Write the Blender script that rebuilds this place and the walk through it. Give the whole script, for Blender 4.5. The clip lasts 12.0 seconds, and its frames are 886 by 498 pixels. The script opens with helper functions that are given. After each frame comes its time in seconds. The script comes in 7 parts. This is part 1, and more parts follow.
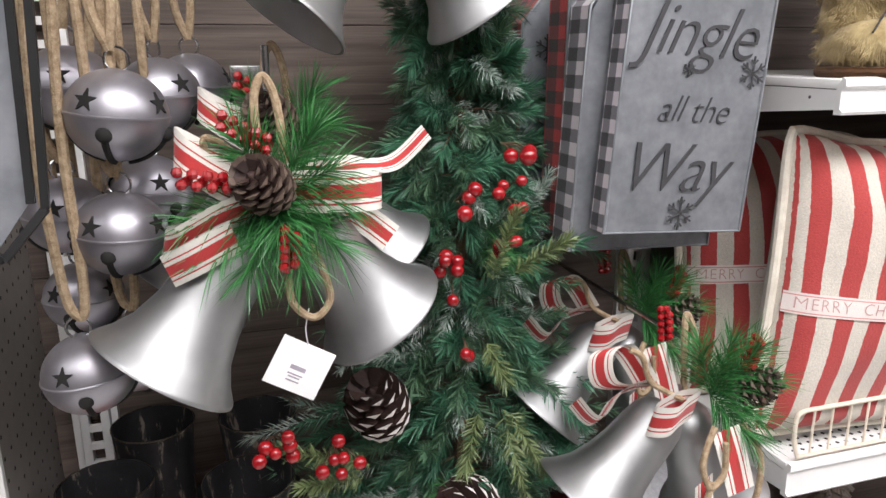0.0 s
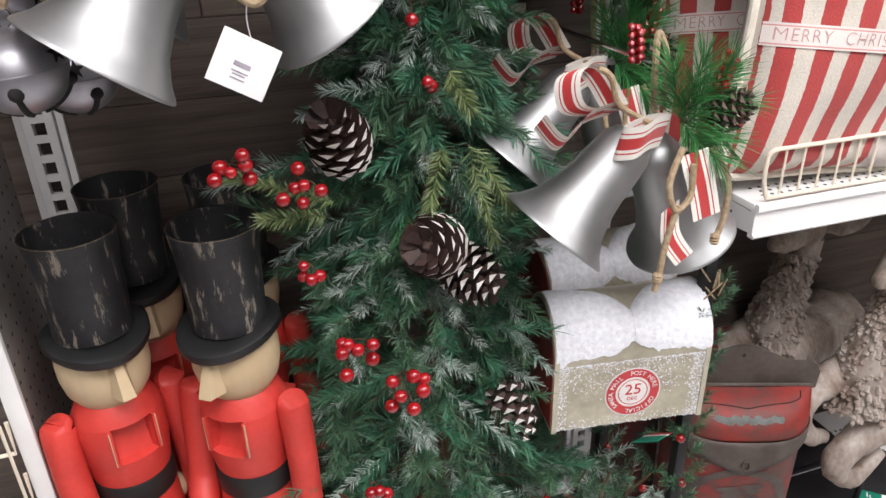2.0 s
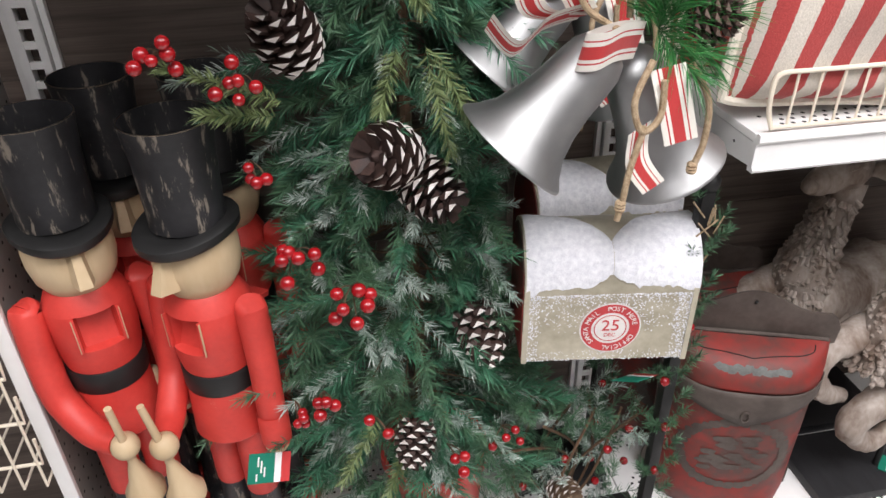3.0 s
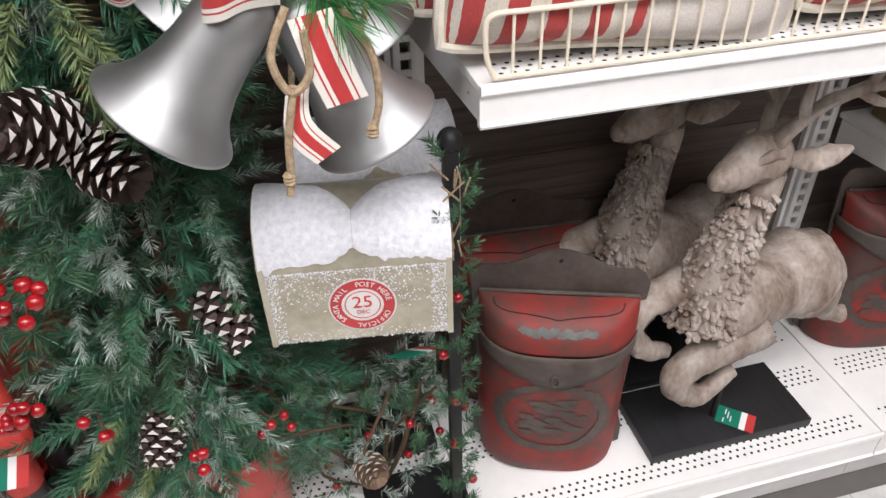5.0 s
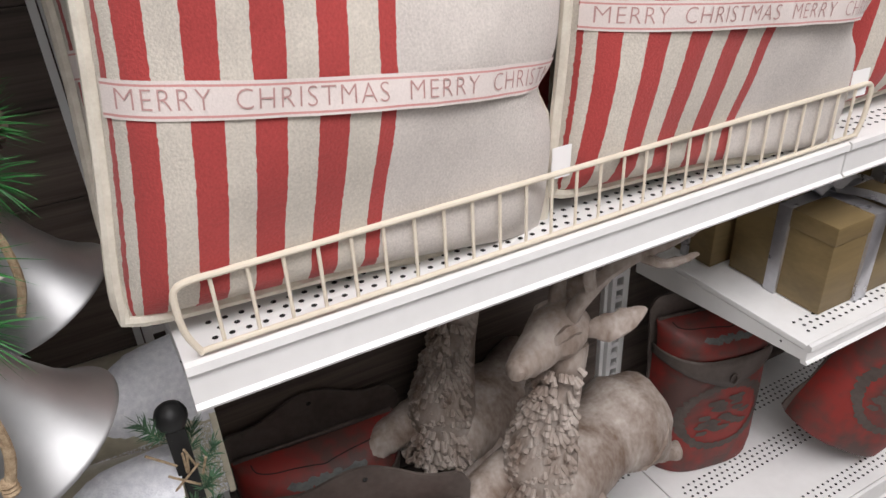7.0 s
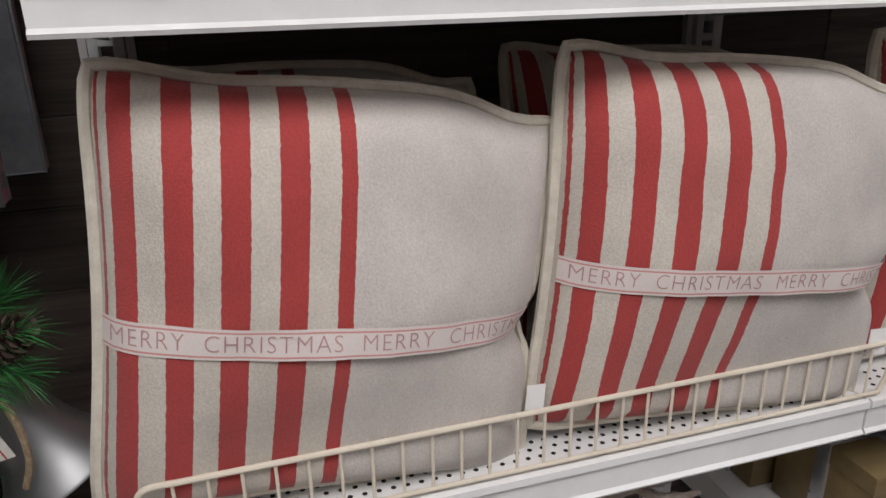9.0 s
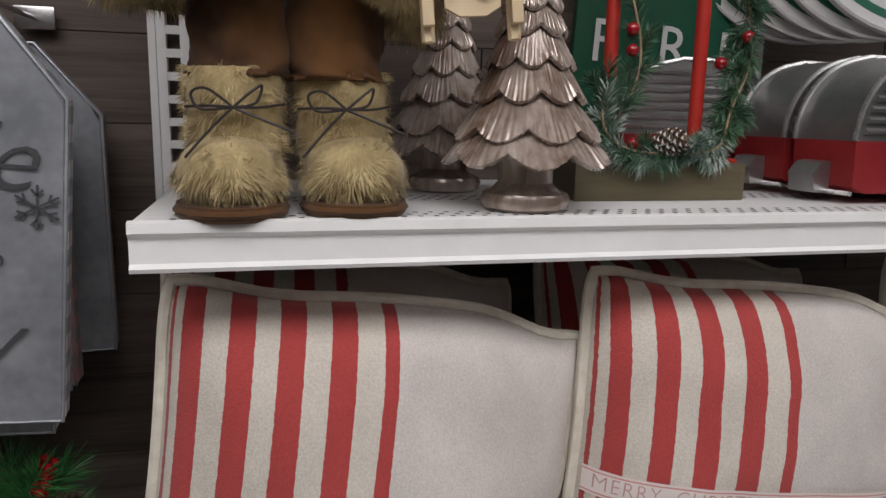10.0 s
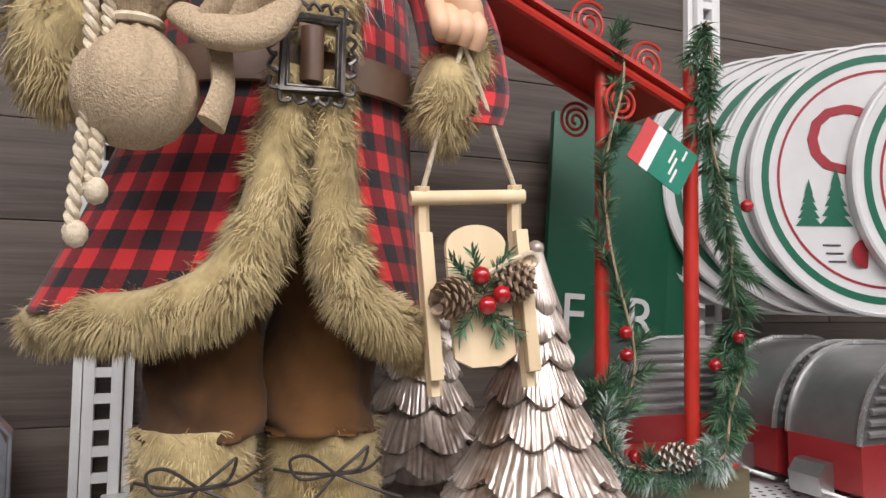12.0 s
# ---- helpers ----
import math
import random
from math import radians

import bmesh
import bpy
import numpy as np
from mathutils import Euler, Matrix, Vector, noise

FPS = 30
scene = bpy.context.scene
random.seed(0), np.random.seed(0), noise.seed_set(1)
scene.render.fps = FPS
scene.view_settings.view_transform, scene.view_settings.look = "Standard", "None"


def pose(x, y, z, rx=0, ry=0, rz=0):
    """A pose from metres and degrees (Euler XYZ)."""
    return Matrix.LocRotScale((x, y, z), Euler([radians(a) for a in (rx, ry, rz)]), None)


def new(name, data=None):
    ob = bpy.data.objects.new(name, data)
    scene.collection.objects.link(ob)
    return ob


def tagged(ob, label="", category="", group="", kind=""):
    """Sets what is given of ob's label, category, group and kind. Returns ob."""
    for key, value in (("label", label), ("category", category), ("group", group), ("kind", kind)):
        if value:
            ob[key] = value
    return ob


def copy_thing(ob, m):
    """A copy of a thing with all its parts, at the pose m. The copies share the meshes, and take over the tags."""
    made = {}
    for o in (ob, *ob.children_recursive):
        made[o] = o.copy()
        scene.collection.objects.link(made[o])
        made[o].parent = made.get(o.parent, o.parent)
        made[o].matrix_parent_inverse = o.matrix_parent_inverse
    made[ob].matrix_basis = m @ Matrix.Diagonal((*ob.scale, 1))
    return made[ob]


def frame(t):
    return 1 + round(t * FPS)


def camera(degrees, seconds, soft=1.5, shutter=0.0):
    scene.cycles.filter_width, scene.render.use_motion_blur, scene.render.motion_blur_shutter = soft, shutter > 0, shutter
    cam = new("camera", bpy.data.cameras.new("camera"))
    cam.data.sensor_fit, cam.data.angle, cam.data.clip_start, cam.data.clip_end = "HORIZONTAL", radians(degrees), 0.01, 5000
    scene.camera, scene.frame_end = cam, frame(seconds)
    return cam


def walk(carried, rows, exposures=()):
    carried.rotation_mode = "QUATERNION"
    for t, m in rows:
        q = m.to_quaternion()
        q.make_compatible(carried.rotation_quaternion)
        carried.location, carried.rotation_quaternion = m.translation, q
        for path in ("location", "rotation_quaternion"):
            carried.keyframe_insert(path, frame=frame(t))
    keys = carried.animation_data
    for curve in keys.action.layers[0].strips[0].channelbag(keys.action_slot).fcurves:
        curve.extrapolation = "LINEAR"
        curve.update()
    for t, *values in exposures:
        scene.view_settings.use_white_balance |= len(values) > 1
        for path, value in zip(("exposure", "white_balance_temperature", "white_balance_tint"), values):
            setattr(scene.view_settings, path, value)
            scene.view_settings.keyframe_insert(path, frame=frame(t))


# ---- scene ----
cam = camera(63.0, 12.0)
METRES, EYE, TILT, LEAN, TURN = 1.54, 1.70, -15.178, 0.309, -17.02
ROWS = [
    (0.0, 0.0, 0.0, 0.0, 0.0, 0.0, -0.0),
    (0.5, 0.001, 0.0031, -0.0291, -1.34, -1.81, 0.84),
    (1.0, 0.0019, 0.0049, -0.055, -2.46, -4.84, 1.47),
    (1.5, 0.0044, 0.0101, -0.0802, -3.62, -8.04, 1.32),
    (2.0, 0.0194, 0.0115, -0.1018, -1.08, -11.48, 1.26),
    (2.5, 0.0677, 0.0268, -0.113, 3.53, -14.75, 0.04),
    (4.5, 0.2838, 0.1116, -0.1187, 8.07, -21.66, -2.12),
    (5.0, 0.3249, 0.1396, -0.115, 2.67, -21.9, 0.32),
    (5.5, 0.3702, 0.1823, -0.1059, -2.25, -22.25, 2.17),
    (6.0, 0.4025, 0.2292, -0.099, -6.49, -22.9, 3.61),
    (6.5, 0.4165, 0.2619, -0.0749, -9.56, -20.02, 4.66),
    (7.0, 0.4192, 0.27, -0.0428, -10.62, -15.13, 5.46),
    (9.0, 0.5274, 0.2364, 0.04, 0.19, -5.5, 0.79),
    (9.5, 0.5343, 0.2074, 0.0657, 2.48, -0.63, -1.01),
    (10.0, 0.5264, 0.1915, 0.098, 2.93, 4.64, -2.33),
    (10.5, 0.5111, 0.1932, 0.1286, 1.21, 9.49, -2.58),
    (11.0, 0.497, 0.2088, 0.1559, -1.11, 13.24, -1.9),
    (11.5, 0.4815, 0.2243, 0.1822, -2.7, 16.38, -0.76),
    (12.0, 0.4664, 0.2336, 0.2094, -4.14, 18.54, -0.09),
]
walk(cam, [(t, pose(0, 0, EYE, TILT, LEAN, TURN) @ pose(METRES * x, METRES * y, METRES * z, 90 + pitch, roll, yaw)) for t, x, y, z, yaw, pitch, roll in ROWS],
     exposures=[(0.0, 0.7), (2.5, 0.72), (4.5, 0.64), (5.5, 0.58), (6.5, 0.42), (7.2, 0.12), (9.0, -0.45), (10.0, -0.5), (10.5, -0.36), (11.0, -0.05), (11.5, 0.12), (12.0, 0.4)])

# ---- world and lamps: closed shop, fluorescent strips over the aisle ----
world = bpy.data.worlds.new("shop_world")
world.use_nodes = True
world.node_tree.nodes["Background"].inputs[0].default_value = (0.9, 0.95, 1.0, 1)
world.node_tree.nodes["Background"].inputs[1].default_value = 0.05
scene.world = world
for lx, ly, power in ((-2.4, -0.8, 26), (0.6, -0.8, 84), (3.6, -0.9, 40), (0.6, -2.8, 46)):
    la = bpy.data.lights.new("ceiling_strip", "AREA")
    la.shape, la.size, la.size_y, la.energy, la.color = "RECTANGLE", 2.6, 1.1, power, (1.0, 0.965, 0.985)
    lo = new("ceiling_strip", la)
    lo.matrix_basis = pose(lx, ly, 3.42)

# ---- materials ----
def mat(name, col, col2=None, rough=0.5, metal=0.0, scale=25.0, bump=0.0, stretch=(1, 1, 1), fine=6.0, rough_var=0.12, coat=0.0, spec=0.5, sheen=0.0, contrast=0.22):
    m = bpy.data.materials.new(name)
    m.use_nodes = True
    nt = m.node_tree
    b = nt.nodes["Principled BSDF"]
    b.inputs["Metallic"].default_value = metal
    b.inputs["Coat Weight"].default_value = coat
    b.inputs["Specular IOR Level"].default_value = spec
    b.inputs["Sheen Weight"].default_value = sheen
    tc, mp = nt.nodes.new("ShaderNodeTexCoord"), nt.nodes.new("ShaderNodeMapping")
    mp.inputs["Scale"].default_value = stretch
    nt.links.new(tc.outputs["Object"], mp.inputs[0])
    n1, n2 = nt.nodes.new("ShaderNodeTexNoise"), nt.nodes.new("ShaderNodeTexNoise")
    n1.inputs["Scale"].default_value, n1.inputs["Detail"].default_value = scale, 5
    n2.inputs["Scale"].default_value, n2.inputs["Detail"].default_value = scale * fine, 3
    for n in (n1, n2):
        nt.links.new(mp.outputs[0], n.inputs["Vector"])
    add = nt.nodes.new("ShaderNodeMath"); add.operation = "MULTIPLY_ADD"
    nt.links.new(n2.outputs["Fac"], add.inputs[0]); add.inputs[1].default_value = 0.4
    nt.links.new(n1.outputs["Fac"], add.inputs[2])
    r = nt.nodes.new("ShaderNodeValToRGB")
    r.color_ramp.elements[0].position, r.color_ramp.elements[1].position = 0.7 - contrast, 0.7 + contrast
    c2 = col2 or tuple(c * 0.82 for c in col)
    r.color_ramp.elements[0].color, r.color_ramp.elements[1].color = (*c2, 1), (*col, 1)
    nt.links.new(add.outputs[0], r.inputs[0])
    nt.links.new(r.outputs[0], b.inputs["Base Color"])
    rr = nt.nodes.new("ShaderNodeMapRange")
    rr.inputs[3].default_value, rr.inputs[4].default_value = max(0.02, rough - rough_var), min(1, rough + rough_var)
    nt.links.new(n1.outputs["Fac"], rr.inputs[0]); nt.links.new(rr.outputs[0], b.inputs["Roughness"])
    if bump:
        bp = nt.nodes.new("ShaderNodeBump")
        bp.inputs["Strength"].default_value, bp.inputs["Distance"].default_value = min(1, bump), 0.002
        nt.links.new(add.outputs[0], bp.inputs["Height"]); nt.links.new(bp.outputs[0], b.inputs["Normal"])
    return m


def ramp_mat(name, axis, stops, rough=0.85, weave=900.0, dirt=0.12, strength=0.35):
    """Cloth printed in bands across one UV axis. stops: (place, colour), each holding on to the next."""
    m = bpy.data.materials.new(name)
    m.use_nodes = True
    nt = m.node_tree
    b = nt.nodes["Principled BSDF"]
    b.inputs["Roughness"].default_value = rough
    b.inputs["Sheen Weight"].default_value = 0.15
    uv, sep = nt.nodes.new("ShaderNodeUVMap"), nt.nodes.new("ShaderNodeSeparateXYZ")
    nz = nt.nodes.new("ShaderNodeTexNoise"); nz.inputs["Scale"].default_value = 160
    tc = nt.nodes.new("ShaderNodeTexCoord"); nt.links.new(tc.outputs["Object"], nz.inputs["Vector"])
    nt.links.new(uv.outputs[0], sep.inputs[0])
    ma = nt.nodes.new("ShaderNodeMath"); ma.operation = "MULTIPLY_ADD"; ma.inputs[1].default_value = 0.005
    nt.links.new(nz.outputs["Fac"], ma.inputs[0]); nt.links.new(sep.outputs[axis], ma.inputs[2])
    r = nt.nodes.new("ShaderNodeValToRGB"); r.color_ramp.interpolation = "CONSTANT"
    e = r.color_ramp.elements
    e[0].position, e[0].color = 0.0, (*stops[0][1], 1)
    e[1].position, e[1].color = stops[1][0], (*stops[1][1], 1)
    for p, c in stops[2:]:
        k = e.new(p); k.color = (*c, 1)
    nt.links.new(ma.outputs[0], r.inputs[0])
    n2 = nt.nodes.new("ShaderNodeTexNoise"); n2.inputs["Scale"].default_value, n2.inputs["Detail"].default_value = 14, 6
    nt.links.new(tc.outputs["Object"], n2.inputs["Vector"])
    n3 = nt.nodes.new("ShaderNodeTexNoise"); n3.inputs["Scale"].default_value, n3.inputs["Detail"].default_value = 420, 2
    nt.links.new(tc.outputs["Object"], n3.inputs["Vector"])
    av = nt.nodes.new("ShaderNodeMath"); av.operation = "ADD"
    nt.links.new(n2.outputs["Fac"], av.inputs[0]); nt.links.new(n3.outputs["Fac"], av.inputs[1])
    mr = nt.nodes.new("ShaderNodeMapRange"); mr.inputs[1].default_value, mr.inputs[2].default_value = 0.6, 1.4
    mr.inputs[3].default_value, mr.inputs[4].default_value = 1 - 2 * dirt, 1.0
    nt.links.new(av.outputs[0], mr.inputs[0])
    mx = nt.nodes.new("ShaderNodeMix"); mx.data_type = "RGBA"; mx.blend_type = "MULTIPLY"; mx.inputs[0].default_value = 1
    nt.links.new(r.outputs[0], mx.inputs[6]); nt.links.new(mr.outputs[0], mx.inputs[7])
    nt.links.new(mx.outputs[2], b.inputs["Base Color"])
    bp = nt.nodes.new("ShaderNodeBump"); bp.inputs["Strength"].default_value, bp.inputs["Distance"].default_value = strength, 0.001
    nt.links.new(n3.outputs["Fac"], bp.inputs["Height"]); nt.links.new(bp.outputs[0], b.inputs["Normal"])
    return m


def plaid_mat(name, light, mid, dark, rough=0.9):
    """Checked cloth, one pair of checks for each unit of UV."""
    m = bpy.data.materials.new(name)
    m.use_nodes = True
    nt = m.node_tree
    b = nt.nodes["Principled BSDF"]
    b.inputs["Roughness"].default_value = rough
    b.inputs["Sheen Weight"].default_value = 0.2
    uv, sep = nt.nodes.new("ShaderNodeUVMap"), nt.nodes.new("ShaderNodeSeparateXYZ")
    nt.links.new(uv.outputs[0], sep.inputs[0])
    tc, nz = nt.nodes.new("ShaderNodeTexCoord"), nt.nodes.new("ShaderNodeTexNoise")
    nz.inputs["Scale"].default_value, nz.inputs["Detail"].default_value = 420, 2
    nt.links.new(tc.outputs["Object"], nz.inputs["Vector"])
    outs = []
    for axis in (0, 1):
        w = nt.nodes.new("ShaderNodeMath"); w.operation = "MULTIPLY_ADD"; w.inputs[1].default_value = 0.08
        nt.links.new(nz.outputs["Fac"], w.inputs[0]); nt.links.new(sep.outputs[axis], w.inputs[2])
        f = nt.nodes.new("ShaderNodeMath"); f.operation = "FRACT"; nt.links.new(w.outputs[0], f.inputs[0])
        g = nt.nodes.new("ShaderNodeMath"); g.operation = "GREATER_THAN"; g.inputs[1].default_value = 0.5
        nt.links.new(f.outputs[0], g.inputs[0]); outs.append(g)
    ad = nt.nodes.new("ShaderNodeMath"); ad.operation = "ADD"
    nt.links.new(outs[0].outputs[0], ad.inputs[0]); nt.links.new(outs[1].outputs[0], ad.inputs[1])
    dv = nt.nodes.new("ShaderNodeMath"); dv.operation = "MULTIPLY"; dv.inputs[1].default_value = 0.5
    nt.links.new(ad.outputs[0], dv.inputs[0])
    r = nt.nodes.new("ShaderNodeValToRGB")
    r.color_ramp.interpolation = "CONSTANT"
    e = r.color_ramp.elements
    e[0].color, e[1].position, e[1].color = (*light, 1), 0.25, (*mid, 1)
    k = e.new(0.75); k.color = (*dark, 1)
    nt.links.new(dv.outputs[0], r.inputs[0]); nt.links.new(r.outputs[0], b.inputs["Base Color"])
    bp = nt.nodes.new("ShaderNodeBump"); bp.inputs["Strength"].default_value, bp.inputs["Distance"].default_value = 0.4, 0.001
    nt.links.new(nz.outputs["Fac"], bp.inputs["Height"]); nt.links.new(bp.outputs[0], b.inputs["Normal"])
    return m


def plank_mat():
    """Printed grey-brown boards: long grain along x, each board its own tone."""
    m = mat("weathered_plank", (0.185, 0.144, 0.119), (0.044, 0.031, 0.025), 0.62, 0, 6.0, 0.25, (0.28, 1, 8), 6.0, contrast=0.26)
    nt = m.node_tree
    b = nt.nodes["Principled BSDF"]
    src = b.inputs["Base Color"].links[0].from_socket
    oi = nt.nodes.new("ShaderNodeObjectInfo")
    mr = nt.nodes.new("ShaderNodeMapRange"); mr.inputs[3].default_value, mr.inputs[4].default_value = 0.72, 1.15
    nt.links.new(oi.outputs["Random"], mr.inputs[0])
    mx = nt.nodes.new("ShaderNodeMix"); mx.data_type = "RGBA"; mx.blend_type = "MULTIPLY"; mx.inputs[0].default_value = 1
    nt.links.new(src, mx.inputs[6]); nt.links.new(mr.outputs[0], mx.inputs[7]); nt.links.new(mx.outputs[2], b.inputs["Base Color"])
    return m


WHITE = mat("white_powder_coat", (0.86, 0.855, 0.84), (0.78, 0.775, 0.76), 0.36, 0, 8, 0.0)
# White panel steel with its shade put into a grey-beige base colour.
PANELSHADED = mat("shaded_white_steel", (0.27, 0.245, 0.225), (0.20, 0.18, 0.165), 0.5, 0, 8)
CREAM = mat("cream_wire_coat", (0.80, 0.73, 0.60), (0.70, 0.62, 0.50), 0.4, 0, 20)
PLANK = plank_mat()
VINYL = mat("speckled_vinyl_tile", (0.66, 0.655, 0.64), (0.50, 0.495, 0.48), 0.35, 0, 18, 0, (1, 1, 1), 9, 0.1)
# Dark so that the unseen walls return little fill light.
PAINT = mat("low_bounce_paint", (0.13, 0.118, 0.112), (0.10, 0.092, 0.088), 0.8, 0, 4)
# Near-black colour that stands in for the shade inside openings.
HOLESHADE = mat("hole_shade_black", (0.012, 0.011, 0.010), None, 0.9)
SILVER = mat("satin_silver", (0.47, 0.475, 0.475), (0.38, 0.385, 0.385), 0.50, 1.0, 9, 0.0, rough_var=0.05)
JINGLE = mat("pearl_silver", (0.42, 0.41, 0.44), (0.32, 0.31, 0.34), 0.42, 0.85, 14, 0.03, rough_var=0.06)
CHROME = mat("bright_steel", (0.7, 0.7, 0.7), None, 0.22, 1.0, 30)
JUTE = mat("jute_rope", (0.47, 0.36, 0.235), (0.26, 0.18, 0.105), 0.95, 0, 160, 0.8, (1, 1, 1), 4)
ROPE = mat("pale_cotton_rope", (0.66, 0.57, 0.43), (0.45, 0.36, 0.25), 0.95, 0, 200, 0.8)
WHITECLOTH, REDCLOTH = (0.80, 0.77, 0.70), (0.50, 0.035, 0.035)
RIBBON = ramp_mat("striped_ribbon", 1, [(0, WHITECLOTH), (0.17, REDCLOTH), (0.215, WHITECLOTH), (0.31, REDCLOTH), (0.66, WHITECLOTH), (0.77, REDCLOTH), (0.815, WHITECLOTH)], 0.8, dirt=0.06)
NEEDLE = mat("pine_needle_green", (0.098, 0.205, 0.105), (0.026, 0.076, 0.042), 0.55, 0, 30)
MIDGREEN = mat("mid_needle_green", (0.075, 0.235, 0.130), (0.024, 0.098, 0.054), 0.5, 0, 34)
FROST = mat("frosted_needle", (0.54, 0.60, 0.56), (0.07, 0.16, 0.10), 0.6, 0, 40)
LIME = mat("yellow_green_needle", (0.21, 0.27, 0.11), (0.09, 0.13, 0.05), 0.5, 0, 40)
BRIGHT = mat("fresh_green_needle", (0.055, 0.24, 0.06), (0.02, 0.12, 0.03), 0.45, 0, 40)
BARK = mat("brown_twig", (0.13, 0.075, 0.04), (0.06, 0.035, 0.02), 0.85, 0, 60, 0.6)
CONE = mat("pinecone_brown", (0.055, 0.027, 0.020), (0.018, 0.009, 0.007), 0.7, 0, 60, 0.5)
CONETAN = mat("pinecone_tan", (0.24, 0.16, 0.10), (0.10, 0.06, 0.04), 0.7, 0, 60, 0.5)
CONEGREY = mat("pinecone_grey_brown", (0.15, 0.105, 0.08), (0.07, 0.045, 0.035), 0.7, 0, 60, 0.5)
CONETIP2 = mat("pale_brown_scale_edge", (0.36, 0.26, 0.17), (0.20, 0.13, 0.08), 0.7, 0, 80, 0.3)
CONETIP = mat("white_cone_tip", (0.74, 0.72, 0.69), (0.50, 0.45, 0.41), 0.7, 0, 80, 0.3)
BERRY = mat("red_berry_gloss", (0.38, 0.010, 0.014), (0.22, 0.005, 0.008), 0.2, 0, 30, coat=0.5)
def scraped(name, paint, paint2, under, scale, stretch, edge):
    """Paint rubbed through in streaks to what is under it."""
    m = mat(name, paint, paint2, 0.52, 0, 20, 0.15)
    nt = m.node_tree
    b = nt.nodes["Principled BSDF"]
    src = b.inputs["Base Color"].links[0].from_socket
    tc, mp, nz, r, mx = (nt.nodes.new("ShaderNode" + k) for k in ("TexCoord", "Mapping", "TexNoise", "ValToRGB", "Mix"))
    mp.inputs["Scale"].default_value = stretch
    nz.inputs["Scale"].default_value, nz.inputs["Detail"].default_value, nz.inputs["Roughness"].default_value = scale, 9, 0.72
    r.color_ramp.elements[0].position, r.color_ramp.elements[1].position = edge, edge + 0.05
    mx.data_type = "RGBA"
    mx.inputs[7].default_value = (*under, 1)
    nt.links.new(tc.outputs["Object"], mp.inputs[0]); nt.links.new(mp.outputs[0], nz.inputs["Vector"])
    nt.links.new(nz.outputs["Fac"], r.inputs[0]); nt.links.new(r.outputs[0], mx.inputs[0])
    nt.links.new(src, mx.inputs[6]); nt.links.new(mx.outputs[2], b.inputs["Base Color"])
    return m


NBLACK = scraped("scraped_black_paint", (0.024, 0.0235, 0.026), (0.010, 0.010, 0.011), (0.21, 0.18, 0.145), 60, (1, 1, 0.22), 0.565)
NRED = scraped("worn_red_paint", (0.64, 0.055, 0.042), (0.52, 0.038, 0.030), (0.72, 0.30, 0.22), 26, (1, 1, 0.25), 0.66)
NWOOD = mat("bare_pale_wood", (0.60, 0.47, 0.30), (0.50, 0.37, 0.22), 0.6, 0, 16, 0.1, (1, 1, 0.3))
BLACKWOOD = mat("black_stained_board", (0.020, 0.020, 0.022), (0.010, 0.010, 0.011), 0.5, 0, 14, 0.3, (6, 1, 1))
POTRED = mat("red_pot_paint", (0.55, 0.05, 0.04), (0.46, 0.04, 0.03), 0.45, 0, 9)
POTGREEN = mat("dark_green_felt", (0.01, 0.10, 0.05), (0.006, 0.06, 0.03), 0.9, 0, 60)
GALV = mat("galvanised_gold_tin", (0.62, 0.58, 0.46), (0.38, 0.345, 0.26), 0.42, 0.5, 16, 0.1, (1, 1, 1), 5)
SNOW = mat("glitter_snow", (0.86, 0.87, 0.90), (0.66, 0.67, 0.72), 0.5, 0, 120, 0.9, fine=5)
STICKRED = mat("sticker_red", (0.52, 0.045, 0.05), None, 0.5)
STICKWHITE = mat("sticker_white", (0.80, 0.78, 0.75), None, 0.5)
PRINT = mat("grey_print", (0.36, 0.33, 0.38), None, 0.6)
INKDARK = mat("dark_ink", (0.07, 0.06, 0.07), None, 0.6)
RUSTRED = mat("rusty_red_tin", (0.24, 0.024, 0.018), (0.085, 0.040, 0.033), 0.55, 0.1, 8, 0.15, (1, 1, 1), 6, contrast=0.13)
RUSTGREY = mat("rusty_grey_tin", (0.115, 0.093, 0.080), (0.062, 0.046, 0.039), 0.6, 0.2, 15, 0.2)
PATINA = mat("grey_green_patina", (0.155, 0.165, 0.155), (0.075, 0.075, 0.07), 0.7, 0, 40, 0.2)
DEER = mat("whitewashed_carved_resin", (0.46, 0.405, 0.36), (0.15, 0.098, 0.068), 0.6, 0, 20, 0.8, (1, 1, 0.45), 6, contrast=0.24)
TAGWHITE = mat("white_card", (0.84, 0.83, 0.82), (0.80, 0.79, 0.78), 0.6, 0, 10)
TAGGREEN = mat("green_card", (0.01, 0.20, 0.13), None, 0.4)
TAGRED = mat("red_card", (0.58, 0.05, 0.05), None, 0.4)
CANVAS, STRIPE = (0.70, 0.645, 0.56), (0.47, 0.060, 0.055)
LINEN = (0.70, 0.645, 0.595)
PILLOW = ramp_mat("striped_canvas", 0, [(0, CANVAS), (0.012, STRIPE), (0.022, CANVAS), (0.042, STRIPE), (0.088, CANVAS), (0.141, STRIPE), (0.198, CANVAS), (0.249, STRIPE), (0.303, CANVAS), (0.357, STRIPE), (0.4115, CANVAS), (0.470, STRIPE), (0.502, LINEN)], 0.92, dirt=0.16, strength=0.9)
PIPE = mat("cream_piping", (0.72, 0.68, 0.58), (0.6, 0.55, 0.46), 0.9, 0, 60, 0.3)
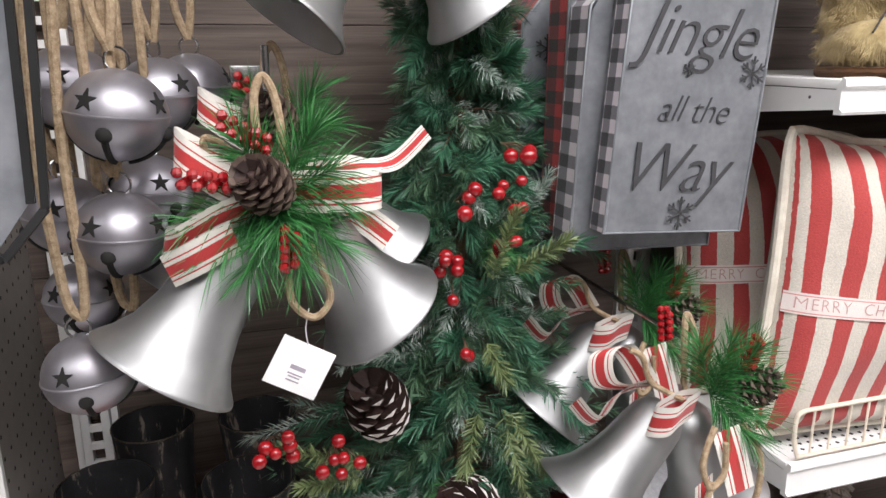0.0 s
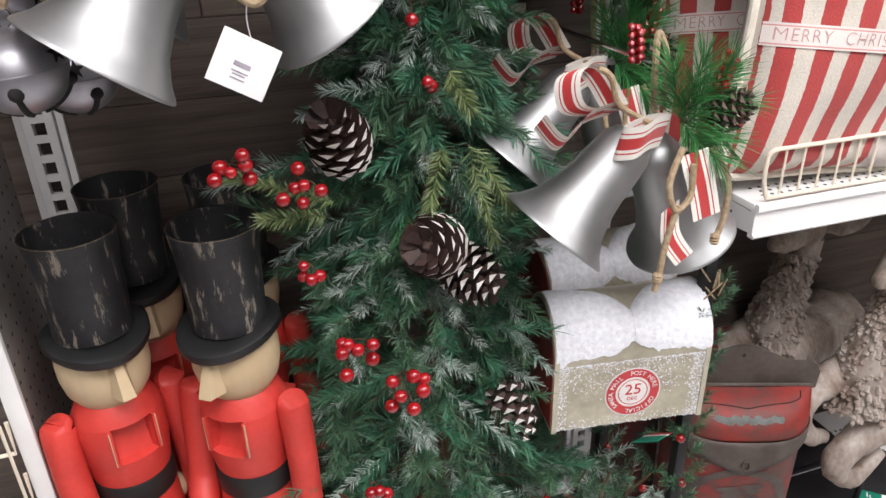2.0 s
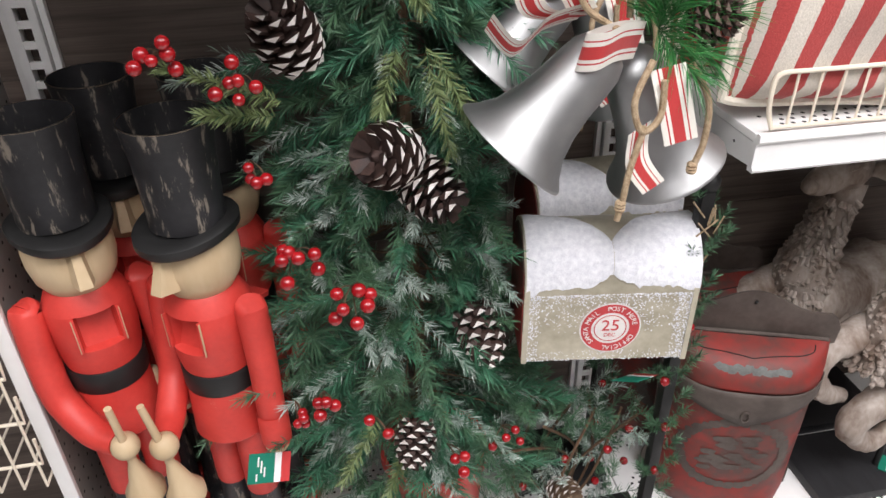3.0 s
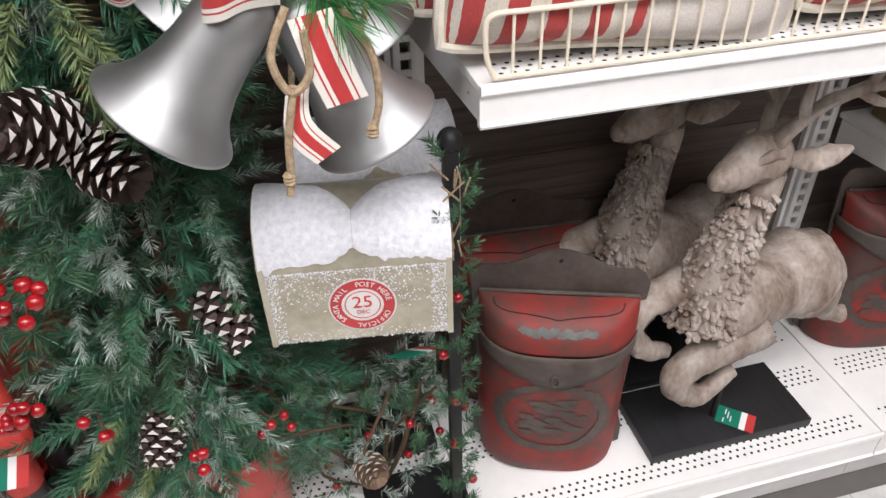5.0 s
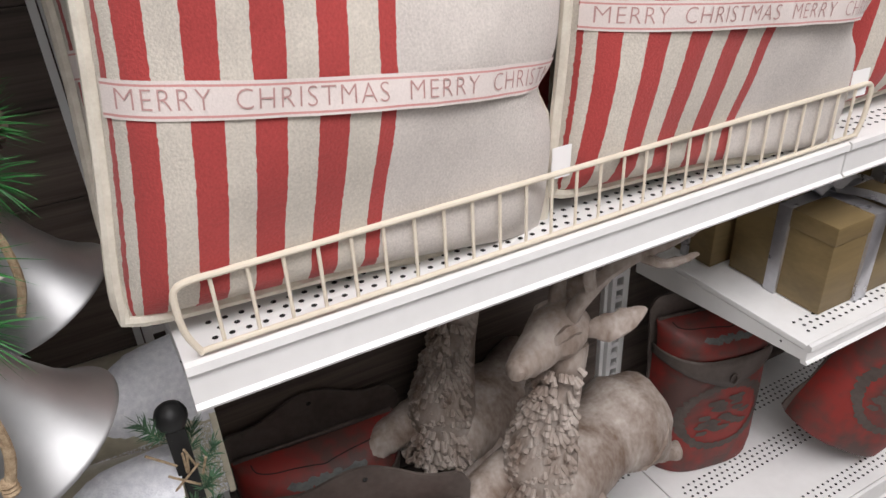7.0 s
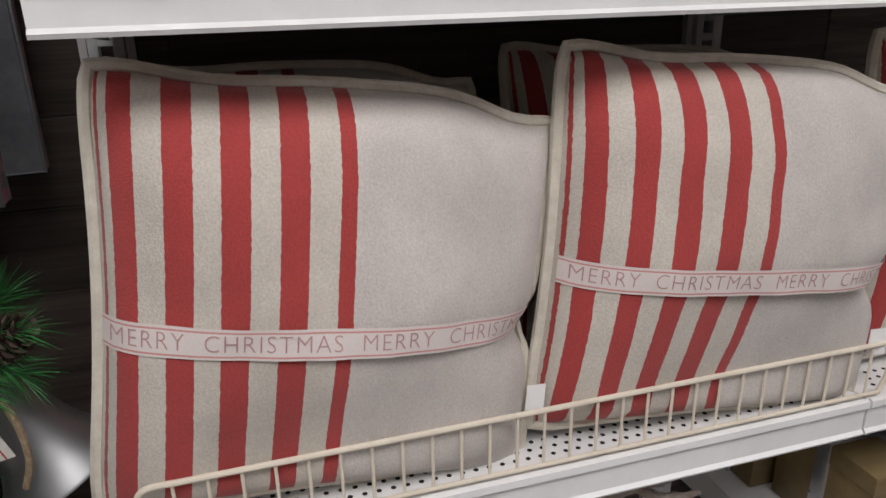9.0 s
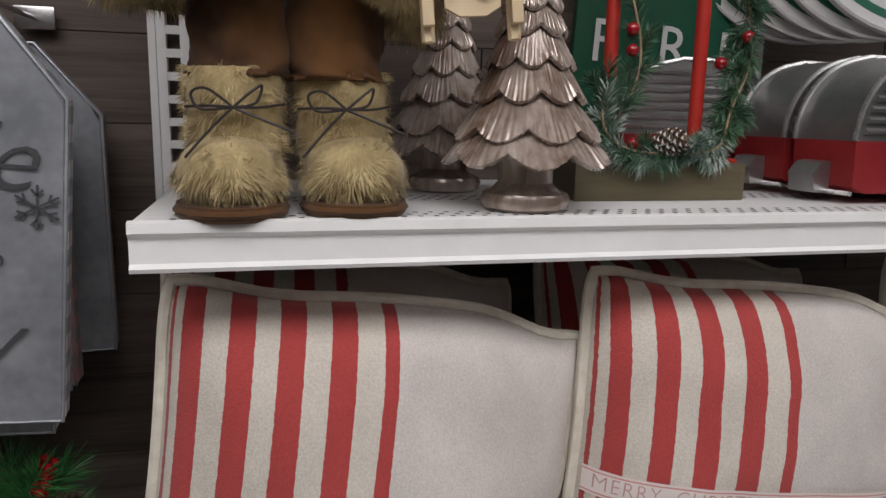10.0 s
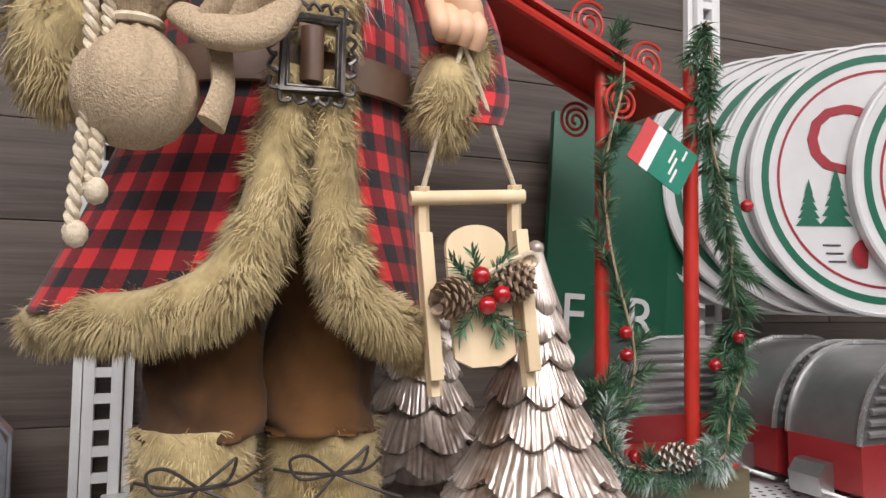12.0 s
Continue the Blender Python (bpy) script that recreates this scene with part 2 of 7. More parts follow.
TAPE = ramp_mat("woven_tape", 1, [(0, (0.74, 0.66, 0.62)), (0.07, (0.62, 0.30, 0.28)), (0.13, (0.76, 0.68, 0.64)), (0.85, (0.62, 0.30, 0.28)), (0.91, (0.74, 0.66, 0.62))], 0.9, dirt=0.05)
INKRED = mat("faded_red_thread", (0.52, 0.31, 0.29), None, 0.9)
ZINC = mat("mottled_zinc", (0.36, 0.375, 0.40), (0.245, 0.26, 0.28), 0.45, 0.55, 22, 0.1, (1, 1, 1), 4)
ZINCDARK = mat("stamped_dark_zinc", (0.085, 0.085, 0.09), None, 0.5, 0.4)
GINGHAM = plaid_mat("grey_gingham_paper", (0.62, 0.56, 0.60), (0.16, 0.15, 0.17), (0.015, 0.014, 0.018), 0.6)
FUR = mat("tan_plush_fur", (0.52, 0.41, 0.20), (0.25, 0.175, 0.07), 0.9, 0, 30, 0.6, sheen=0.3)
FURTIP = mat("pale_plush_strand", (0.60, 0.485, 0.26), (0.31, 0.225, 0.095), 0.8, 0, 40, sheen=0.2)
BUFFALO = plaid_mat("red_black_check_flannel", (0.56, 0.025, 0.028), (0.16, 0.010, 0.014), (0.014, 0.010, 0.013))
SUEDE = mat("brown_velour", (0.115, 0.046, 0.008), (0.045, 0.017, 0.003), 0.95, 0, 9, 0.15, sheen=0.1)
LEATHER = mat("brown_leather", (0.12, 0.065, 0.038), (0.075, 0.04, 0.025), 0.42, 0, 20, 0.15)
PEWTER = mat("antique_pewter", (0.16, 0.145, 0.135), (0.06, 0.055, 0.05), 0.4, 0.9, 60, 0.2)
BURLAP = mat("burlap_weave", (0.50, 0.385, 0.255), (0.36, 0.265, 0.165), 0.95, 0, 420, 1.0, fine=2)
SKIN = mat("peach_vinyl", (0.72, 0.44, 0.28), None, 0.45)
BEARD = mat("white_plush", (0.75, 0.74, 0.72), (0.6, 0.58, 0.56), 0.9, 0, 60, 0.4)
LACE = mat("dark_lace", (0.035, 0.028, 0.026), None, 0.6)
SLEDWOOD = mat("pale_pine_wood", (0.72, 0.58, 0.38), (0.60, 0.45, 0.27), 0.6, 0, 14, 0.1, (1, 1, 0.2))
MERCURY = mat("mercury_glass", (0.56, 0.48, 0.42), (0.20, 0.135, 0.098), 0.24, 0.28, 26, 0.0, (1, 1, 0.25), 5, 0.06, coat=0.8, contrast=0.2)
LANTRED = mat("red_lacquer", (0.52, 0.035, 0.022), (0.42, 0.025, 0.018), 0.35, 0, 10, coat=0.2)
PLANTER = mat("olive_stained_wood", (0.115, 0.095, 0.05), (0.07, 0.055, 0.03), 0.5, 0, 10, 0.1, (0.3, 1, 3))
SIGNGREEN = mat("deep_green_enamel", (0.008, 0.085, 0.045), (0.006, 0.07, 0.036), 0.4, 0, 8)
ENAMEL = mat("white_enamel", (0.66, 0.655, 0.65), (0.58, 0.57, 0.56), 0.4, 0, 6)
RINGGREEN = mat("ring_green", (0.012, 0.13, 0.075), None, 0.45)
RINGRED = mat("ring_maroon", (0.33, 0.025, 0.035), None, 0.45)
TIN = mat("brushed_tin", (0.40, 0.395, 0.39), (0.30, 0.295, 0.29), 0.38, 0.9, 12, 0.02, (1, 1, 1), 5, 0.08)
TINLIGHT = mat("polished_trim", (0.75, 0.75, 0.74), None, 0.25, 0.9)
TINRED = mat("tin_red", (0.30, 0.022, 0.025), (0.22, 0.016, 0.018), 0.4, 0.1, 12)
TYRE = mat("black_rubber", (0.03, 0.03, 0.03), None, 0.8)
KRAFT = mat("gold_wood_box", (0.25, 0.18, 0.080), (0.165, 0.115, 0.050), 0.5, 0, 10, 0.1, (0.3, 1, 2))
SILVERRIB = mat("silver_ribbon", (0.62, 0.62, 0.65), (0.5, 0.5, 0.53), 0.3, 0.8, 30)
BLACKIRON = mat("black_iron", (0.02, 0.02, 0.02), None, 0.5, 0.3)


# ---- building helpers ----
def thing(name, loc, label, category, group="", kind=""):
    ob = new(name)
    ob.empty_display_size = 0.02
    ob.matrix_basis = Matrix.Translation(loc)
    return tagged(ob, label, category, group, kind)


def part(name, bm, material, parent=None, label="", smooth=True, angle=38):
    """Links a bmesh, in world metres, as one mesh object under a thing or under a part."""
    me = bpy.data.meshes.new(name)
    bm.to_mesh(me)
    bm.free()
    for m in material if isinstance(material, (list, tuple)) else (material,):
        me.materials.append(m)
    if smooth:
        me.polygons.foreach_set("use_smooth", [True] * len(me.polygons))
        me.set_sharp_from_angle(angle=radians(angle))
    ob = new(name, me)
    if parent is not None:
        ob.parent = parent
        if parent.parent is None and parent.type == "EMPTY":
            ob.matrix_parent_inverse = parent.matrix_basis.inverted()
    if label:
        ob["label"] = label
    return ob


def raw(name, verts, faces, material, parent=None, label="", smooth=False):
    """The same for large meshes out of plain arrays."""
    me = bpy.data.meshes.new(name)
    me.from_pydata([tuple(v) for v in verts], [], [tuple(f) for f in faces])
    me.materials.append(material)
    if smooth:
        me.polygons.foreach_set("use_smooth", [True] * len(me.polygons))
    ob = new(name, me)
    if parent is not None:
        ob.parent = parent
        if parent.parent is None and parent.type == "EMPTY":
            ob.matrix_parent_inverse = parent.matrix_basis.inverted()
    if label:
        ob["label"] = label
    return ob


def box(bm, c, s, m=None, bevel=0.0, mi=0):
    g = bmesh.ops.create_cube(bm, size=1, matrix=(m or Matrix()) @ Matrix.Translation(c) @ Matrix.Diagonal((*s, 1)))
    fs = {f for v in g["verts"] for f in v.link_faces}
    for f in fs:
        f.material_index = mi
    if bevel:
        es = list({e for v in g["verts"] for e in v.link_edges})
        r = bmesh.ops.bevel(bm, geom=es, offset=bevel, segments=2, profile=0.6, affect="EDGES")
        for f in r["faces"]:
            f.material_index = mi
    return bm


def rings(bm, rows, closed_ring=True, caps=True, mi=0, uv=None):
    """Skins rows of points. uv: a function of (row, column) shares."""
    layer = bm.loops.layers.uv.verify() if uv else None
    vs = [[bm.verts.new(p) for p in row] for row in rows]
    n = len(rows[0])
    for i in range(len(rows) - 1):
        for j in range(n if closed_ring else n - 1):
            k = (j + 1) % n
            f = bm.faces.new((vs[i][j], vs[i][k], vs[i + 1][k], vs[i + 1][j]))
            f.material_index = mi
            if uv:
                for l, (a, b) in zip(f.loops, ((i, j), (i, j + 1), (i + 1, j + 1), (i + 1, j))):
                    l[layer].uv = uv(a / (len(rows) - 1), b / (n if closed_ring else n - 1))
    if caps and closed_ring:
        for row, flip in ((vs[0], True), (vs[-1], False)):
            f = bm.faces.new(row[::-1] if flip else row)
            f.material_index = mi
    return vs


def lathe(bm, profile, n=28, m=None, caps=True, mi=0, uv=None):
    m = m or Matrix()
    rows = [[m @ Vector((max(r, 1e-4) * math.cos(a), max(r, 1e-4) * math.sin(a), z)) for a in [2 * math.pi * k / n for k in range(n)]] for r, z in profile]
    return rings(bm, rows, True, caps, mi, uv)


def spline(pts, n=8, closed=False):
    p = [Vector(q) for q in pts]
    if len(p) < 3:
        return [p[0].lerp(p[-1], i / n) for i in range(n + 1)]
    out, c = [], len(p)
    for i in range(c if closed else c - 1):
        if closed:
            a, b, d, e = p[i - 1], p[i], p[(i + 1) % c], p[(i + 2) % c]
        else:
            a, b, d, e = p[max(i - 1, 0)], p[i], p[i + 1], p[min(i + 2, c - 1)]
        for k in range(n):
            t = k / n
            out.append(0.5 * (2 * b + (d - a) * t + (2 * a - 5 * b + 4 * d - e) * t * t + (3 * b - a - 3 * d + e) * t ** 3))
    if not closed:
        out.append(p[-1].copy())
    return out


def tube(bm, pts, r, n=8, closed=False, mi=0, flat=1.0):
    """A tube along points; r a number or one for each of a few stations along it."""
    pts = [Vector(p) for p in pts]
    c = len(pts)
    rad = [r] * c if isinstance(r, (int, float)) else [float(np.interp(i / (c - 1), np.linspace(0, 1, len(r)), r)) for i in range(c)]
    rows, up = [], None
    for i, p in enumerate(pts):
        d = (pts[(i + 1) % c] - pts[i - 1]) if closed else (pts[min(i + 1, c - 1)] - pts[max(i - 1, 0)])
        d = d.normalized() if d.length > 1e-9 else Vector((0, 0, 1))
        if up is None:
            up = d.orthogonal().normalized()
        up = (up - d * up.dot(d))
        up = up.normalized() if up.length > 1e-6 else d.orthogonal().normalized()
        s = d.cross(up)
        rows.append([p + rad[i] * (math.cos(a) * up + flat * math.sin(a) * s) for a in [2 * math.pi * k / n for k in range(n)]])
    if closed:
        rows.append(rows[0])
    rings(bm, rows, True, not closed, mi)
    if closed:
        bmesh.ops.remove_doubles(bm, verts=bm.verts, dist=1e-6)
    return bm


def ball(bm, c, r, n=12, s=(1, 1, 1), mi=0, m=None):
    k = max(4, n // 2)
    prof = [(math.sin(math.pi * i / k), -math.cos(math.pi * i / k)) for i in range(k + 1)]
    mm = Matrix.Translation(c) @ (m or Matrix()) @ Matrix.Diagonal((r * s[0], r * s[1], r * s[2], 1))
    lathe(bm, prof, n, mm, False, mi)
    return bm


def aim(a, b):
    """A frame at a whose -Z points to b."""
    a, b = Vector(a), Vector(b)
    return Matrix.Translation(a) @ (b - a).to_track_quat("-Z", "Y").to_matrix().to_4x4()


def strip(bm, pts, sides, width, mi=0, thick=0.0012):
    """A ribbon along points, its width along sides (one vector or one for each point), with UVs across."""
    c = len(pts)
    sides = [Vector(sides)] * c if isinstance(sides, (tuple, Vector)) else [Vector(s) for s in sides]
    layer = bm.loops.layers.uv.verify()
    nrm = []
    for i in range(c):
        d = Vector(pts[min(i + 1, c - 1)]) - Vector(pts[max(i - 1, 0)])
        nn = d.cross(sides[i])
        nrm.append(nn.normalized() if nn.length > 1e-9 else Vector((0, -1, 0)))
    for sgn in (0.5, -0.5):
        vs = [[bm.verts.new(Vector(p) + s.normalized() * width * (k / 4 - 0.5) + nn * thick * sgn) for k in range(5)] for p, s, nn in zip(pts, sides, nrm)]
        for i in range(c - 1):
            for k in range(4):
                q = [(i, k), (i, k + 1), (i + 1, k + 1), (i + 1, k)]
                f = bm.faces.new([vs[a][b] for a, b in (q if sgn > 0 else q[::-1])])
                f.material_index = mi
                for l, (a, b) in zip(f.loops, q if sgn > 0 else q[::-1]):
                    l[layer].uv = (a / (c - 1) * 4, b / 4)
    return bm


def text_data(body, size, shear=0.0, extrude=0.0, spacing=1.0, align="CENTER", offset=0.0):
    """Vertices and faces of a line of text in the built-in font, in the xy plane."""
    cu = bpy.data.curves.new("lettering", "FONT")
    cu.body, cu.size, cu.shear, cu.extrude, cu.space_character = body, size, shear, extrude, spacing
    cu.align_x, cu.align_y, cu.resolution_u, cu.offset = align, "CENTER", 3, offset
    ob = bpy.data.objects.new("lettering", cu)
    scene.collection.objects.link(ob)
    bpy.context.view_layer.update()
    me = bpy.data.meshes.new_from_object(ob.evaluated_get(bpy.context.evaluated_depsgraph_get()))
    v, f = [x.co.copy() for x in me.vertices], [tuple(p.vertices) for p in me.polygons]
    bpy.data.objects.remove(ob)
    bpy.data.curves.remove(cu)
    bpy.data.meshes.remove(me)
    return v, f


def text_on(name, body, size, m, material, parent, shear=0.0, extrude=0.0004, spacing=1.0, align="CENTER", offset=0.0):
    v, f = text_data(body, size, shear, extrude, spacing, align, offset)
    return raw(name, [m @ q for q in v], f, material, parent)


def needles(branches, per, length, width=0.0013, spread=0.9, rng=None, lift=0.2, tip=True):
    """Thin blades along branches [(start, end), ...]."""
    rng = rng or np.random.default_rng(1)
    V, Fc = [], []
    for a, b in branches:
        a, b = np.array(a, float), np.array(b, float)
        d = b - a
        L = np.linalg.norm(d) + 1e-9
        d = d / L
        t = rng.random(per) ** 0.85
        base = a + np.outer(t, b - a)
        rnd = rng.normal(size=(per, 3))
        rnd -= np.outer(rnd @ d, d)
        rnd /= np.linalg.norm(rnd, axis=1)[:, None] + 1e-9
        way = rnd * spread + d * (0.55 + (t[:, None] ** 3 * 0.9 if tip else 0)) + np.array([0, 0, lift * 0.3])
        way /= np.linalg.norm(way, axis=1)[:, None]
        ln = length * (0.65 + 0.5 * rng.random(per))
        side = np.cross(way, rng.normal(size=(per, 3)))
        side /= np.linalg.norm(side, axis=1)[:, None] + 1e-9
        mid = base + way * (ln * 0.55)[:, None]
        end = base + way * ln[:, None] - np.array([0, 0, 1]) * (ln * 0.08)[:, None]
        o = len(V)
        for i in range(per):
            w = side[i] * width * 0.5
            V += [base[i] - w * 0.7, base[i] + w * 0.7, mid[i] + w, mid[i] - w, end[i]]
            k = o + 5 * i
            Fc += [(k, k + 1, k + 2, k + 3), (k + 3, k + 2, k + 4)]
    return V, Fc


def pinecone(bm, c, axis, length, radius, turn=0.0, white=True):
    """A cone of overlapping scales round an axis; scale tips take the second material."""
    m = Matrix.Translation(c) @ Vector(axis).to_track_quat("Z", "Y").to_matrix().to_4x4() @ pose(0, 0, 0, 0, 0, turn)
    prof = [(0.001, -0.5), (0.42, -0.42), (0.60, -0.2), (0.55, 0.1), (0.35, 0.35), (0.001, 0.5)]
    lathe(bm, [(r * radius * 0.8, z * length) for r, z in prof], 10, m, False, 0)
    count = 58
    for i in range(count):
        t = i / (count - 1)
        z = (-0.46 + 0.92 * t) * length
        env = math.sin(math.pi * min(1, 0.16 + 0.80 * t)) ** 0.7
        a = i * 2.39996
        out, rise = radius * (0.35 + 0.68 * env), length * (0.05 + 0.16 * t)
        w = radius * 0.30 * (0.5 + 0.6 * env)
        ca, sa = math.cos(a), math.sin(a)
        def at(r, s, zz):
            return m @ Vector((ca * r - sa * s, sa * r + ca * s, zz))
        inner = [at(out * 0.3, -w * 0.4, z), at(out * 0.3, w * 0.4, z)]
        mid = [at(out * 0.80, w, z + rise * 0.6), at(out * 0.80, -w, z + rise * 0.6)]
        low = [at(out * 0.82, w * 0.9, z + rise * 0.6 - 0.06 * length), at(out * 0.82, -w * 0.9, z + rise * 0.6 - 0.06 * length)]
        tip = [at(out, -w * 0.85, z + rise), at(out, w * 0.85, z + rise), at(out * 1.03, 0, z + rise - 0.085 * length)]
        v = [bm.verts.new(p) for p in inner + mid + low + tip]
        for ids, mi in (((0, 1, 2, 3), 0), ((3, 2, 7, 6), 0 if white else 1), ((6, 7, 8), 1), ((2, 4, 8, 7), 0), ((5, 3, 6, 8), 0), ((4, 5, 8), 0), ((1, 0, 5, 4), 0)):
            f = bm.faces.new([v[q] for q in ids])
            f.material_index = mi
    return bm


# ---- the setting ----
FRONT, BACK, DECK, SHELF, UPPER = 0.743, 1.17, 0.200, 1.118, 1.665
XL, XU, XM, XR = -0.232, 0.748, 1.662, 2.576


def slab(name, lo, hi, material, label=""):
    bm = bmesh.new()
    lo, hi = Vector(lo), Vector(hi)
    box(bm, (lo + hi) / 2, hi - lo)
    ob = part(name, bm, material, None, "", False)
    return tagged(ob, label, "", "", "structure")


# Front and side walls are unseen additions, dark to hold back bounce light.
slab("wall_back", (-3.2, 1.202, 0), (4.8, 1.26, 3.6), PAINT, "plain back wall of the shelving run")
slab("wall_front", (-3.2, -3.06, 0), (4.8, -3.0, 3.6), PAINT, "unseen plain wall added to close the aisle side")
slab("wall_left", (-3.26, -3.0, 0), (-3.2, 1.2, 3.6), PAINT, "unseen plain side wall added to close the room")
slab("wall_right", (4.8, -3.0, 0), (4.86, 1.2, 3.6), PAINT, "unseen plain side wall added to close the room")
slab("ceiling", (-3.2, -3.0, 3.6), (4.8, 1.2, 3.66), ENAMEL, "plain white shop ceiling")
floor = slab("floor", (-3.2, -3.0, -0.05), (4.8, 1.2, -0.004), PAINT, "speckled off-white vinyl tile shop floor")


# perforated white shelving
def upright(x):
    ob = thing("shelf_upright", (x, BACK, 0), "white slotted steel shelf upright against plank backing", "upright", "shelf uprights")
    bm = bmesh.new()
    for s in (-1, 1):
        box(bm, (x + s * 0.0155, BACK + 0.012, 1.42), (0.013, 0.024, 2.6), bevel=0.002)
        box(bm, (x + s * 0.029, BACK + 0.017, 1.42), (0.010, 0.014, 2.6))
    for k in range(82):
        box(bm, (x, BACK + 0.0045, 0.14 + 0.0315 * k), (0.0185, 0.007, 0.0115))
    part("post", bm, WHITE, ob)
    # Added black sheet behind the slots, in place of the post's inner shade.
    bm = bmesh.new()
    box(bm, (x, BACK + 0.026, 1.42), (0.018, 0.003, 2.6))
    part("slot_shade_sheet", bm, HOLESHADE, ob, "near-black sheet standing in for shade behind the slots")
    return ob


for ux in (XL, XU, XM, XR):
    upright(ux)


# Flat discs just above the plate; their black paints the shade of punched holes.
def hole_disc_rows(bm, x0, x1, ys, z, pitch=0.0165, r=0.0034):
    for i, y in enumerate(ys):
        x = x0 + (pitch / 2 if i % 2 else 0)
        while x < x1:
            bm.faces.new([bm.verts.new((x + r * math.cos(a), y + r * math.sin(a), z)) for a in [math.pi * k / 3 for k in range(6)]])
            x += pitch


def shelf(name, x0, x1, top, lip, depth_front, label, bands, slope=0.0, skirt=0.0):
    """A pressed-steel shelf: plate, folded front lip, two side brackets, rows of near-black discs for holes."""
    ob = thing(name, ((x0 + x1) / 2, BACK, top), label, "shelf", "steel shelves")
    bm = bmesh.new()
    box(bm, ((x0 + x1) / 2, (depth_front + BACK) / 2 + 0.004, top - 0.006), (x1 - x0, BACK - depth_front - 0.008, 0.012), bevel=0.002)
    part("plate", bm, WHITE, ob)
    bm = bmesh.new()
    prof = [(depth_front + 0.004, top + 0.003), (depth_front - 0.002, top + 0.001), (depth_front - 0.003, top - 0.008), (depth_front + 0.003, top - 0.013), (depth_front + 0.003, top - lip + 0.008), (depth_front - 0.002, top - lip + 0.004), (depth_front, top - lip), (depth_front + 0.012, top - lip), (depth_front + 0.012, top - 0.013)]
    rings(bm, [[(x, y, z) for y, z in prof] for x in (x0, x1)])
    bmesh.ops.recalc_face_normals(bm, faces=bm.faces)
    part("front_lip", bm, WHITE, ob)
    for bx in (x0 + 0.003, x1 - 0.003):
        bm = bmesh.new()
        pr = [(depth_front + 0.012, top - 0.013), (depth_front + 0.012, top - lip + 0.006), (BACK - 0.01, top - lip - 0.03), (BACK - 0.01, top - 0.013)]
        rings(bm, [[(bx + s, y, z) for y, z in pr] for s in (-0.002, 0.002)])
        bmesh.ops.recalc_face_normals(bm, faces=bm.faces)
        br = part("bracket", bm, WHITE, ob)
        # Black bead imitating the shaded hole in the bracket's side.
        bm = bmesh.new()
        ball(bm, (bx, depth_front + 0.055, top - lip * 0.55), 0.004, 8, (0.7, 1, 1))
        part("bracket_hole_shade", bm, HOLESHADE, br)
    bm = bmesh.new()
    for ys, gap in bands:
        hole_disc_rows(bm, x0 + 0.035, x1 - 0.03, ys, top + 0.0006)
    tagged(part("hole_shade_discs", bm, HOLESHADE, ob, "rows of near-black discs standing in for shaded round holes", False), kind="stuff")
    return ob


FB = lambda y: [y, y + 0.0145, y + 0.029, y + 0.0435]
for a, b in ((XL, XU), (XU, XM), (XM, XR)):
    d = shelf("base_deck", a + 0.0015, b - 0.0015, DECK, 0.075, FRONT, "white perforated steel base deck just above the floor", [(FB(0.775)[:3], 0), (FB(0.915), 0), (FB(1.05), 0)])
    bm = bmesh.new()
    box(bm, ((a + b) / 2, FRONT + 0.05, 0.0625), (b - a - 0.003, 0.012, 0.125))
    part("kick_plate", bm, WHITE, d)
pshelf = shelf("wide_shelf", XU + 0.003, XM - 0.002, SHELF, 0.053, FRONT, "white steel shelf carrying striped cushions behind a wire fence", [(FB(0.775)[:3], 0), (FB(0.93), 0)])
shelf("wide_shelf", XM + 0.002, XR, SHELF, 0.053, FRONT, "white steel shelf carrying striped cushions", [(FB(0.775)[:3], 0)])
shelf("wide_shelf", XU + 0.003, XM - 0.001, UPPER, 0.044, FRONT - 0.004, "white steel shelf carrying holiday figures and tin campers", [(FB(0.765)[:3], 0), (FB(0.9), 0)])
shelf("wide_shelf", XM + 0.001, XR, UPPER, 0.044, FRONT - 0.004, "white steel shelf carrying tin campers", [(FB(0.765)[:3], 0)])
shelf("wide_shelf", XM + 0.03, XR, 0.750, 0.040, FRONT, "white steel shelf carrying gold gift boxes", [(FB(0.775)[:3], 0)])


def wire_fence(x0, x1, y, z, h):
    ob = thing("wire_fence", ((x0 + x1) / 2, y, z), "cream coated wire fence along the shelf front", "shelf fence")
    bm = bmesh.new()
    tube(bm, spline([(x0 + 0.012, y, z + 0.004), (x0 + 0.002, y, z + 0.03), (x0, y, z + h - 0.016), (x0 + 0.004, y, z + h - 0.004), (x0 + 0.016, y, z + h), (x0 + 0.04, y, z + h)], 5)
         + [Vector((x, y, z + h)) for x in np.linspace(x0 + 0.06, x1 - 0.06, 12)]
         + spline([(x1 - 0.04, y, z + h), (x1 - 0.016, y, z + h), (x1 - 0.004, y, z + h - 0.004), (x1, y, z + h - 0.016), (x1 - 0.002, y, z + 0.03), (x1 - 0.012, y, z + 0.004)], 5), 0.0034, 8)
    part("top_rail", bm, CREAM, ob)
    bm = bmesh.new()
    tube(bm, [(x0 + 0.01, y, z + 0.006), (x1 - 0.01, y, z + 0.006)], 0.003, 8)
    part("bottom_rail", bm, CREAM, ob)
    n = 27
    for k in range(n):
        x = x0 + (x1 - x0) * (k + 1) / (n + 1)
        bm = bmesh.new()
        tube(bm, [(x, y + 0.001, z + 0.004), (x, y + 0.001, z + h)], 0.0020, 6)
        part("wire", bm, CREAM, ob)


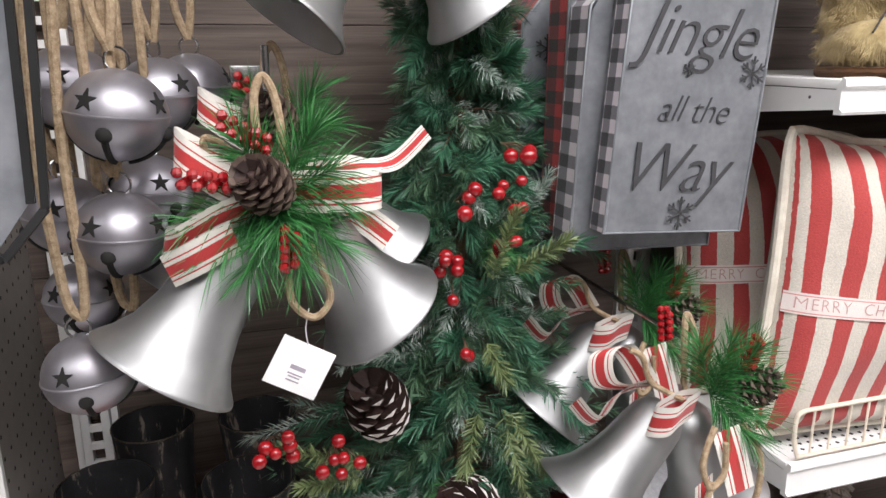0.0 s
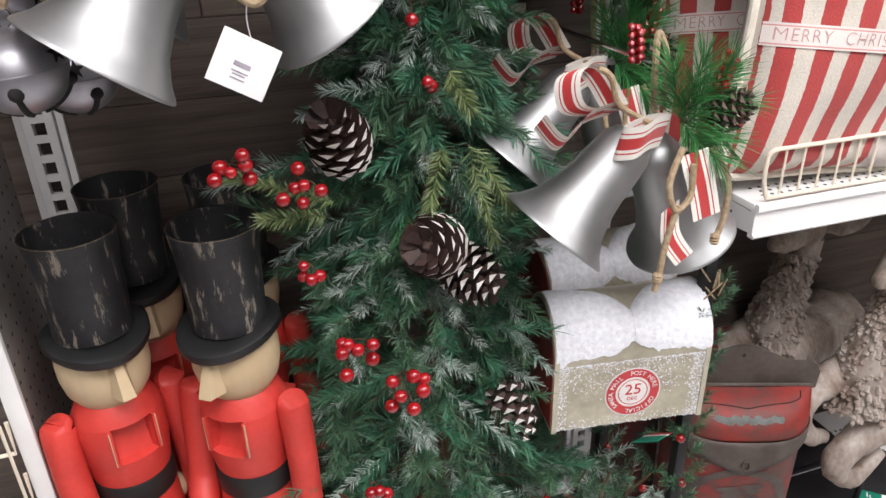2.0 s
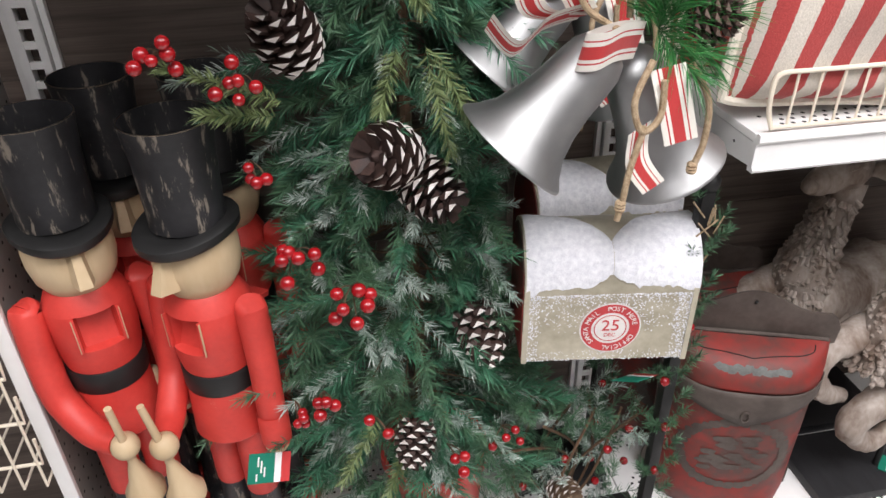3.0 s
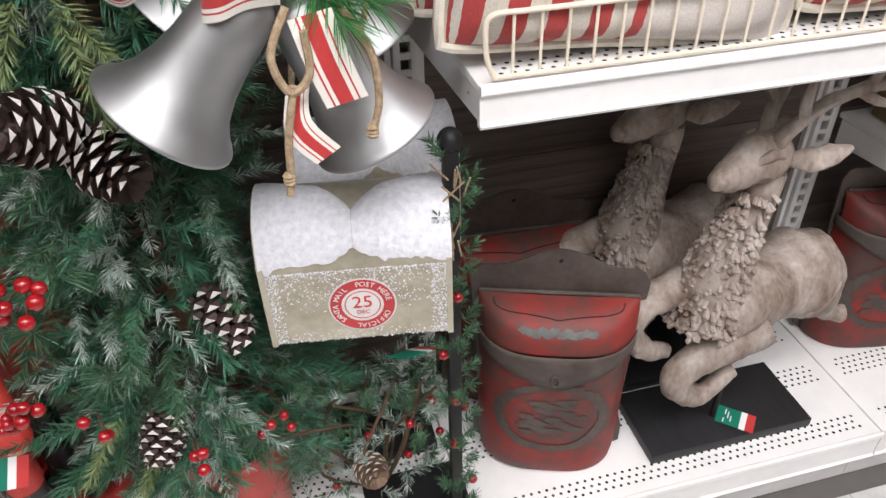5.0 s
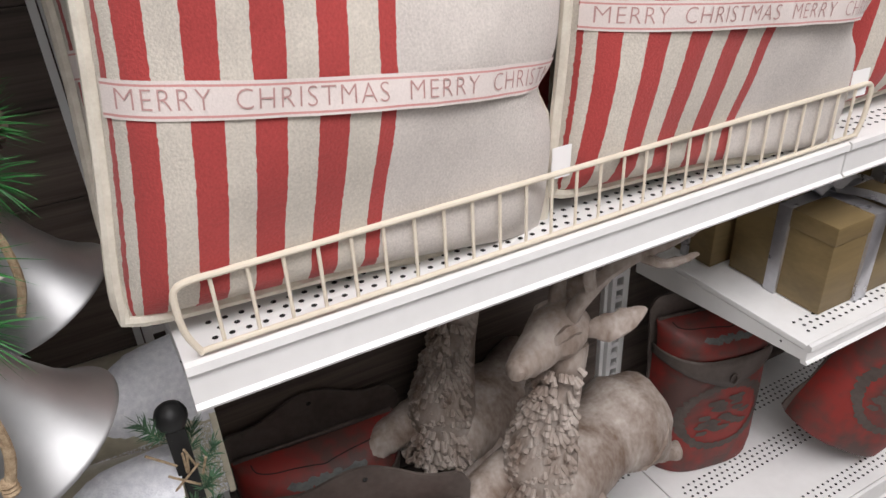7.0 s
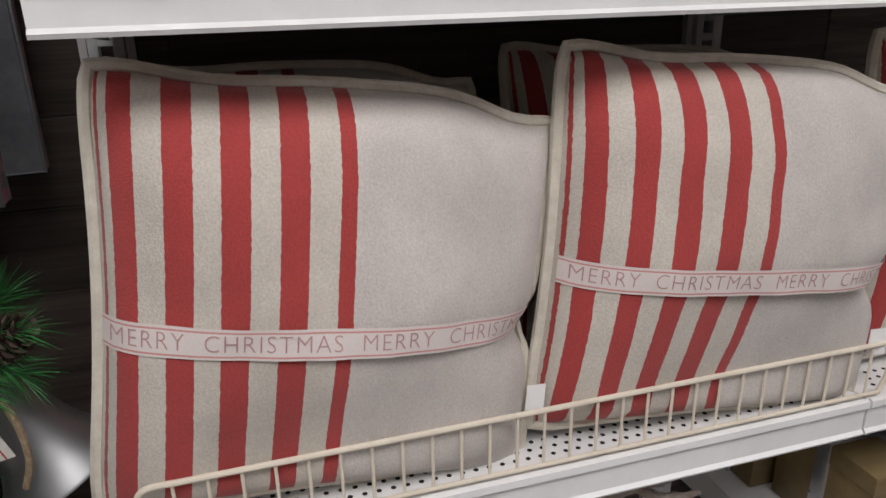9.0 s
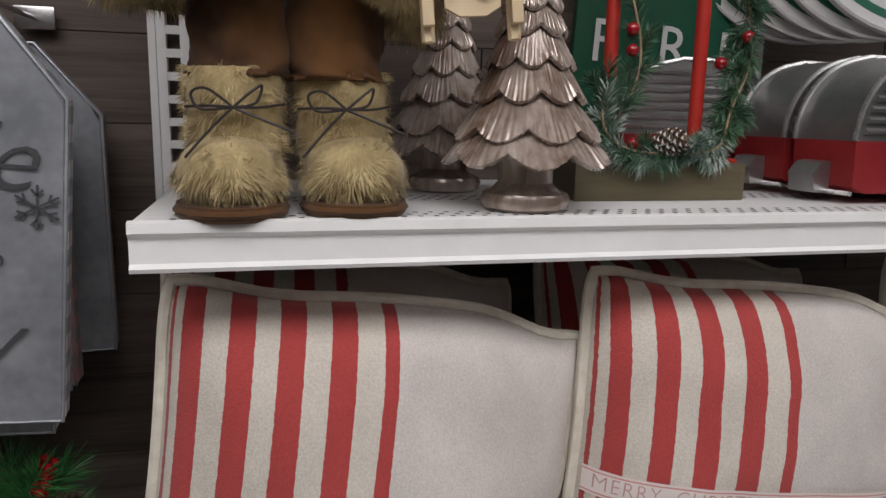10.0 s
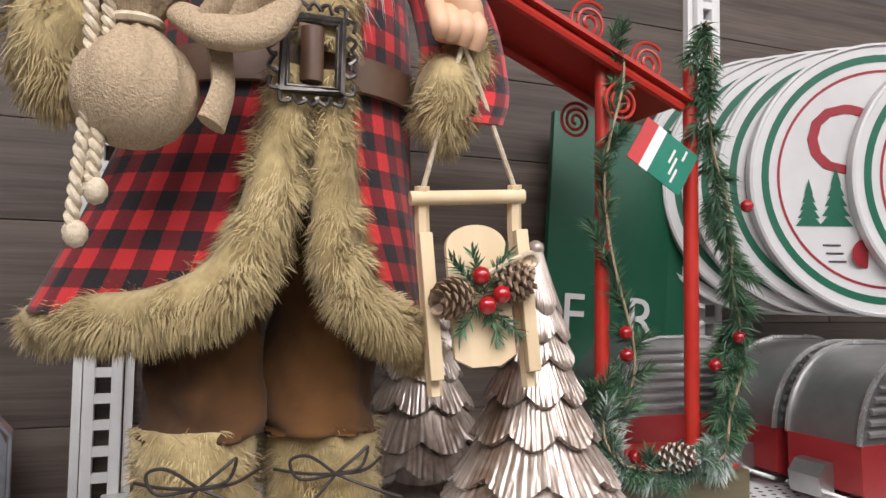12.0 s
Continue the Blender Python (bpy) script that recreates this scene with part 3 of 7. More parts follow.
wire_fence(0.758, 1.690, 0.7500, SHELF + 0.002, 0.080)


# ---- cushions ----
PW, PH, PT = 0.482, 0.455, 0.088


def pillow_point(u, v, side, dent):
    """u, v from -1 to 1 over the cover; side -1 for the face towards the aisle."""
    e = 1 - 0.055 * (1 - abs(v) ** 2) * abs(u) ** 2
    g = 1 - 0.050 * (1 - abs(u) ** 2) * abs(v) ** 2
    x, z = u * e * PW / 2, v * g * PH / 2
    t = PT * max(0, (1 - abs(u) ** 2.6)) ** 0.55 * max(0, (1 - abs(v) ** 2.6)) ** 0.55
    rim = 1 - max(abs(u), abs(v)) ** 6
    wr = (0.009 * noise.noise(Vector((u * 2.2 + dent * 7, v * 2.2, side * 3.0))) + 0.0035 * noise.noise(Vector((u * 6 + dent * 5, v * 5, side * 2.0)))) * rim
    for cu, cv, kk in ((1, 1, 1.0), (-1, 1, 0.5), (1, -1, 0.7), (-1, -1, 0.5)):
        du, dv = cu * u - 1, cv * v - 1
        dist = math.hypot(du, dv)
        wr -= 0.0075 * kk * math.exp(-(dist / 0.42) ** 2) * (0.5 + 0.5 * math.sin(9 * math.atan2(dv, du) + dent * 2)) * rim
    crease = -0.020 * math.exp(-((u - 0.90) ** 2 / 0.030 + (v + 0.20) ** 2 / 0.010)) * (1 if side < 0 else 0)
    z -= 0.016 * max(0.0, u) ** 2 * max(0.0, v) + 0.020 * math.exp(-((u - 0.80) / 0.24) ** 2) * max(0.0, v) ** 2 + 0.009 * math.exp(-((u + 0.55) / 0.3) ** 2) * max(0.0, v) ** 3 + 0.006 * max(0.0, -u) * max(0.0, -v)
    x -= 0.014 * math.exp(-((v + 0.16) / 0.13) ** 2) * max(0.0, u) ** 5
    soft_corner = 1 - 0.045 * (abs(u) * abs(v)) ** 7
    return Vector((x * soft_corner, side * (t + wr + crease), z * soft_corner))


def cushion(loc, lean, yaw, roll, dent, label):
    m = Matrix.Translation(loc) @ pose(0, 0, 0, -lean, roll, yaw) @ pose(0, 0, PH / 2)
    ob = thing("cushion", loc, label, "cushion", "striped cushions")

    def set_down(q):
        """Presses the lower front flat against the wire fence."""
        p = m @ q
        push = max(0.0, min(1.0, (SHELF + 0.22 - p.z) / 0.15)) * max(0.0, 0.757 - p.y)
        return p + Vector((0, push * 0.97, 0))
    n = 30
    bm = bmesh.new()
    layer = bm.loops.layers.uv.verify()
    for side in (-1, 1):
        g = [[bm.verts.new(set_down(pillow_point(2 * i / n - 1, 2 * j / n - 1, side, dent))) for j in range(n + 1)] for i in range(n + 1)]
        for i in range(n):
            for j in range(n):
                q = [(i, j), (i + 1, j), (i + 1, j + 1), (i, j + 1)]
                q = q if side < 0 else q[::-1]
                f = bm.faces.new([g[a][b] for a, b in q])
                for l, (a, b) in zip(f.loops, q):
                    l[layer].uv = (a / n if side < 0 else 0.62 + 0.38 * a / n, b / n)
    bmesh.ops.remove_doubles(bm, verts=bm.verts, dist=1e-5)
    part("cover", bm, PILLOW, ob, angle=70)
    edge = [(-1 + 2 * k / 24, -1) for k in range(24)] + [(1, -1 + 2 * k / 24) for k in range(24)] + [(1 - 2 * k / 24, 1) for k in range(24)] + [(-1, 1 - 2 * k / 24) for k in range(24)]
    bm = bmesh.new()
    tube(bm, [set_down(pillow_point(u, v, -1, dent) * 1.008) for u, v in edge], 0.0072, 8, True)
    part("piping", bm, PIPE, ob, "cream corded edge")
    v0, bh = -0.100, 0.067
    bm = bmesh.new()
    layer = bm.loops.layers.uv.verify()
    cols = [[bm.verts.new(m @ (pillow_point(-0.985 + 1.97 * i / 40, v0 + bh * (j / 4 * 2 - 1), -1, dent) + Vector((0, -0.0018, 0)))) for j in range(5)] for i in range(41)]
    for i in range(40):
        for j in range(4):
            q = [(i, j), (i + 1, j), (i + 1, j + 1), (i, j + 1)]
            f = bm.faces.new([cols[a][b] for a, b in q])
            for l, (a, b) in zip(f.loops, q):
                l[layer].uv = (a / 40, b / 4)
    tape = part("tape_band", bm, TAPE, ob, "woven tape band with red edges", angle=80)
    tv, tf = text_data("MERRY  CHRISTMAS  MERRY  CHRISTMAS", 0.0245, 0, 0, 1.12, "CENTER", -0.0004)
    half = max(abs(q.x) for q in tv)
    vs = [m @ (pillow_point(max(-0.97, min(0.97, q.x / half * 0.95)), v0 + q.y / (PH / 2), -1, dent) + Vector((0, -0.0026, 0))) for q in tv]
    raw("lettering", vs, tf, INKRED, tape)
    # sewn-in care label at the side seam
    bm = bmesh.new()
    root = pillow_point(0.97, -0.52, -1, dent)
    rows = [[m @ (root + Vector((0.018 * k, -0.006 - 0.010 * k + o, 0.008 - 0.036 * j + 0.006 * k))) for k in (0, 0.5, 1)] for o in (0.0, 0.0012) for j in (0, 1)]
    for a, b in ((0, 1), (3, 2)):
        rings(bm, [rows[a], rows[b]], False, False)
    part("care_label", bm, TAGWHITE, ob, "small white sewn-in label", False)
    return ob


CL = "cream cushion with red stripes and woven lettered band"
cushion((0.946, 0.796, SHELF + 0.004), 6, 1, 7.6, 0.0, CL)
cushion((1.424, 0.788, SHELF + 0.004), 5, -3, 6.0, 1.0, CL)
cushion((0.955, 0.965, SHELF + 0.006), 13, -2, 2, 2.0, CL + " behind another")
cushion((1.478, 0.965, SHELF + 0.006), 15, 2, 3, 3.0, CL + " behind another")
cushion((1.905, 0.830, SHELF + 0.008), 6, 2, 3, 4.0, CL)


# ---- red tin post boxes on the deck ----
def post_box(loc, yaw, label, roll=0.0, w=0.285, h=0.511):
    m = Matrix.Translation(loc) @ pose(0, 0, 0, 0, roll, yaw)
    ob = thing("wall_post_box", loc, label, "mailbox", "rusty tin post boxes")

    def skin(x, k=1.0, dep=0.090):
        return -dep * max(0.0, 1 - abs(x / (w / 2 * k)) ** 3.2) ** 0.55

    def around(f, n=24):
        return [f(math.sin(math.pi * (q / n - 0.5))) for q in range(n + 1)]
    bm = bmesh.new()
    rings(bm, [[m @ Vector((u * w / 2 * k, skin(u * w / 2, 1.0, d), z)) for u in around(lambda s: s)] for z, k, d in ((0, 0.93, 0.078), (0.012, 0.97, 0.086), (0.05, 1, 0.090), (h * 0.5, 1, 0.090), (h * 0.67, 1, 0.086))])
    part("body", bm, RUSTRED, ob, "rusty red tin body")
    # back plate with low shoulders and a shallow arched top
    prof = []
    for q in range(33):
        x = -1 + 2 * q / 32
        s = abs(x)
        arch = 0.075 * (0.5 + 0.5 * math.cos(math.pi * min(1, s / 0.72)))
        shoulder = -0.055 * max(0.0, (s - 0.86) / 0.14) ** 2.2
        prof.append((x * w * 0.56, h * (0.925 + arch + shoulder)))
    ringp = [(w * 0.46, 0.0), (w * 0.54, h * 0.03), (w * 0.54, h * 0.12), (w * 0.50, h * 0.20), (w * 0.52, h * 0.55)] + prof[::-1] + [(-w * 0.52, h * 0.55), (-w * 0.50, h * 0.20), (-w * 0.54, h * 0.12), (-w * 0.54, h * 0.03), (-w * 0.46, 0.0)]
    bm = bmesh.new()
    rings(bm, [[m @ Vector((x, y, z)) for x, z in ringp] for y in (0.001, 0.006)])
    bmesh.ops.recalc_face_normals(bm, faces=bm.faces)
    part("back_plate", bm, RUSTGREY, ob, "rusty grey scalloped back plate", True, 30)
    # curved lid: from the hinge line forward and down
    lid_at = lambda u, t, off=0.0: m @ Vector((u * w / 2 * 1.02, skin(u * w / 2 * 1.02, 1.03, 0.010 + 0.084 * math.sin(t * math.pi / 2)) - 0.002 - off, h * (0.82 - 0.10 * t * t - 0.035 * t)))
    bm = bmesh.new()
    rings(bm, [[lid_at(u, t) for u in around(lambda s: s)] for t in np.linspace(0, 1, 11)], False, False)
    lid = part("sloping_lid", bm, RUSTRED, ob, "rusty red curved lid")
    bm = bmesh.new()
    tube(bm, [m @ Vector((-w * 0.50, -0.006, h * 0.822)), m @ Vector((w * 0.50, -0.006, h * 0.822))], 0.0042, 8)
    part("hinge_roll", bm, RUSTGREY, ob, "rolled dark hinge edge")
    # Thin black tube on the lid, drawn as the dark of its slot.
    bm = bmesh.new()
    tube(bm, spline([lid_at(x, t, 0.0008) for x, t in ((-0.80, 0.12), (-0.76, 0.27), (-0.60, 0.32), (-0.35, 0.33), (-0.12, 0.37), (0, 0.40), (0.12, 0.37), (0.35, 0.33), (0.60, 0.32), (0.76, 0.27), (0.80, 0.12))], 5), 0.0011, 6)
    part("slot_shade_line", bm, HOLESHADE, lid, "thin near-black line standing in for the shaded slot")
    # grey band round the foot of the lid, drawn to a point at the front
    bm = bmesh.new()
    rows = []
    for j in range(5):
        row = []
        for u in around(lambda s: s):
            top = h * (0.70 - 0.018 * (1 - abs(u) ** 2.5))
            low = h * (0.655 - 0.135 * (1 - abs(u)) ** 0.9)
            row.append(m @ Vector((u * w / 2 * 1.035, skin(u * w / 2, 1.0, 0.096) - 0.003, top + (low - top) * j / 4)))
        rows.append(row)
    rings(bm, rows, False, False)
    flap = part("pointed_flap", bm, RUSTGREY, ob, "rusty grey pointed band")
    flap.modifiers.new("thickness", "SOLIDIFY").thickness = 0.002
    bm = bmesh.new()
    tube(bm, [m @ Vector((0.0075 * math.cos(a), -0.103, h * 0.571 + 0.012 * math.sin(a))) for a in np.linspace(0, 2 * math.pi, 15)[:-1]], 0.0022, 6, True)
    part("ring_latch", bm, RUSTGREY, flap)
    bm = bmesh.new()
    gg = random.Random(3)
    verts, faces = [], []

    def scuff(at, uu, vv, ru, rv, k):
        """A thin ragged patch of worn paint lying on the tin."""
        n0 = len(verts)
        verts.append(at(uu, vv))
        for q in range(12):
            r = 0.72 + 0.45 * gg.random()
            verts.append(at(uu + ru * r * math.cos(q * math.pi / 6), vv + rv * r * math.sin(q * math.pi / 6)))
        faces.extend((n0, n0 + 1 + q, n0 + 1 + (q + 1) % 12) for q in range(12))
    for k in range(12):
        scuff(lambda u, t: lid_at(u, t, 0.0012), -0.42 + 0.076 * k, 0.60 + gg.uniform(-0.03, 0.03), 0.07, 0.07, k)
    tagged(raw("nameplate_patch", verts, faces, PATINA, lid, "worn grey-green lettering patch"), kind="stuff")
    verts, faces = [], []
    front = lambda x, z: m @ Vector((x, skin(x) - 0.0014, z))
    for k in range(34):
        a = 2 * math.pi * k / 34
        scuff(front, 0.100 * math.cos(a), h * 0.345 + 0.088 * math.sin(a), 0.013, 0.011, k)
    for k in range(26):
        scuff(front, gg.uniform(-0.055, 0.055), h * 0.345 + gg.uniform(-0.045, 0.055), 0.016, 0.008, k)
    tagged(raw("faded_wreath", verts, faces, RUSTGREY, ob, "faded grey wreath print"), kind="stuff")
    # Flattened black bead for the dark of the nail hole.
    for hz in (0.955,):
        bm = bmesh.new()
        ball(bm, m @ Vector((0, -0.0005, h * hz)), 0.0045, 8, (1, 0.3, 1))
        part("nail_hole_shade", bm, HOLESHADE, ob)
    return ob


post_box((0.957, 0.924, DECK), -20, "rusty red tin wall post box standing on the deck")
post_box((0.940, 1.130, DECK), -4, "rusty red tin wall post box behind another")
post_box((1.820, 1.050, DECK), -12, "rusty red tin wall post box beside the upright", 0, 0.275, 0.50)
post_box((2.065, 0.880, DECK + 0.070), -22, "rusty red tin wall post box leaning aside", 30, 0.275, 0.50)


# ---- resting reindeer ----
def reindeer(loc, label):
    ob = thing("reindeer_figure", loc, label, "figurine", "reindeer figures")
    o = Vector(loc)
    P = lambda *a: [o + Vector(q) for q in a]
    bm = bmesh.new()
    # breast, trunk and haunch, turned a little away from the aisle
    tube(bm, spline(P((0.000, -0.012, 0.375), (0.045, -0.005, 0.365), (0.11, 0.012, 0.355), (0.18, 0.032, 0.350), (0.245, 0.048, 0.345), (0.300, 0.060, 0.335), (0.335, 0.068, 0.320)), 8), [0.040, 0.078, 0.080, 0.074, 0.092, 0.080, 0.014], 22)
    # long upright neck and a head that looks along the aisle
    tube(bm, spline(P((0.030, -0.006, 0.34), (0.030, -0.006, 0.42), (0.045, -0.004, 0.50), (0.068, -0.002, 0.58), (0.080, 0, 0.645)), 8), [0.068, 0.062, 0.048, 0.035, 0.033], 22)
    tube(bm, spline(P((0.108, 0.006, 0.655), (0.078, 0.002, 0.668), (0.045, -0.006, 0.668), (0.012, -0.016, 0.660), (-0.016, -0.024, 0.654), (-0.034, -0.029, 0.652)), 6), [0.020, 0.042, 0.043, 0.032, 0.026, 0.018], 20)
    ball(bm, o + Vector((-0.034, -0.030, 0.656)), 0.017, 12, (0.8, 1.2, 0.9))
    for s in (-1, 1):
        ball(bm, o + Vector((0.040, 0.031 * s - 0.008, 0.676)), 0.011, 10, (1.3, 0.7, 0.9))
        tube(bm, spline(P((0.022, 0.020 * s - 0.012, 0.676), (0.045, 0.034 * s - 0.008, 0.694), (0.075, 0.034 * s, 0.690)), 5), [0.006, 0.010, 0.006], 8)
        tube(bm, spline(P((0.088, 0.026 * s, 0.668), (0.115, 0.044 * s, 0.678), (0.145, 0.054 * s, 0.688), (0.178, 0.058 * s, 0.700)), 6), [0.010, 0.020, 0.019, 0.003], 12, flat=0.45)
        # antlers: a beam that sweeps up and back with three tines
        tube(bm, spline(P((0.068, 0.016 * s, 0.695), (0.082, 0.030 * s, 0.735), (0.112, 0.046 * s, 0.775), (0.160, 0.060 * s, 0.802), (0.225, 0.068 * s, 0.815), (0.285, 0.070 * s, 0.842)), 7), [0.014, 0.012, 0.0115, 0.010, 0.009, 0.004], 10)
        tube(bm, spline(P((0.090, 0.036 * s, 0.750), (0.075, 0.046 * s, 0.788), (0.080, 0.050 * s, 0.835)), 6), [0.010, 0.009, 0.003], 8)
        tube(bm, spline(P((0.150, 0.058 * s, 0.798), (0.195, 0.078 * s, 0.778), (0.240, 0.084 * s, 0.782)), 6), [0.009, 0.008, 0.003], 8)
        tube(bm, spline(P((0.165, 0.060 * s, 0.803), (0.172, 0.066 * s, 0.828), (0.190, 0.068 * s, 0.852)), 6), [0.009, 0.007, 0.003], 8)
        # tucked hind legs
        sy = 0.036 * s + 0.058
        tube(bm, spline(P((0.265, sy, 0.335), (0.295, sy, 0.300), (0.318, sy, 0.262), (0.352, sy, 0.235), (0.385, sy, 0.222)), 7), [0.068, 0.052, 0.028, 0.016, 0.017], 14)
    # forelegs folded under, one ahead of the other
    tube(bm, spline(P((0.035, 0.030, 0.385), (-0.035, 0.018, 0.392), (-0.095, 0.004, 0.385), (-0.128, -0.004, 0.352), (-0.112, -0.004, 0.300), (-0.070, 0.0, 0.262), (-0.035, 0.002, 0.250)), 8), [0.050, 0.036, 0.029, 0.027, 0.024, 0.018, 0.015], 16)
    tube(bm, spline(P((0.125, -0.030, 0.318), (0.060, -0.038, 0.282), (0.000, -0.042, 0.252), (-0.032, -0.042, 0.214), (-0.008, -0.042, 0.168), (0.040, -0.040, 0.152), (0.085, -0.036, 0.186), (0.104, -0.034, 0.198)), 8), [0.056, 0.040, 0.032, 0.030, 0.026, 0.020, 0.017, 0.013], 16)
    tube(bm, spline(P((0.320, 0.064, 0.355), (0.350, 0.068, 0.325), (0.356, 0.068, 0.295)), 6), [0.020, 0.019, 0.005], 10)
    # carved tool marks, then a ruff of small curled locks down the neck and breast
    rr = random.Random(5)
    for v in bm.verts:
        nn = noise.noise(v.co * 26) * 0.0060 + noise.noise(v.co * 75) * 0.0030
        v.co += Vector((nn, nn * 0.8, nn * 0.6))
    for k in range(560):
        t, a = rr.random() ** 1.25, rr.uniform(-1.9, 1.9)
        c = Vector((0.026 + 0.040 * t ** 1.6, -0.006, 0.335 + 0.275 * t))
        r = float(np.interp(t, [0, 0.35, 0.7, 1.0], [0.070, 0.057, 0.041, 0.031]))
        out = Vector((-math.cos(a), -math.sin(a), 0))
        root = o + c + out * r * 0.97
        turn = Vector((rr.uniform(-0.5, 0.5), rr.uniform(-0.5, 0.5), -1)).normalized()
        tip = root + out * rr.uniform(0.003, 0.008) + turn * rr.uniform(0.010, 0.019)
        tube(bm, [root - turn * 0.004, root.lerp(tip, 0.5) + out * 0.006, tip], [0.0034, 0.0056, 0.0018], 6)
    part("deer", bm, DEER, ob)
    bm = bmesh.new()
    box(bm, o + Vector((0.122, 0.012, 0.0125)), (0.375, 0.175, 0.025), None, 0.0025)
    part("base_board", bm, BLACKWOOD, ob, "black stained wooden base board")
    bm = bmesh.new()
    tube(bm, [o + Vector((0.11, -0.01, 0.02)), o + Vector((0.11, -0.01, 0.30))], 0.0065, 10)
    part("support_rod", bm, BLACKIRON, ob, "thin black metal rod")
    return ob


D1 = (1.212, 0.880, DECK)
deer = reindeer(D1, "whitewashed carved reindeer resting on a rod over a black board")
copy_thing(deer, Matrix.Translation((1.135, 1.075, DECK))).name = "reindeer_figure"


def hang_tag(name, at, way, w, h, yaw, tilt, roll, label):
    """A two-tone card tag: green, white and red bands with bars for small print."""
    ob = thing(name, at, label, "price tag", "card tags")
    m = Matrix.Translation(at) @ pose(0, 0, 0, tilt, roll, yaw)
    for nm, x0, x1, mt in (("green_panel", -0.5, 0.12, TAGGREEN), ("white_band", 0.12, 0.28, TAGWHITE), ("red_panel", 0.28, 0.5, TAGRED)):
        bm = bmesh.new()
        box(bm, (w * (x0 + x1) / 2, 0, 0), (w * (x1 - x0), 0.0012, h), m)
        part(nm, bm, mt, ob, "", False)
    bm = bmesh.new()
    for k, (cx, cz, l) in enumerate(((-0.28, 0.22, 0.16), (-0.2, 0.05, 0.2), (-0.12, -0.12, 0.16), (-0.3, -0.3, 0.12))):
        box(bm, (w * cx, -0.001, h * cz), (w * 0.035, 0.0006, h * l * 2), m)
    part("small_print", bm, STICKWHITE, ob, "", False)
    return ob


hang_tag("card_tag", (1.362, 0.846, DECK + 0.0275), 0, 0.078, 0.048, -42, -88, 0, "green and red card tag lying on the black board")

# ---- left bay: hanging bells, signs, tree, nutcrackers, letter boxes ----
def peg(x, z, y_tip, label="steel peg hook on the back panel"):
    ob = thing("peg_hook", (x, BACK, z), label, "hook", "peg hooks")
    bm = bmesh.new()
    tube(bm, [(x, BACK + 0.02, z), (x, y_tip + 0.012, z)] + spline([(x, y_tip + 0.006, z + 0.001), (x, y_tip, z + 0.006), (x, y_tip - 0.002, z + 0.04)], 4), 0.0035, 8)
    part("rod", bm, CHROME, ob)
    bm = bmesh.new()
    box(bm, (x, BACK + 0.006, z), (0.05, 0.006, 0.03), None, 0.002)
    part("clip", bm, CHROME, ob)


def bell(bm, crown, mouth, R):
    L = (Vector(mouth) - Vector(crown)).length
    out = [(0.02, 0.0), (0.20, -0.01), (0.36, -0.05), (0.46, -0.14), (0.50, -0.30), (0.53, -0.48), (0.59, -0.64), (0.70, -0.80), (0.85, -0.91), (0.98, -0.975), (1.0, -0.99), (1.0, -1.0)]
    inn = [(0.965, -1.0), (0.93, -0.96), (0.80, -0.89), (0.66, -0.78), (0.55, -0.63), (0.48, -0.40), (0.42, -0.16), (0.2, -0.05), (0.02, -0.04)]
    lathe(bm, [(r * R, z * L) for r, z in out + inn], 40, aim(crown, mouth), False)


def bell_pair(loc, bells, R, greens, loops, ropes, cone, berry_spots, label, hook):
    ob = thing("bell_decoration", loc, label, "bells", "silver bell decorations")
    for crown, mouth in bells:
        bm = bmesh.new()
        bell(bm, crown, mouth, R)
        b = part("bell", bm, SILVER, ob, "satin silver flared bell")
        c, mth = Vector(crown), Vector(mouth)
        bm = bmesh.new()
        tube(bm, [c.lerp(mth, 0.1), c.lerp(mth, 0.8)], 0.0025, 6)
        ball(bm, c.lerp(mth, 0.84), 0.014, 12)
        part("clapper", bm, SILVER, b)
    for pts, side, w in loops:
        bm = bmesh.new()
        strip(bm, spline(pts, 8), Vector(side), w)
        part("ribbon", bm, RIBBON, ob, "cream ribbon striped red")
    for pts, r in ropes:
        bm = bmesh.new()
        tube(bm, spline(pts, 10), r, 8)
        part("rope", bm, JUTE, ob, "twisted jute rope")
    rng = np.random.default_rng(7)
    V, Fc = needles(greens, 170, 0.052, 0.0012, 0.75, rng)
    tagged(raw("pine_spray", V, Fc, BRIGHT, ob, "fresh green pine needles"), kind="stuff")
    bm = bmesh.new()
    pinecone(bm, cone[0], cone[1], 0.052, 0.025, 0, False)
    part("pinecone", bm, [CONE, CONEGREY], ob)
    for spots in berry_spots:
        for q in spots:
            part("berry", ball(bmesh.new(), q, 0.0052, 8), BERRY, ob)
    return ob


def cluster(c, n, length, d, rng):
    c, d = Vector(c), Vector(d).normalized()
    s = d.orthogonal().normalized()
    t = d.cross(s)
    return [c + d * length * k / n + s * 0.006 * math.cos(k * 2.1) + t * 0.006 * math.sin(k * 2.1) for k in range(n)]


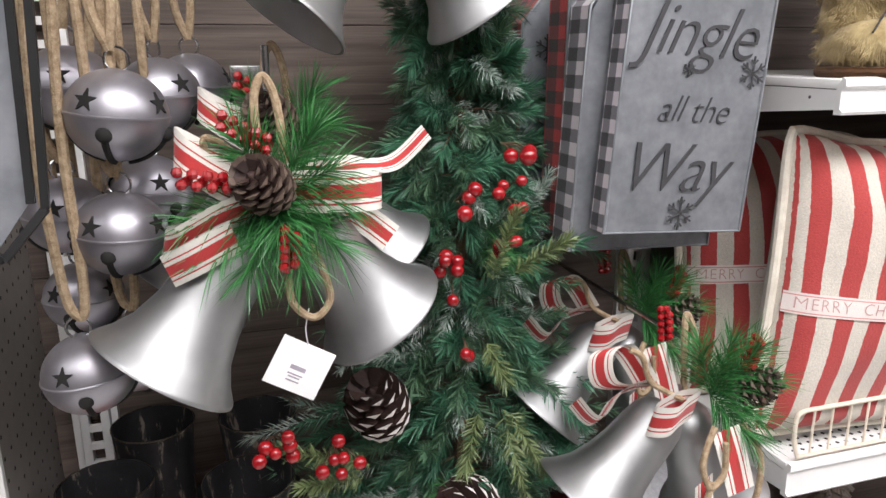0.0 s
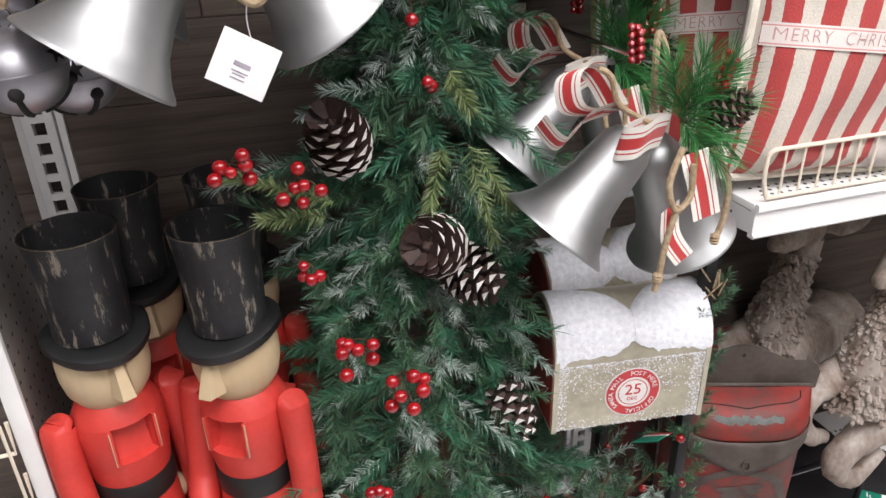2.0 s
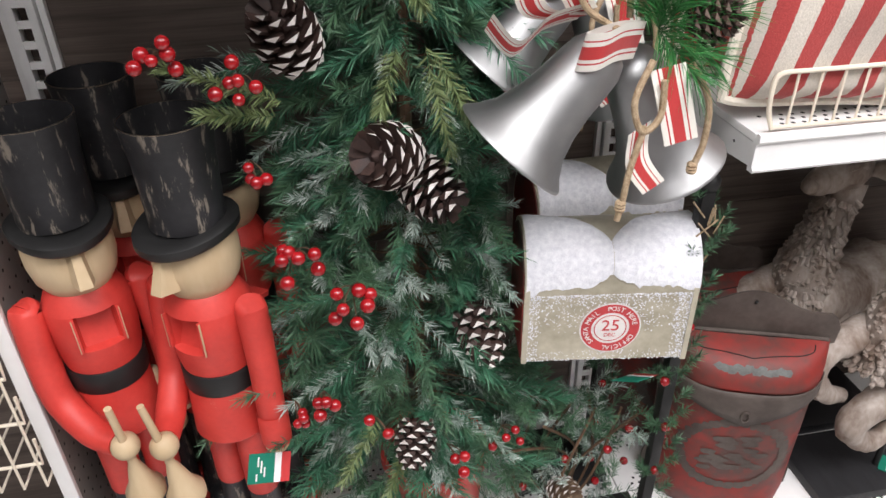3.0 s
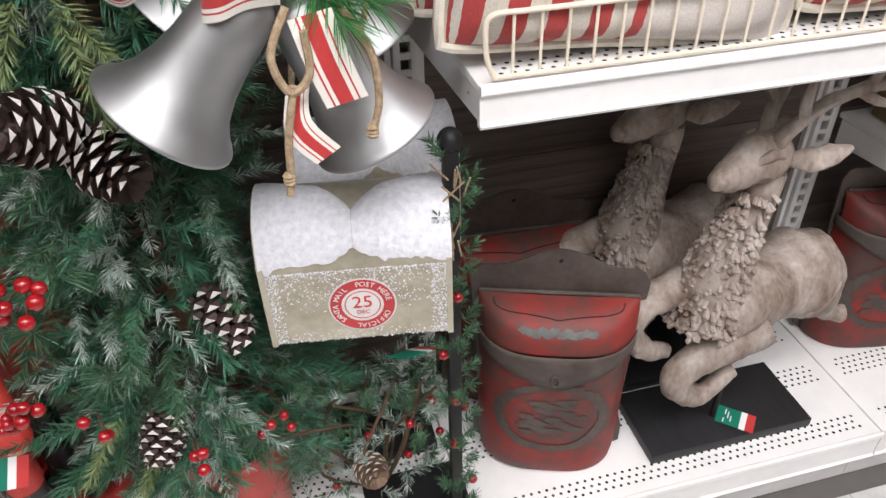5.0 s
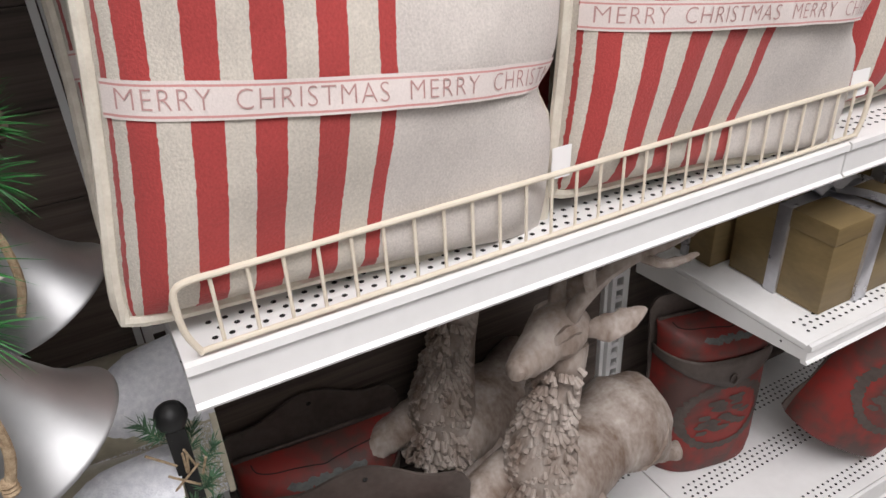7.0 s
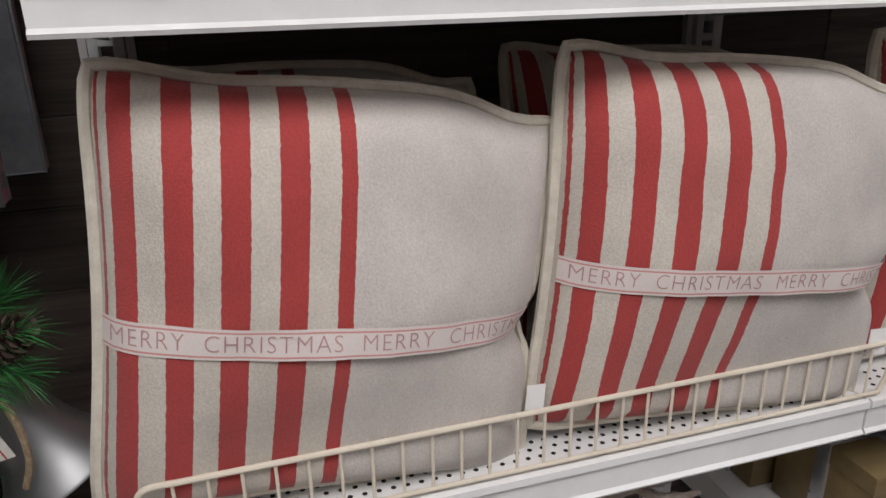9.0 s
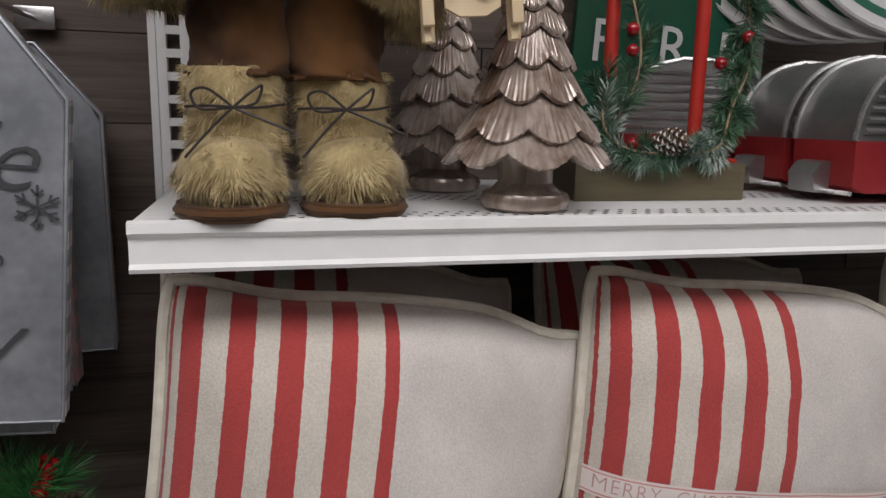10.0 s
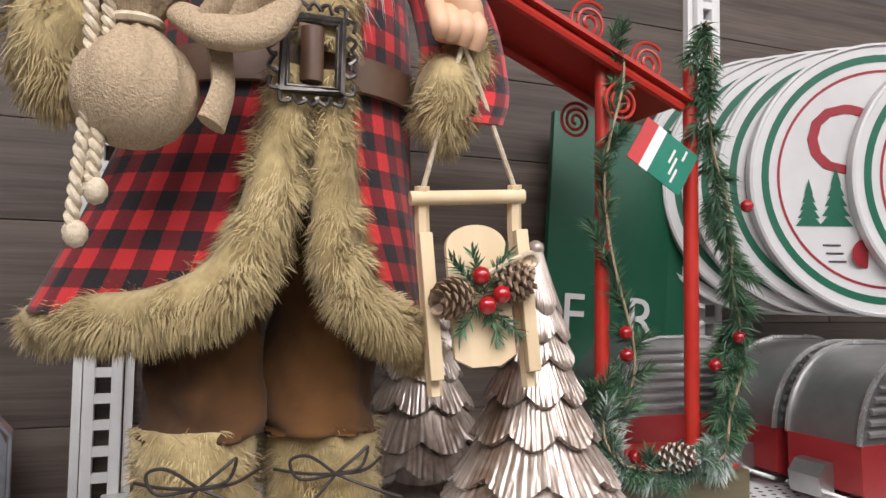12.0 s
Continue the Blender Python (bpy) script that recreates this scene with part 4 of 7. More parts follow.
RNG = random.Random(3)
C = Vector((0.045, 0.690, 1.575))
A_GREEN = [(C, C + Vector(v)) for v in ((-0.075, -0.02, -0.02), (-0.06, -0.02, -0.055), (-0.03, -0.03, -0.07), (0.02, -0.03, -0.07), (0.05, -0.03, -0.05), (0.05, -0.02, 0.02), (0.035, -0.02, 0.055), (-0.03, -0.02, 0.05), (0.06, -0.02, -0.01), (0.0, -0.035, -0.03))]
A_LOOPS = [
    ([C + Vector(v) for v in ((-0.01, 0.0, 0), (-0.04, -0.015, 0.01), (-0.075, -0.015, 0.035), (-0.085, 0.005, 0.045), (-0.06, 0.012, 0.03), (-0.01, 0.01, 0.005))], (0.1, 0.15, 1), 0.036),
    ([C + Vector(v) for v in ((-0.01, -0.005, -0.01), (-0.05, -0.03, -0.015), (-0.09, -0.03, -0.035), (-0.10, -0.01, -0.04), (-0.06, 0.0, -0.025), (-0.01, 0.0, -0.01))], (0.25, -0.4, 1), 0.036),
    ([C + Vector(v) for v in ((-0.04, -0.025, -0.035), (-0.075, -0.035, -0.05), (-0.10, -0.03, -0.062))], (-0.3, -0.4, 1), 0.036),
    ([C + Vector(v) for v in ((0.01, -0.005, 0), (0.05, -0.02, 0.0), (0.085, -0.022, 0.0), (0.10, -0.004, 0.0), (0.07, 0.008, 0.01), (0.01, 0.005, 0.005))], (0.05, 0.1, 1), 0.040),
    ([C + Vector(v) for v in ((0.03, 0.0, 0.012), (0.075, -0.004, 0.02), (0.115, 0.0, 0.022), (0.15, 0.005, 0.05))], (-0.1, 0.8, 0.35), 0.026),
    ([C + Vector(v) for v in ((0.06, 0.03, -0.02), (0.09, 0.03, -0.04), (0.115, 0.02, -0.06))], (0.6, 0.1, 0.7), 0.030),
]
A_ROPES = [
    ([C + Vector(v) for v in ((-0.008, 0.012, -0.03), (-0.012, 0.01, 0.04), (-0.013, 0.015, 0.085), (-0.004, 0.018, 0.105), (0.006, 0.015, 0.085), (0.010, 0.01, 0.04), (0.006, 0.012, -0.03))], 0.0042),
    ([C + Vector(v) for v in ((0.005, -0.02, -0.07), (0.008, -0.022, -0.105), (0.028, -0.022, -0.122), (0.044, -0.02, -0.105), (0.038, -0.018, -0.075), (0.028, -0.01, -0.05))], 0.0038),
    ([C + Vector(v) for v in ((-0.02, 0.01, 0.02), (-0.045, 0.01, 0.045), (-0.06, 0.01, 0.05), (-0.055, 0.01, 0.03), (-0.02, 0.01, 0.01))], 0.0035),
    ([C + Vector(v) for v in ((-0.06, 0.0, -0.06), (-0.09, 0.0, -0.08), (-0.105, 0.0, -0.09))], 0.0035),
]
A_BERRY = [cluster(C + Vector((-0.030, -0.028, 0.012)), 14, 0.06, (-1, 0, 0.15), RNG), cluster(C + Vector((0.008, -0.035, -0.03)), 14, 0.04, (-0.1, -0.1, -1), RNG), cluster(C + Vector((-0.005, -0.012, 0.045)), 14, 0.05, (-0.8, 0, 0.45), RNG)]
bells_a = bell_pair(C, [((0.030, 0.712, 1.545), (-0.071, 0.688, 1.408)), ((0.066, 0.722, 1.548), (0.152, 0.738, 1.424))], 0.0745, A_GREEN, A_LOOPS, A_ROPES,
                    (C + Vector((-0.012, -0.035, 0.012)), (-0.5, -0.6, 0.5)), A_BERRY, "pair of silver bells with striped bow and pine", 0)
for off in (Vector((0.020, 0.14, 0.030)), Vector((0.145, 0.13, 0.335))):
    mv = lambda q: Vector(q) + off
    bell_pair(C + off, [(mv((0.030, 0.712, 1.545)), mv((-0.071, 0.688, 1.408))), (mv((0.068, 0.722, 1.545)), mv((0.166, 0.738, 1.420)))], 0.0745, [(mv(a), mv(b)) for a, b in A_GREEN[5:8]],
              [([mv(q) for q in A_LOOPS[0][0]], A_LOOPS[0][1], 0.034)], [([mv(q) for q in A_ROPES[0][0]], 0.0042)], (C + off + Vector((-0.012, -0.03, 0.03)), (-0.5, -0.6, 0.5)), [[mv(q) for q in A_BERRY[2]]], "pair of silver bells hanging behind another pair", 0)
peg(0.045, 1.668, 0.712)
peg(0.125, 2.01, 0.80)

tag = thing("price_tag", (0.058, 0.684, 1.405), "white card price tag with printed bars on a thread", "price tag")
TM = Matrix.Translation((0.056, 0.6775, 1.398)) @ pose(0, 0, 0, -4, 29, -6)
bm = bmesh.new()
box(bm, (0, 0, 0), (0.056, 0.0012, 0.052), TM, 0.0004)
part("card", bm, TAGWHITE, tag)
for bz, bw, bh in ((-0.001, 0.016, 0.0045), (-0.008, 0.016, 0.0014), (-0.011, 0.012, 0.0014), (-0.015, 0.014, 0.0014)):
    bm = bmesh.new()
    box(bm, (-0.001, -0.0009, bz), (bw, 0.0006, bh), TM)
    part("printed_bar", bm, PRINT, tag)
bm = bmesh.new()
tube(bm, spline([TM @ Vector((0, 0, 0.022)), (0.064, 0.672, 1.44), (0.068, 0.670, 1.462)], 5), 0.0006, 5)
part("thread", bm, TAGWHITE, tag)

C = Vector((0.545, 0.700, 1.270))
B_GREEN = [(C + Vector((0.02, 0, 0.01)), C + Vector(v)) for v in ((0.09, -0.02, 0.03), (0.08, -0.02, -0.02), (0.06, -0.03, 0.08), (0.03, -0.02, 0.09), (0.05, -0.04, -0.03), (0.0, 0.0, 0.08), (0.075, 0.0, 0.06))]
B_LOOPS = [
    ([C + Vector(v) for v in ((0.0, 0, 0), (-0.03, -0.02, 0.005), (-0.055, -0.03, 0.0), (-0.07, -0.01, -0.005), (-0.03, 0.005, 0), (0, 0.005, 0))], (0.15, -0.2, 1), 0.044),
    ([C + Vector(v) for v in ((-0.06, 0.02, 0.03), (-0.10, 0.02, 0.02), (-0.14, 0.0, 0.0), (-0.17, 0.0, 0.03))], (0.1, -0.7, 0.7), 0.032),
    ([C + Vector(v) for v in ((-0.06, 0.02, 0.03), (-0.09, 0.03, 0.075), (-0.12, 0.03, 0.07), (-0.11, 0.03, 0.03), (-0.06, 0.02, 0.025))], (0.7, -0.5, 0.3), 0.032),
    ([C + Vector(v) for v in ((0.02, -0.035, -0.02), (0.03, -0.045, -0.06), (0.045, -0.045, -0.105))], (1, 0.1, 0.15), 0.042),
    ([C + Vector(v) for v in ((0.0, -0.03, -0.09), (-0.005, -0.045, -0.125), (0.02, -0.045, -0.16))], (0.9, 0.1, 0.5), 0.030),
]
B_ROPES = [
    ([C + Vector(v) for v in ((-0.005, 0.02, 0.02), (-0.01, 0.02, 0.08), (-0.004, 0.028, 0.112), (0.006, 0.02, 0.08), (0.008, 0.02, 0.02))], 0.0042),
    ([C + Vector(v) for v in ((0.0, -0.04, -0.01), (-0.02, -0.05, -0.05), (-0.008, -0.052, -0.085), (0.012, -0.05, -0.07), (0.012, -0.048, -0.03))], 0.0040),
    ([C + Vector(v) for v in ((-0.004, -0.05, -0.08), (-0.016, -0.052, -0.13), (-0.020, -0.052, -0.17), (-0.024, -0.052, -0.195))], 0.0040),
    ([C + Vector(v) for v in ((0.05, -0.03, -0.02), (0.072, -0.04, -0.06), (0.076, -0.04, -0.11), (0.066, -0.04, -0.145))], 0.0040),
    ([C + Vector(v) for v in ((-0.02, 0.0, 0.01), (-0.06, 0.01, 0.035), (-0.075, 0.01, 0.07), (-0.09, 0.015, 0.08))], 0.0038),
]
B_BERRY = [cluster(C + Vector((0.055, -0.02, 0.05)), 14, 0.045, (0.35, 0, 1), RNG), cluster(C + Vector((-0.03, 0.03, 0.08)), 14, 0.045, (-0.1, 0, 1), RNG)]
bells_b = bell_pair(C, [((0.522, 0.722, 1.262), (0.411, 0.724, 1.142)), ((0.552, 0.745, 1.245), (0.626, 0.748, 1.088))], 0.077, B_GREEN, B_LOOPS, B_ROPES,
                    (C + Vector((0.075, -0.015, 0.02)), (0.6, -0.3, 0.4)), B_BERRY, "pair of silver bells with striped bow over letter box", 0)
copy_thing(bells_b, Matrix.Translation(C + Vector((0.022, 0.195, 0.030))))
for q in ((-0.022, -0.052, -0.172), (0.067, -0.04, -0.138)):
    bm = bmesh.new()
    for s in (0.0, 0.004, 0.008):
        ball(bm, C + Vector(q) - Vector((0, 0, s)), 0.0068, 8, (1, 1, 0.6))
    part("knot", bm, JUTE, bells_b)
peg(0.545, 1.345, 0.735)


# jingle bells on jute strings
def star(bm, c, m, r):
    v = [bm.verts.new(m @ (Vector(c) + Vector(((r if k % 2 == 0 else r * 0.42) * math.sin(k * math.pi / 5), 0, (r if k % 2 == 0 else r * 0.42) * math.cos(k * math.pi / 5))))) for k in range(10)]
    w = [bm.verts.new(q.co + (m.to_3x3() @ Vector((0, 0.004, 0)))) for q in v]
    bm.faces.new(v)
    for k in range(10):
        bm.faces.new((v[k], w[k], w[(k + 1) % 10], v[(k + 1) % 10]))


def jingle(parent, c, r, yaw, lean):
    m = Matrix.Translation(c) @ pose(0, 0, 0, 0, lean, yaw)
    bm = bmesh.new()
    k = 20
    prof = []
    for i in range(k + 1):
        a = math.pi * i / k
        prof.append((r * math.sin(a), -0.92 * r * math.cos(a)))
        if i == k // 2:
            prof += [(r * 1.025, 0.0), (r * 1.025, 0.002), (r * 0.998, 0.003)]
    lathe(bm, prof, 36, m, False)
    b = part("jingle_bell", bm, JINGLE, parent, "pearl silver round bell")
    # Shell stays closed: black stars and slot beads imitate the shaded openings.
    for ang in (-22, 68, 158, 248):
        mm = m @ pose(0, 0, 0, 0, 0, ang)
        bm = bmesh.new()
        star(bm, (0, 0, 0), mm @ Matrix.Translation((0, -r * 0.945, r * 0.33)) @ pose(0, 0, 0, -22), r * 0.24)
        part("star_hole_shade", bm, HOLESHADE, b, "", False)
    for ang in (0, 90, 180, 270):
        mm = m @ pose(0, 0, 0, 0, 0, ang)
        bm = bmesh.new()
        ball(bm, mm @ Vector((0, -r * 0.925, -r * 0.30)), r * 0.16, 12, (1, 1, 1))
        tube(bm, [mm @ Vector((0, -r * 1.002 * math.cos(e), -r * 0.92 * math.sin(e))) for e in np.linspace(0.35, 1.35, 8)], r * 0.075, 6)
        part("slot_hole_shade", bm, HOLESHADE, b)
    bm = bmesh.new()
    tube(bm, [m @ Vector((0.011 * math.cos(a), 0, r * 0.92 + 0.008 + 0.011 * math.sin(a))) for a in np.linspace(0, 2 * math.pi, 17)[:-1]], 0.0014, 6, True)
    part("ring", bm, CHROME, b)


def bell_string(x, y, bells, label):
    ob = thing("jingle_bell_string", (x, y, 1.95), label, "bells", "jingle bell strings")
    top = 2.02
    for c, r, yaw, lean in bells:
        jingle(ob, c, r, yaw, lean)
        for dx in (-0.012, 0.006):
            bm = bmesh.new()
            tube(bm, spline([(x + dx * 0.6, y + dx, top), (c[0] + dx * 1.1, c[1] - 0.004 + dx * 0.4, c[2] + (top - c[2]) * 0.45), (c[0] + dx, c[1] - 0.003, c[2] + r + 0.05), (c[0], c[1], c[2] + r * 0.92 + 0.016)], 10), 0.0048, 8)
            part("rope", bm, JUTE, ob)


bell_string(-0.110, 0.735, [((-0.090, 0.735, 1.646), 0.046, -8, 6), ((-0.100, 0.742, 1.533), 0.044, -10, 4), ((-0.141, 0.722, 1.401), 0.043, 0, -5)], "string of pearl silver jingle bells on jute rope")
bell_string(-0.150, 0.820, [((-0.140, 0.815, 1.668), 0.045, 20, 0), ((-0.158, 0.815, 1.540), 0.043, 15, 0), ((-0.160, 0.85, 1.440), 0.042, -15, 0)], "string of silver jingle bells behind another string")
bell_string(-0.070, 0.880, [((-0.062, 0.870, 1.655), 0.046, 60, 0), ((-0.078, 0.840, 1.555), 0.044, 40, 5), ((-0.110, 0.825, 1.372), 0.043, 30, 0)], "string of silver jingle bells behind another string")
bell_string(-0.030, 0.955, [((-0.028, 0.950, 1.660), 0.045, 10, 0)], "string of silver jingle bells near the backing")

# black frame with pale panes at the end of the bay
fr = thing("hanging_lantern", (-0.150, 0.60, 1.55), "black framed hanging lantern with pale panes", "lantern")
for pts in (((-0.131, 0.600, 1.588), (-0.112, 0.600, 1.90)), ((-0.131, 0.600, 1.588), (-0.163, 0.596, 1.551)), ((-0.163, 0.596, 1.551), (-0.215, 0.61, 1.58)), ((-0.141, 0.603, 1.592), (-0.128, 0.603, 1.90)), ((-0.215, 0.61, 1.58), (-0.205, 0.61, 1.90))):
    bm = bmesh.new()
    tube(bm, [Vector(p) for p in pts], 0.0042, 4)
    part("frame_bar", bm, BLACKIRON, fr)
bm = bmesh.new()
rings(bm, [[(-0.143, 0.606 + o, 1.592), (-0.130, 0.606 + o, 1.90), (-0.205, 0.613 + o, 1.90), (-0.213, 0.613 + o, 1.585), (-0.166, 0.602 + o, 1.560)] for o in (0.0, 0.002)])
bmesh.ops.recalc_face_normals(bm, faces=bm.faces)
part("pane", bm, ZINC, fr, "pale cloudy pane")


# stamped zinc signs with gingham paper edges
def tin_sign(loc, w, h, d, yaw, roll, label, lines, flakes, edge=GINGHAM, tilt=0.0):
    """A tag-shaped tray of stamped tin: cut upper corners, paper edges all round. loc: the middle of the lower edge."""
    m = Matrix.Translation(loc) @ pose(0, 0, 0, tilt, roll, yaw)
    ob = thing("tin_sign", loc, label, "sign", "stamped tin signs")
    cut = 0.085
    outline = [(-w / 2, 0), (w / 2, 0), (w / 2, h - cut), (w / 2 - cut * 0.82, h), (-w / 2 + cut * 0.82, h), (-w / 2, h - cut)]
    bm = bmesh.new()
    n = 12
    rows = []
    for j in range(n + 1):
        z = h * j / n
        half = w / 2 - 0.82 * max(0.0, z - (h - cut))
        rows.append([m @ Vector((half * (2 * i / n - 1), -0.0025 * math.sin(math.pi * i / n) * math.sin(math.pi * j / n) - 0.001, z)) for i in range(n + 1)])
    rings(bm, rows, False, False)
    part("sheet", bm, ZINC, ob, "mottled zinc sheet")
    bm = bmesh.new()
    tube(bm, [m @ Vector((x, -0.0015, z)) for x, z in outline], 0.0024, 6, True)
    part("rolled_rim", bm, ZINC, ob)
    for k, (p, q) in enumerate(zip(outline, outline[1:] + outline[:1])):
        bm = bmesh.new()
        layer = bm.loops.layers.uv.verify()
        p, q = Vector((p[0], 0, p[1])), Vector((q[0], 0, q[1]))
        out = (q - p).cross(Vector((0, -1, 0))).normalized() * -0.001
        for off in (0.6, -0.6):
            quad = [(0, 0), (1, 0), (1, 1), (0, 1)][::1 if off > 0 else -1]
            f = bm.faces.new([bm.verts.new(m @ (p.lerp(q, b) + out * off + Vector((0, d * a, 0)))) for a, b in quad])
            for l, (a, b) in zip(f.loops, quad):
                l[layer].uv = (a + 0.02, b * (q - p).length / 0.034)
        part("paper_edge" if k else "bottom_edge", bm, edge if k else ZINC, ob, "checked paper edge" if k else "", False)
    for body, size, x, z in lines:
        text_on("lettering", body, size, m @ pose(x, -0.0045, z, 90, 0, 0), ZINCDARK, ob, 0.38, 0.0008, 0.93, "CENTER", -0.0011)
    for x, z, r in flakes:
        bm = bmesh.new()
        for k in range(6):
            mm = m @ pose(x, -0.0052, z, 0, 60 * k, 0)
            box(bm, (0, 0, r * 0.5), (r * 0.10, 0.0016, r), mm)
            for s in (-1, 1):
                box(bm, (0, 0, r * 0.16), (r * 0.09, 0.0016, r * 0.36), mm @ pose(0, 0, r * 0.55, 0, 45 * s, 0))
        part("snowflake", bm, ZINCDARK, ob)
    return ob


BUFF2 = plaid_mat("red_check_paper", (0.42, 0.03, 0.03), (0.15, 0.02, 0.02), (0.02, 0.014, 0.016), 0.6)
tin_sign((0.562, 0.800, 1.470), 0.218, 0.395, 0.030, 4, 4.5, "stamped zinc sign lettered Jingle all the Way",
         [("Jingle", 0.092, -0.006, 0.252), ("all the", 0.050, 0.0, 0.158), ("Way", 0.092, -0.018, 0.082)],
         [(0.086, 0.210, 0.021), (-0.016, 0.208, 0.010), (0.010, 0.328, 0.018), (0.002, 0.026, 0.022)])
tin_sign((0.540, 0.842, 1.440), 0.222, 0.395, 0.046, 2, 3, "stamped zinc sign hanging behind another", [], [])
tin_sign((0.545, 0.905, 1.455), 0.214, 0.395, 0.045, 6, 1, "stamped zinc sign with red checked edges", [], [], BUFF2)
tin_sign((0.530, 0.995, 1.430), 0.215, 0.395, 0.034, 0, 0, "stamped zinc sign with script and snowflakes", [("Sn", 0.100, -0.03, 0.085), ("L", 0.12, -0.03, 0.23)], [(-0.07, 0.275, 0.02), (-0.07, 0.165, 0.02)], BUFF2)
tin_sign((0.560, 1.075, 1.445), 0.215, 0.395, 0.034, 5, 0, "stamped zinc sign with red checked edges", [], [], BUFF2)
dk = thing("dark_frame", (0.375, 1.03, 1.62), "dark brown wooden frame hanging behind tin signs", "frame")
for x in (0.350, 0.392):
    bm = bmesh.new()
    box(bm, (x, 1.03, 1.66), (0.026, 0.03, 0.46), None, 0.004)
    part("rail", bm, BARK, dk)
peg(0.575, 1.880, 0.785)


# ---- frosted pine with cones and berries in a red pot ----
TX, TY = 0.315, 0.945
tree = thing("artificial_pine", (TX, TY, DECK), "frosted artificial pine with cones and berries in a pot", "tree")
bm = bmesh.new()
lathe(bm, [(0.075, 0.0), (0.080, 0.01), (0.098, 0.215), (0.104, 0.22), (0.104, 0.245), (0.097, 0.247), (0.094, 0.20), (0.001, 0.19)], 36, Matrix.Translation((TX + 0.025, TY - 0.02, DECK)))
pot = part("pot", bm, POTRED, tree, "round red pot")
bm = bmesh.new()
lathe(bm, [(0.094, 0.205), (0.06, 0.222), (0.001, 0.228)], 24, Matrix.Translation((TX + 0.025, TY - 0.02, DECK)))
part("liner", bm, POTGREEN, pot, "dark green liner")
bm = bmesh.new()
tube(bm, spline([(TX + 0.02, TY, DECK + 0.1), (TX, TY, 0.9), (TX, TY, 1.5), (TX - 0.01, TY, 1.86)], 8), [0.016, 0.012, 0.008, 0.003], 8)
part("trunk", bm, BARK, tree)
rng = np.random.default_rng(11)
br_main, br_frost, br_mid = [], [], []
stems = bmesh.new()
for i in range(520):
    t = (i + rng.random()) / 520
    z = 0.43 + 1.46 * t ** 1.15
    rad = float(np.interp(z, [0.40, 0.55, 0.8, 1.1, 1.4, 1.65, 1.9], [0.15, 0.235, 0.235, 0.185, 0.135, 0.085, 0.05]))
    a = i * 2.39996 + rng.normal() * 0.3
    r1 = rad * (0.72 + 0.42 * rng.random())
    if math.sin(a) > 0.55 and rng.random() < 0.35:
        continue
    drop = 0.02 - 0.06 * rng.random() - (0.10 * rng.random() if z < 0.7 else 0)
    p1 = np.array([TX + r1 * math.cos(a), min(TY + r1 * math.sin(a) * (0.62 if math.sin(a) < 0 else 0.9), 1.13), max(z + drop, 0.32)])
    if 0.66 < p1[2] < 1.03 and p1[1] < 0.97:
        p1[0] = min(p1[0], 0.425)
    p0 = np.array([TX, TY, z + 0.02]) + (p1 - np.array([TX, TY, z])) * 0.35
    (br_frost if rng.random() < 0.29 else br_main if i % 2 else br_mid).append((p0, p1))
    if i % 3 == 0:
        tube(stems, [(TX, TY, z + 0.02), tuple(p0), tuple(p1)], [0.0025, 0.0012], 4)
    for k in range(2):
        q = p0 + (p1 - p0) * (0.4 + 0.4 * rng.random())
        e = q + (p1 - p0) * 0.45 + rng.normal(size=3) * rad * 0.22
        if 0.66 < e[2] < 1.03 and e[1] < 0.97:
            e[0] = min(e[0], 0.43)
        (br_frost if rng.random() < 0.20 else br_main if k else br_mid).append((q, e))
part("branch_wire", stems, BARK, tree)
V, Fc = needles(br_mid, 105, 0.031, 0.0016, 0.62, rng)
tagged(raw("mid_green_needles", V, Fc, MIDGREEN, tree, "mid green pine needles"), kind="stuff")
V, Fc = needles(br_main, 115, 0.026, 0.0015, 0.72, rng)
tagged(raw("green_needles", V, Fc, NEEDLE, tree, "dark green pine needles"), kind="stuff")
V, Fc = needles(br_frost, 120, 0.021, 0.0013, 0.75, rng)
tagged(raw("frosted_needles", V, Fc, FROST, tree, "pale frosted pine needles"), kind="stuff")
# star-shaped sprays of long fresh needles
for c in ((0.261, 0.82, 1.126), (0.228, 0.8, 0.924), (0.24, 0.785, 0.75), (0.412, 0.795, 0.562), (0.144, 0.865, 0.791), (0.288, 0.855, 0.614), (0.455, 0.825, 0.444), (0.507, 0.915, 0.62), (0.354, 0.885, 1.443)):
    V, Fc = needles([(Vector(c) + Vector((0, 0.02, 0)), Vector(c) + Vector((0, -0.012, 0)))], 130, 0.055, 0.0011, 1.3, rng, tip=False)
    tagged(raw("needle_star", V, Fc, NEEDLE if c[2] < 1 else BRIGHT, tree), kind="stuff")
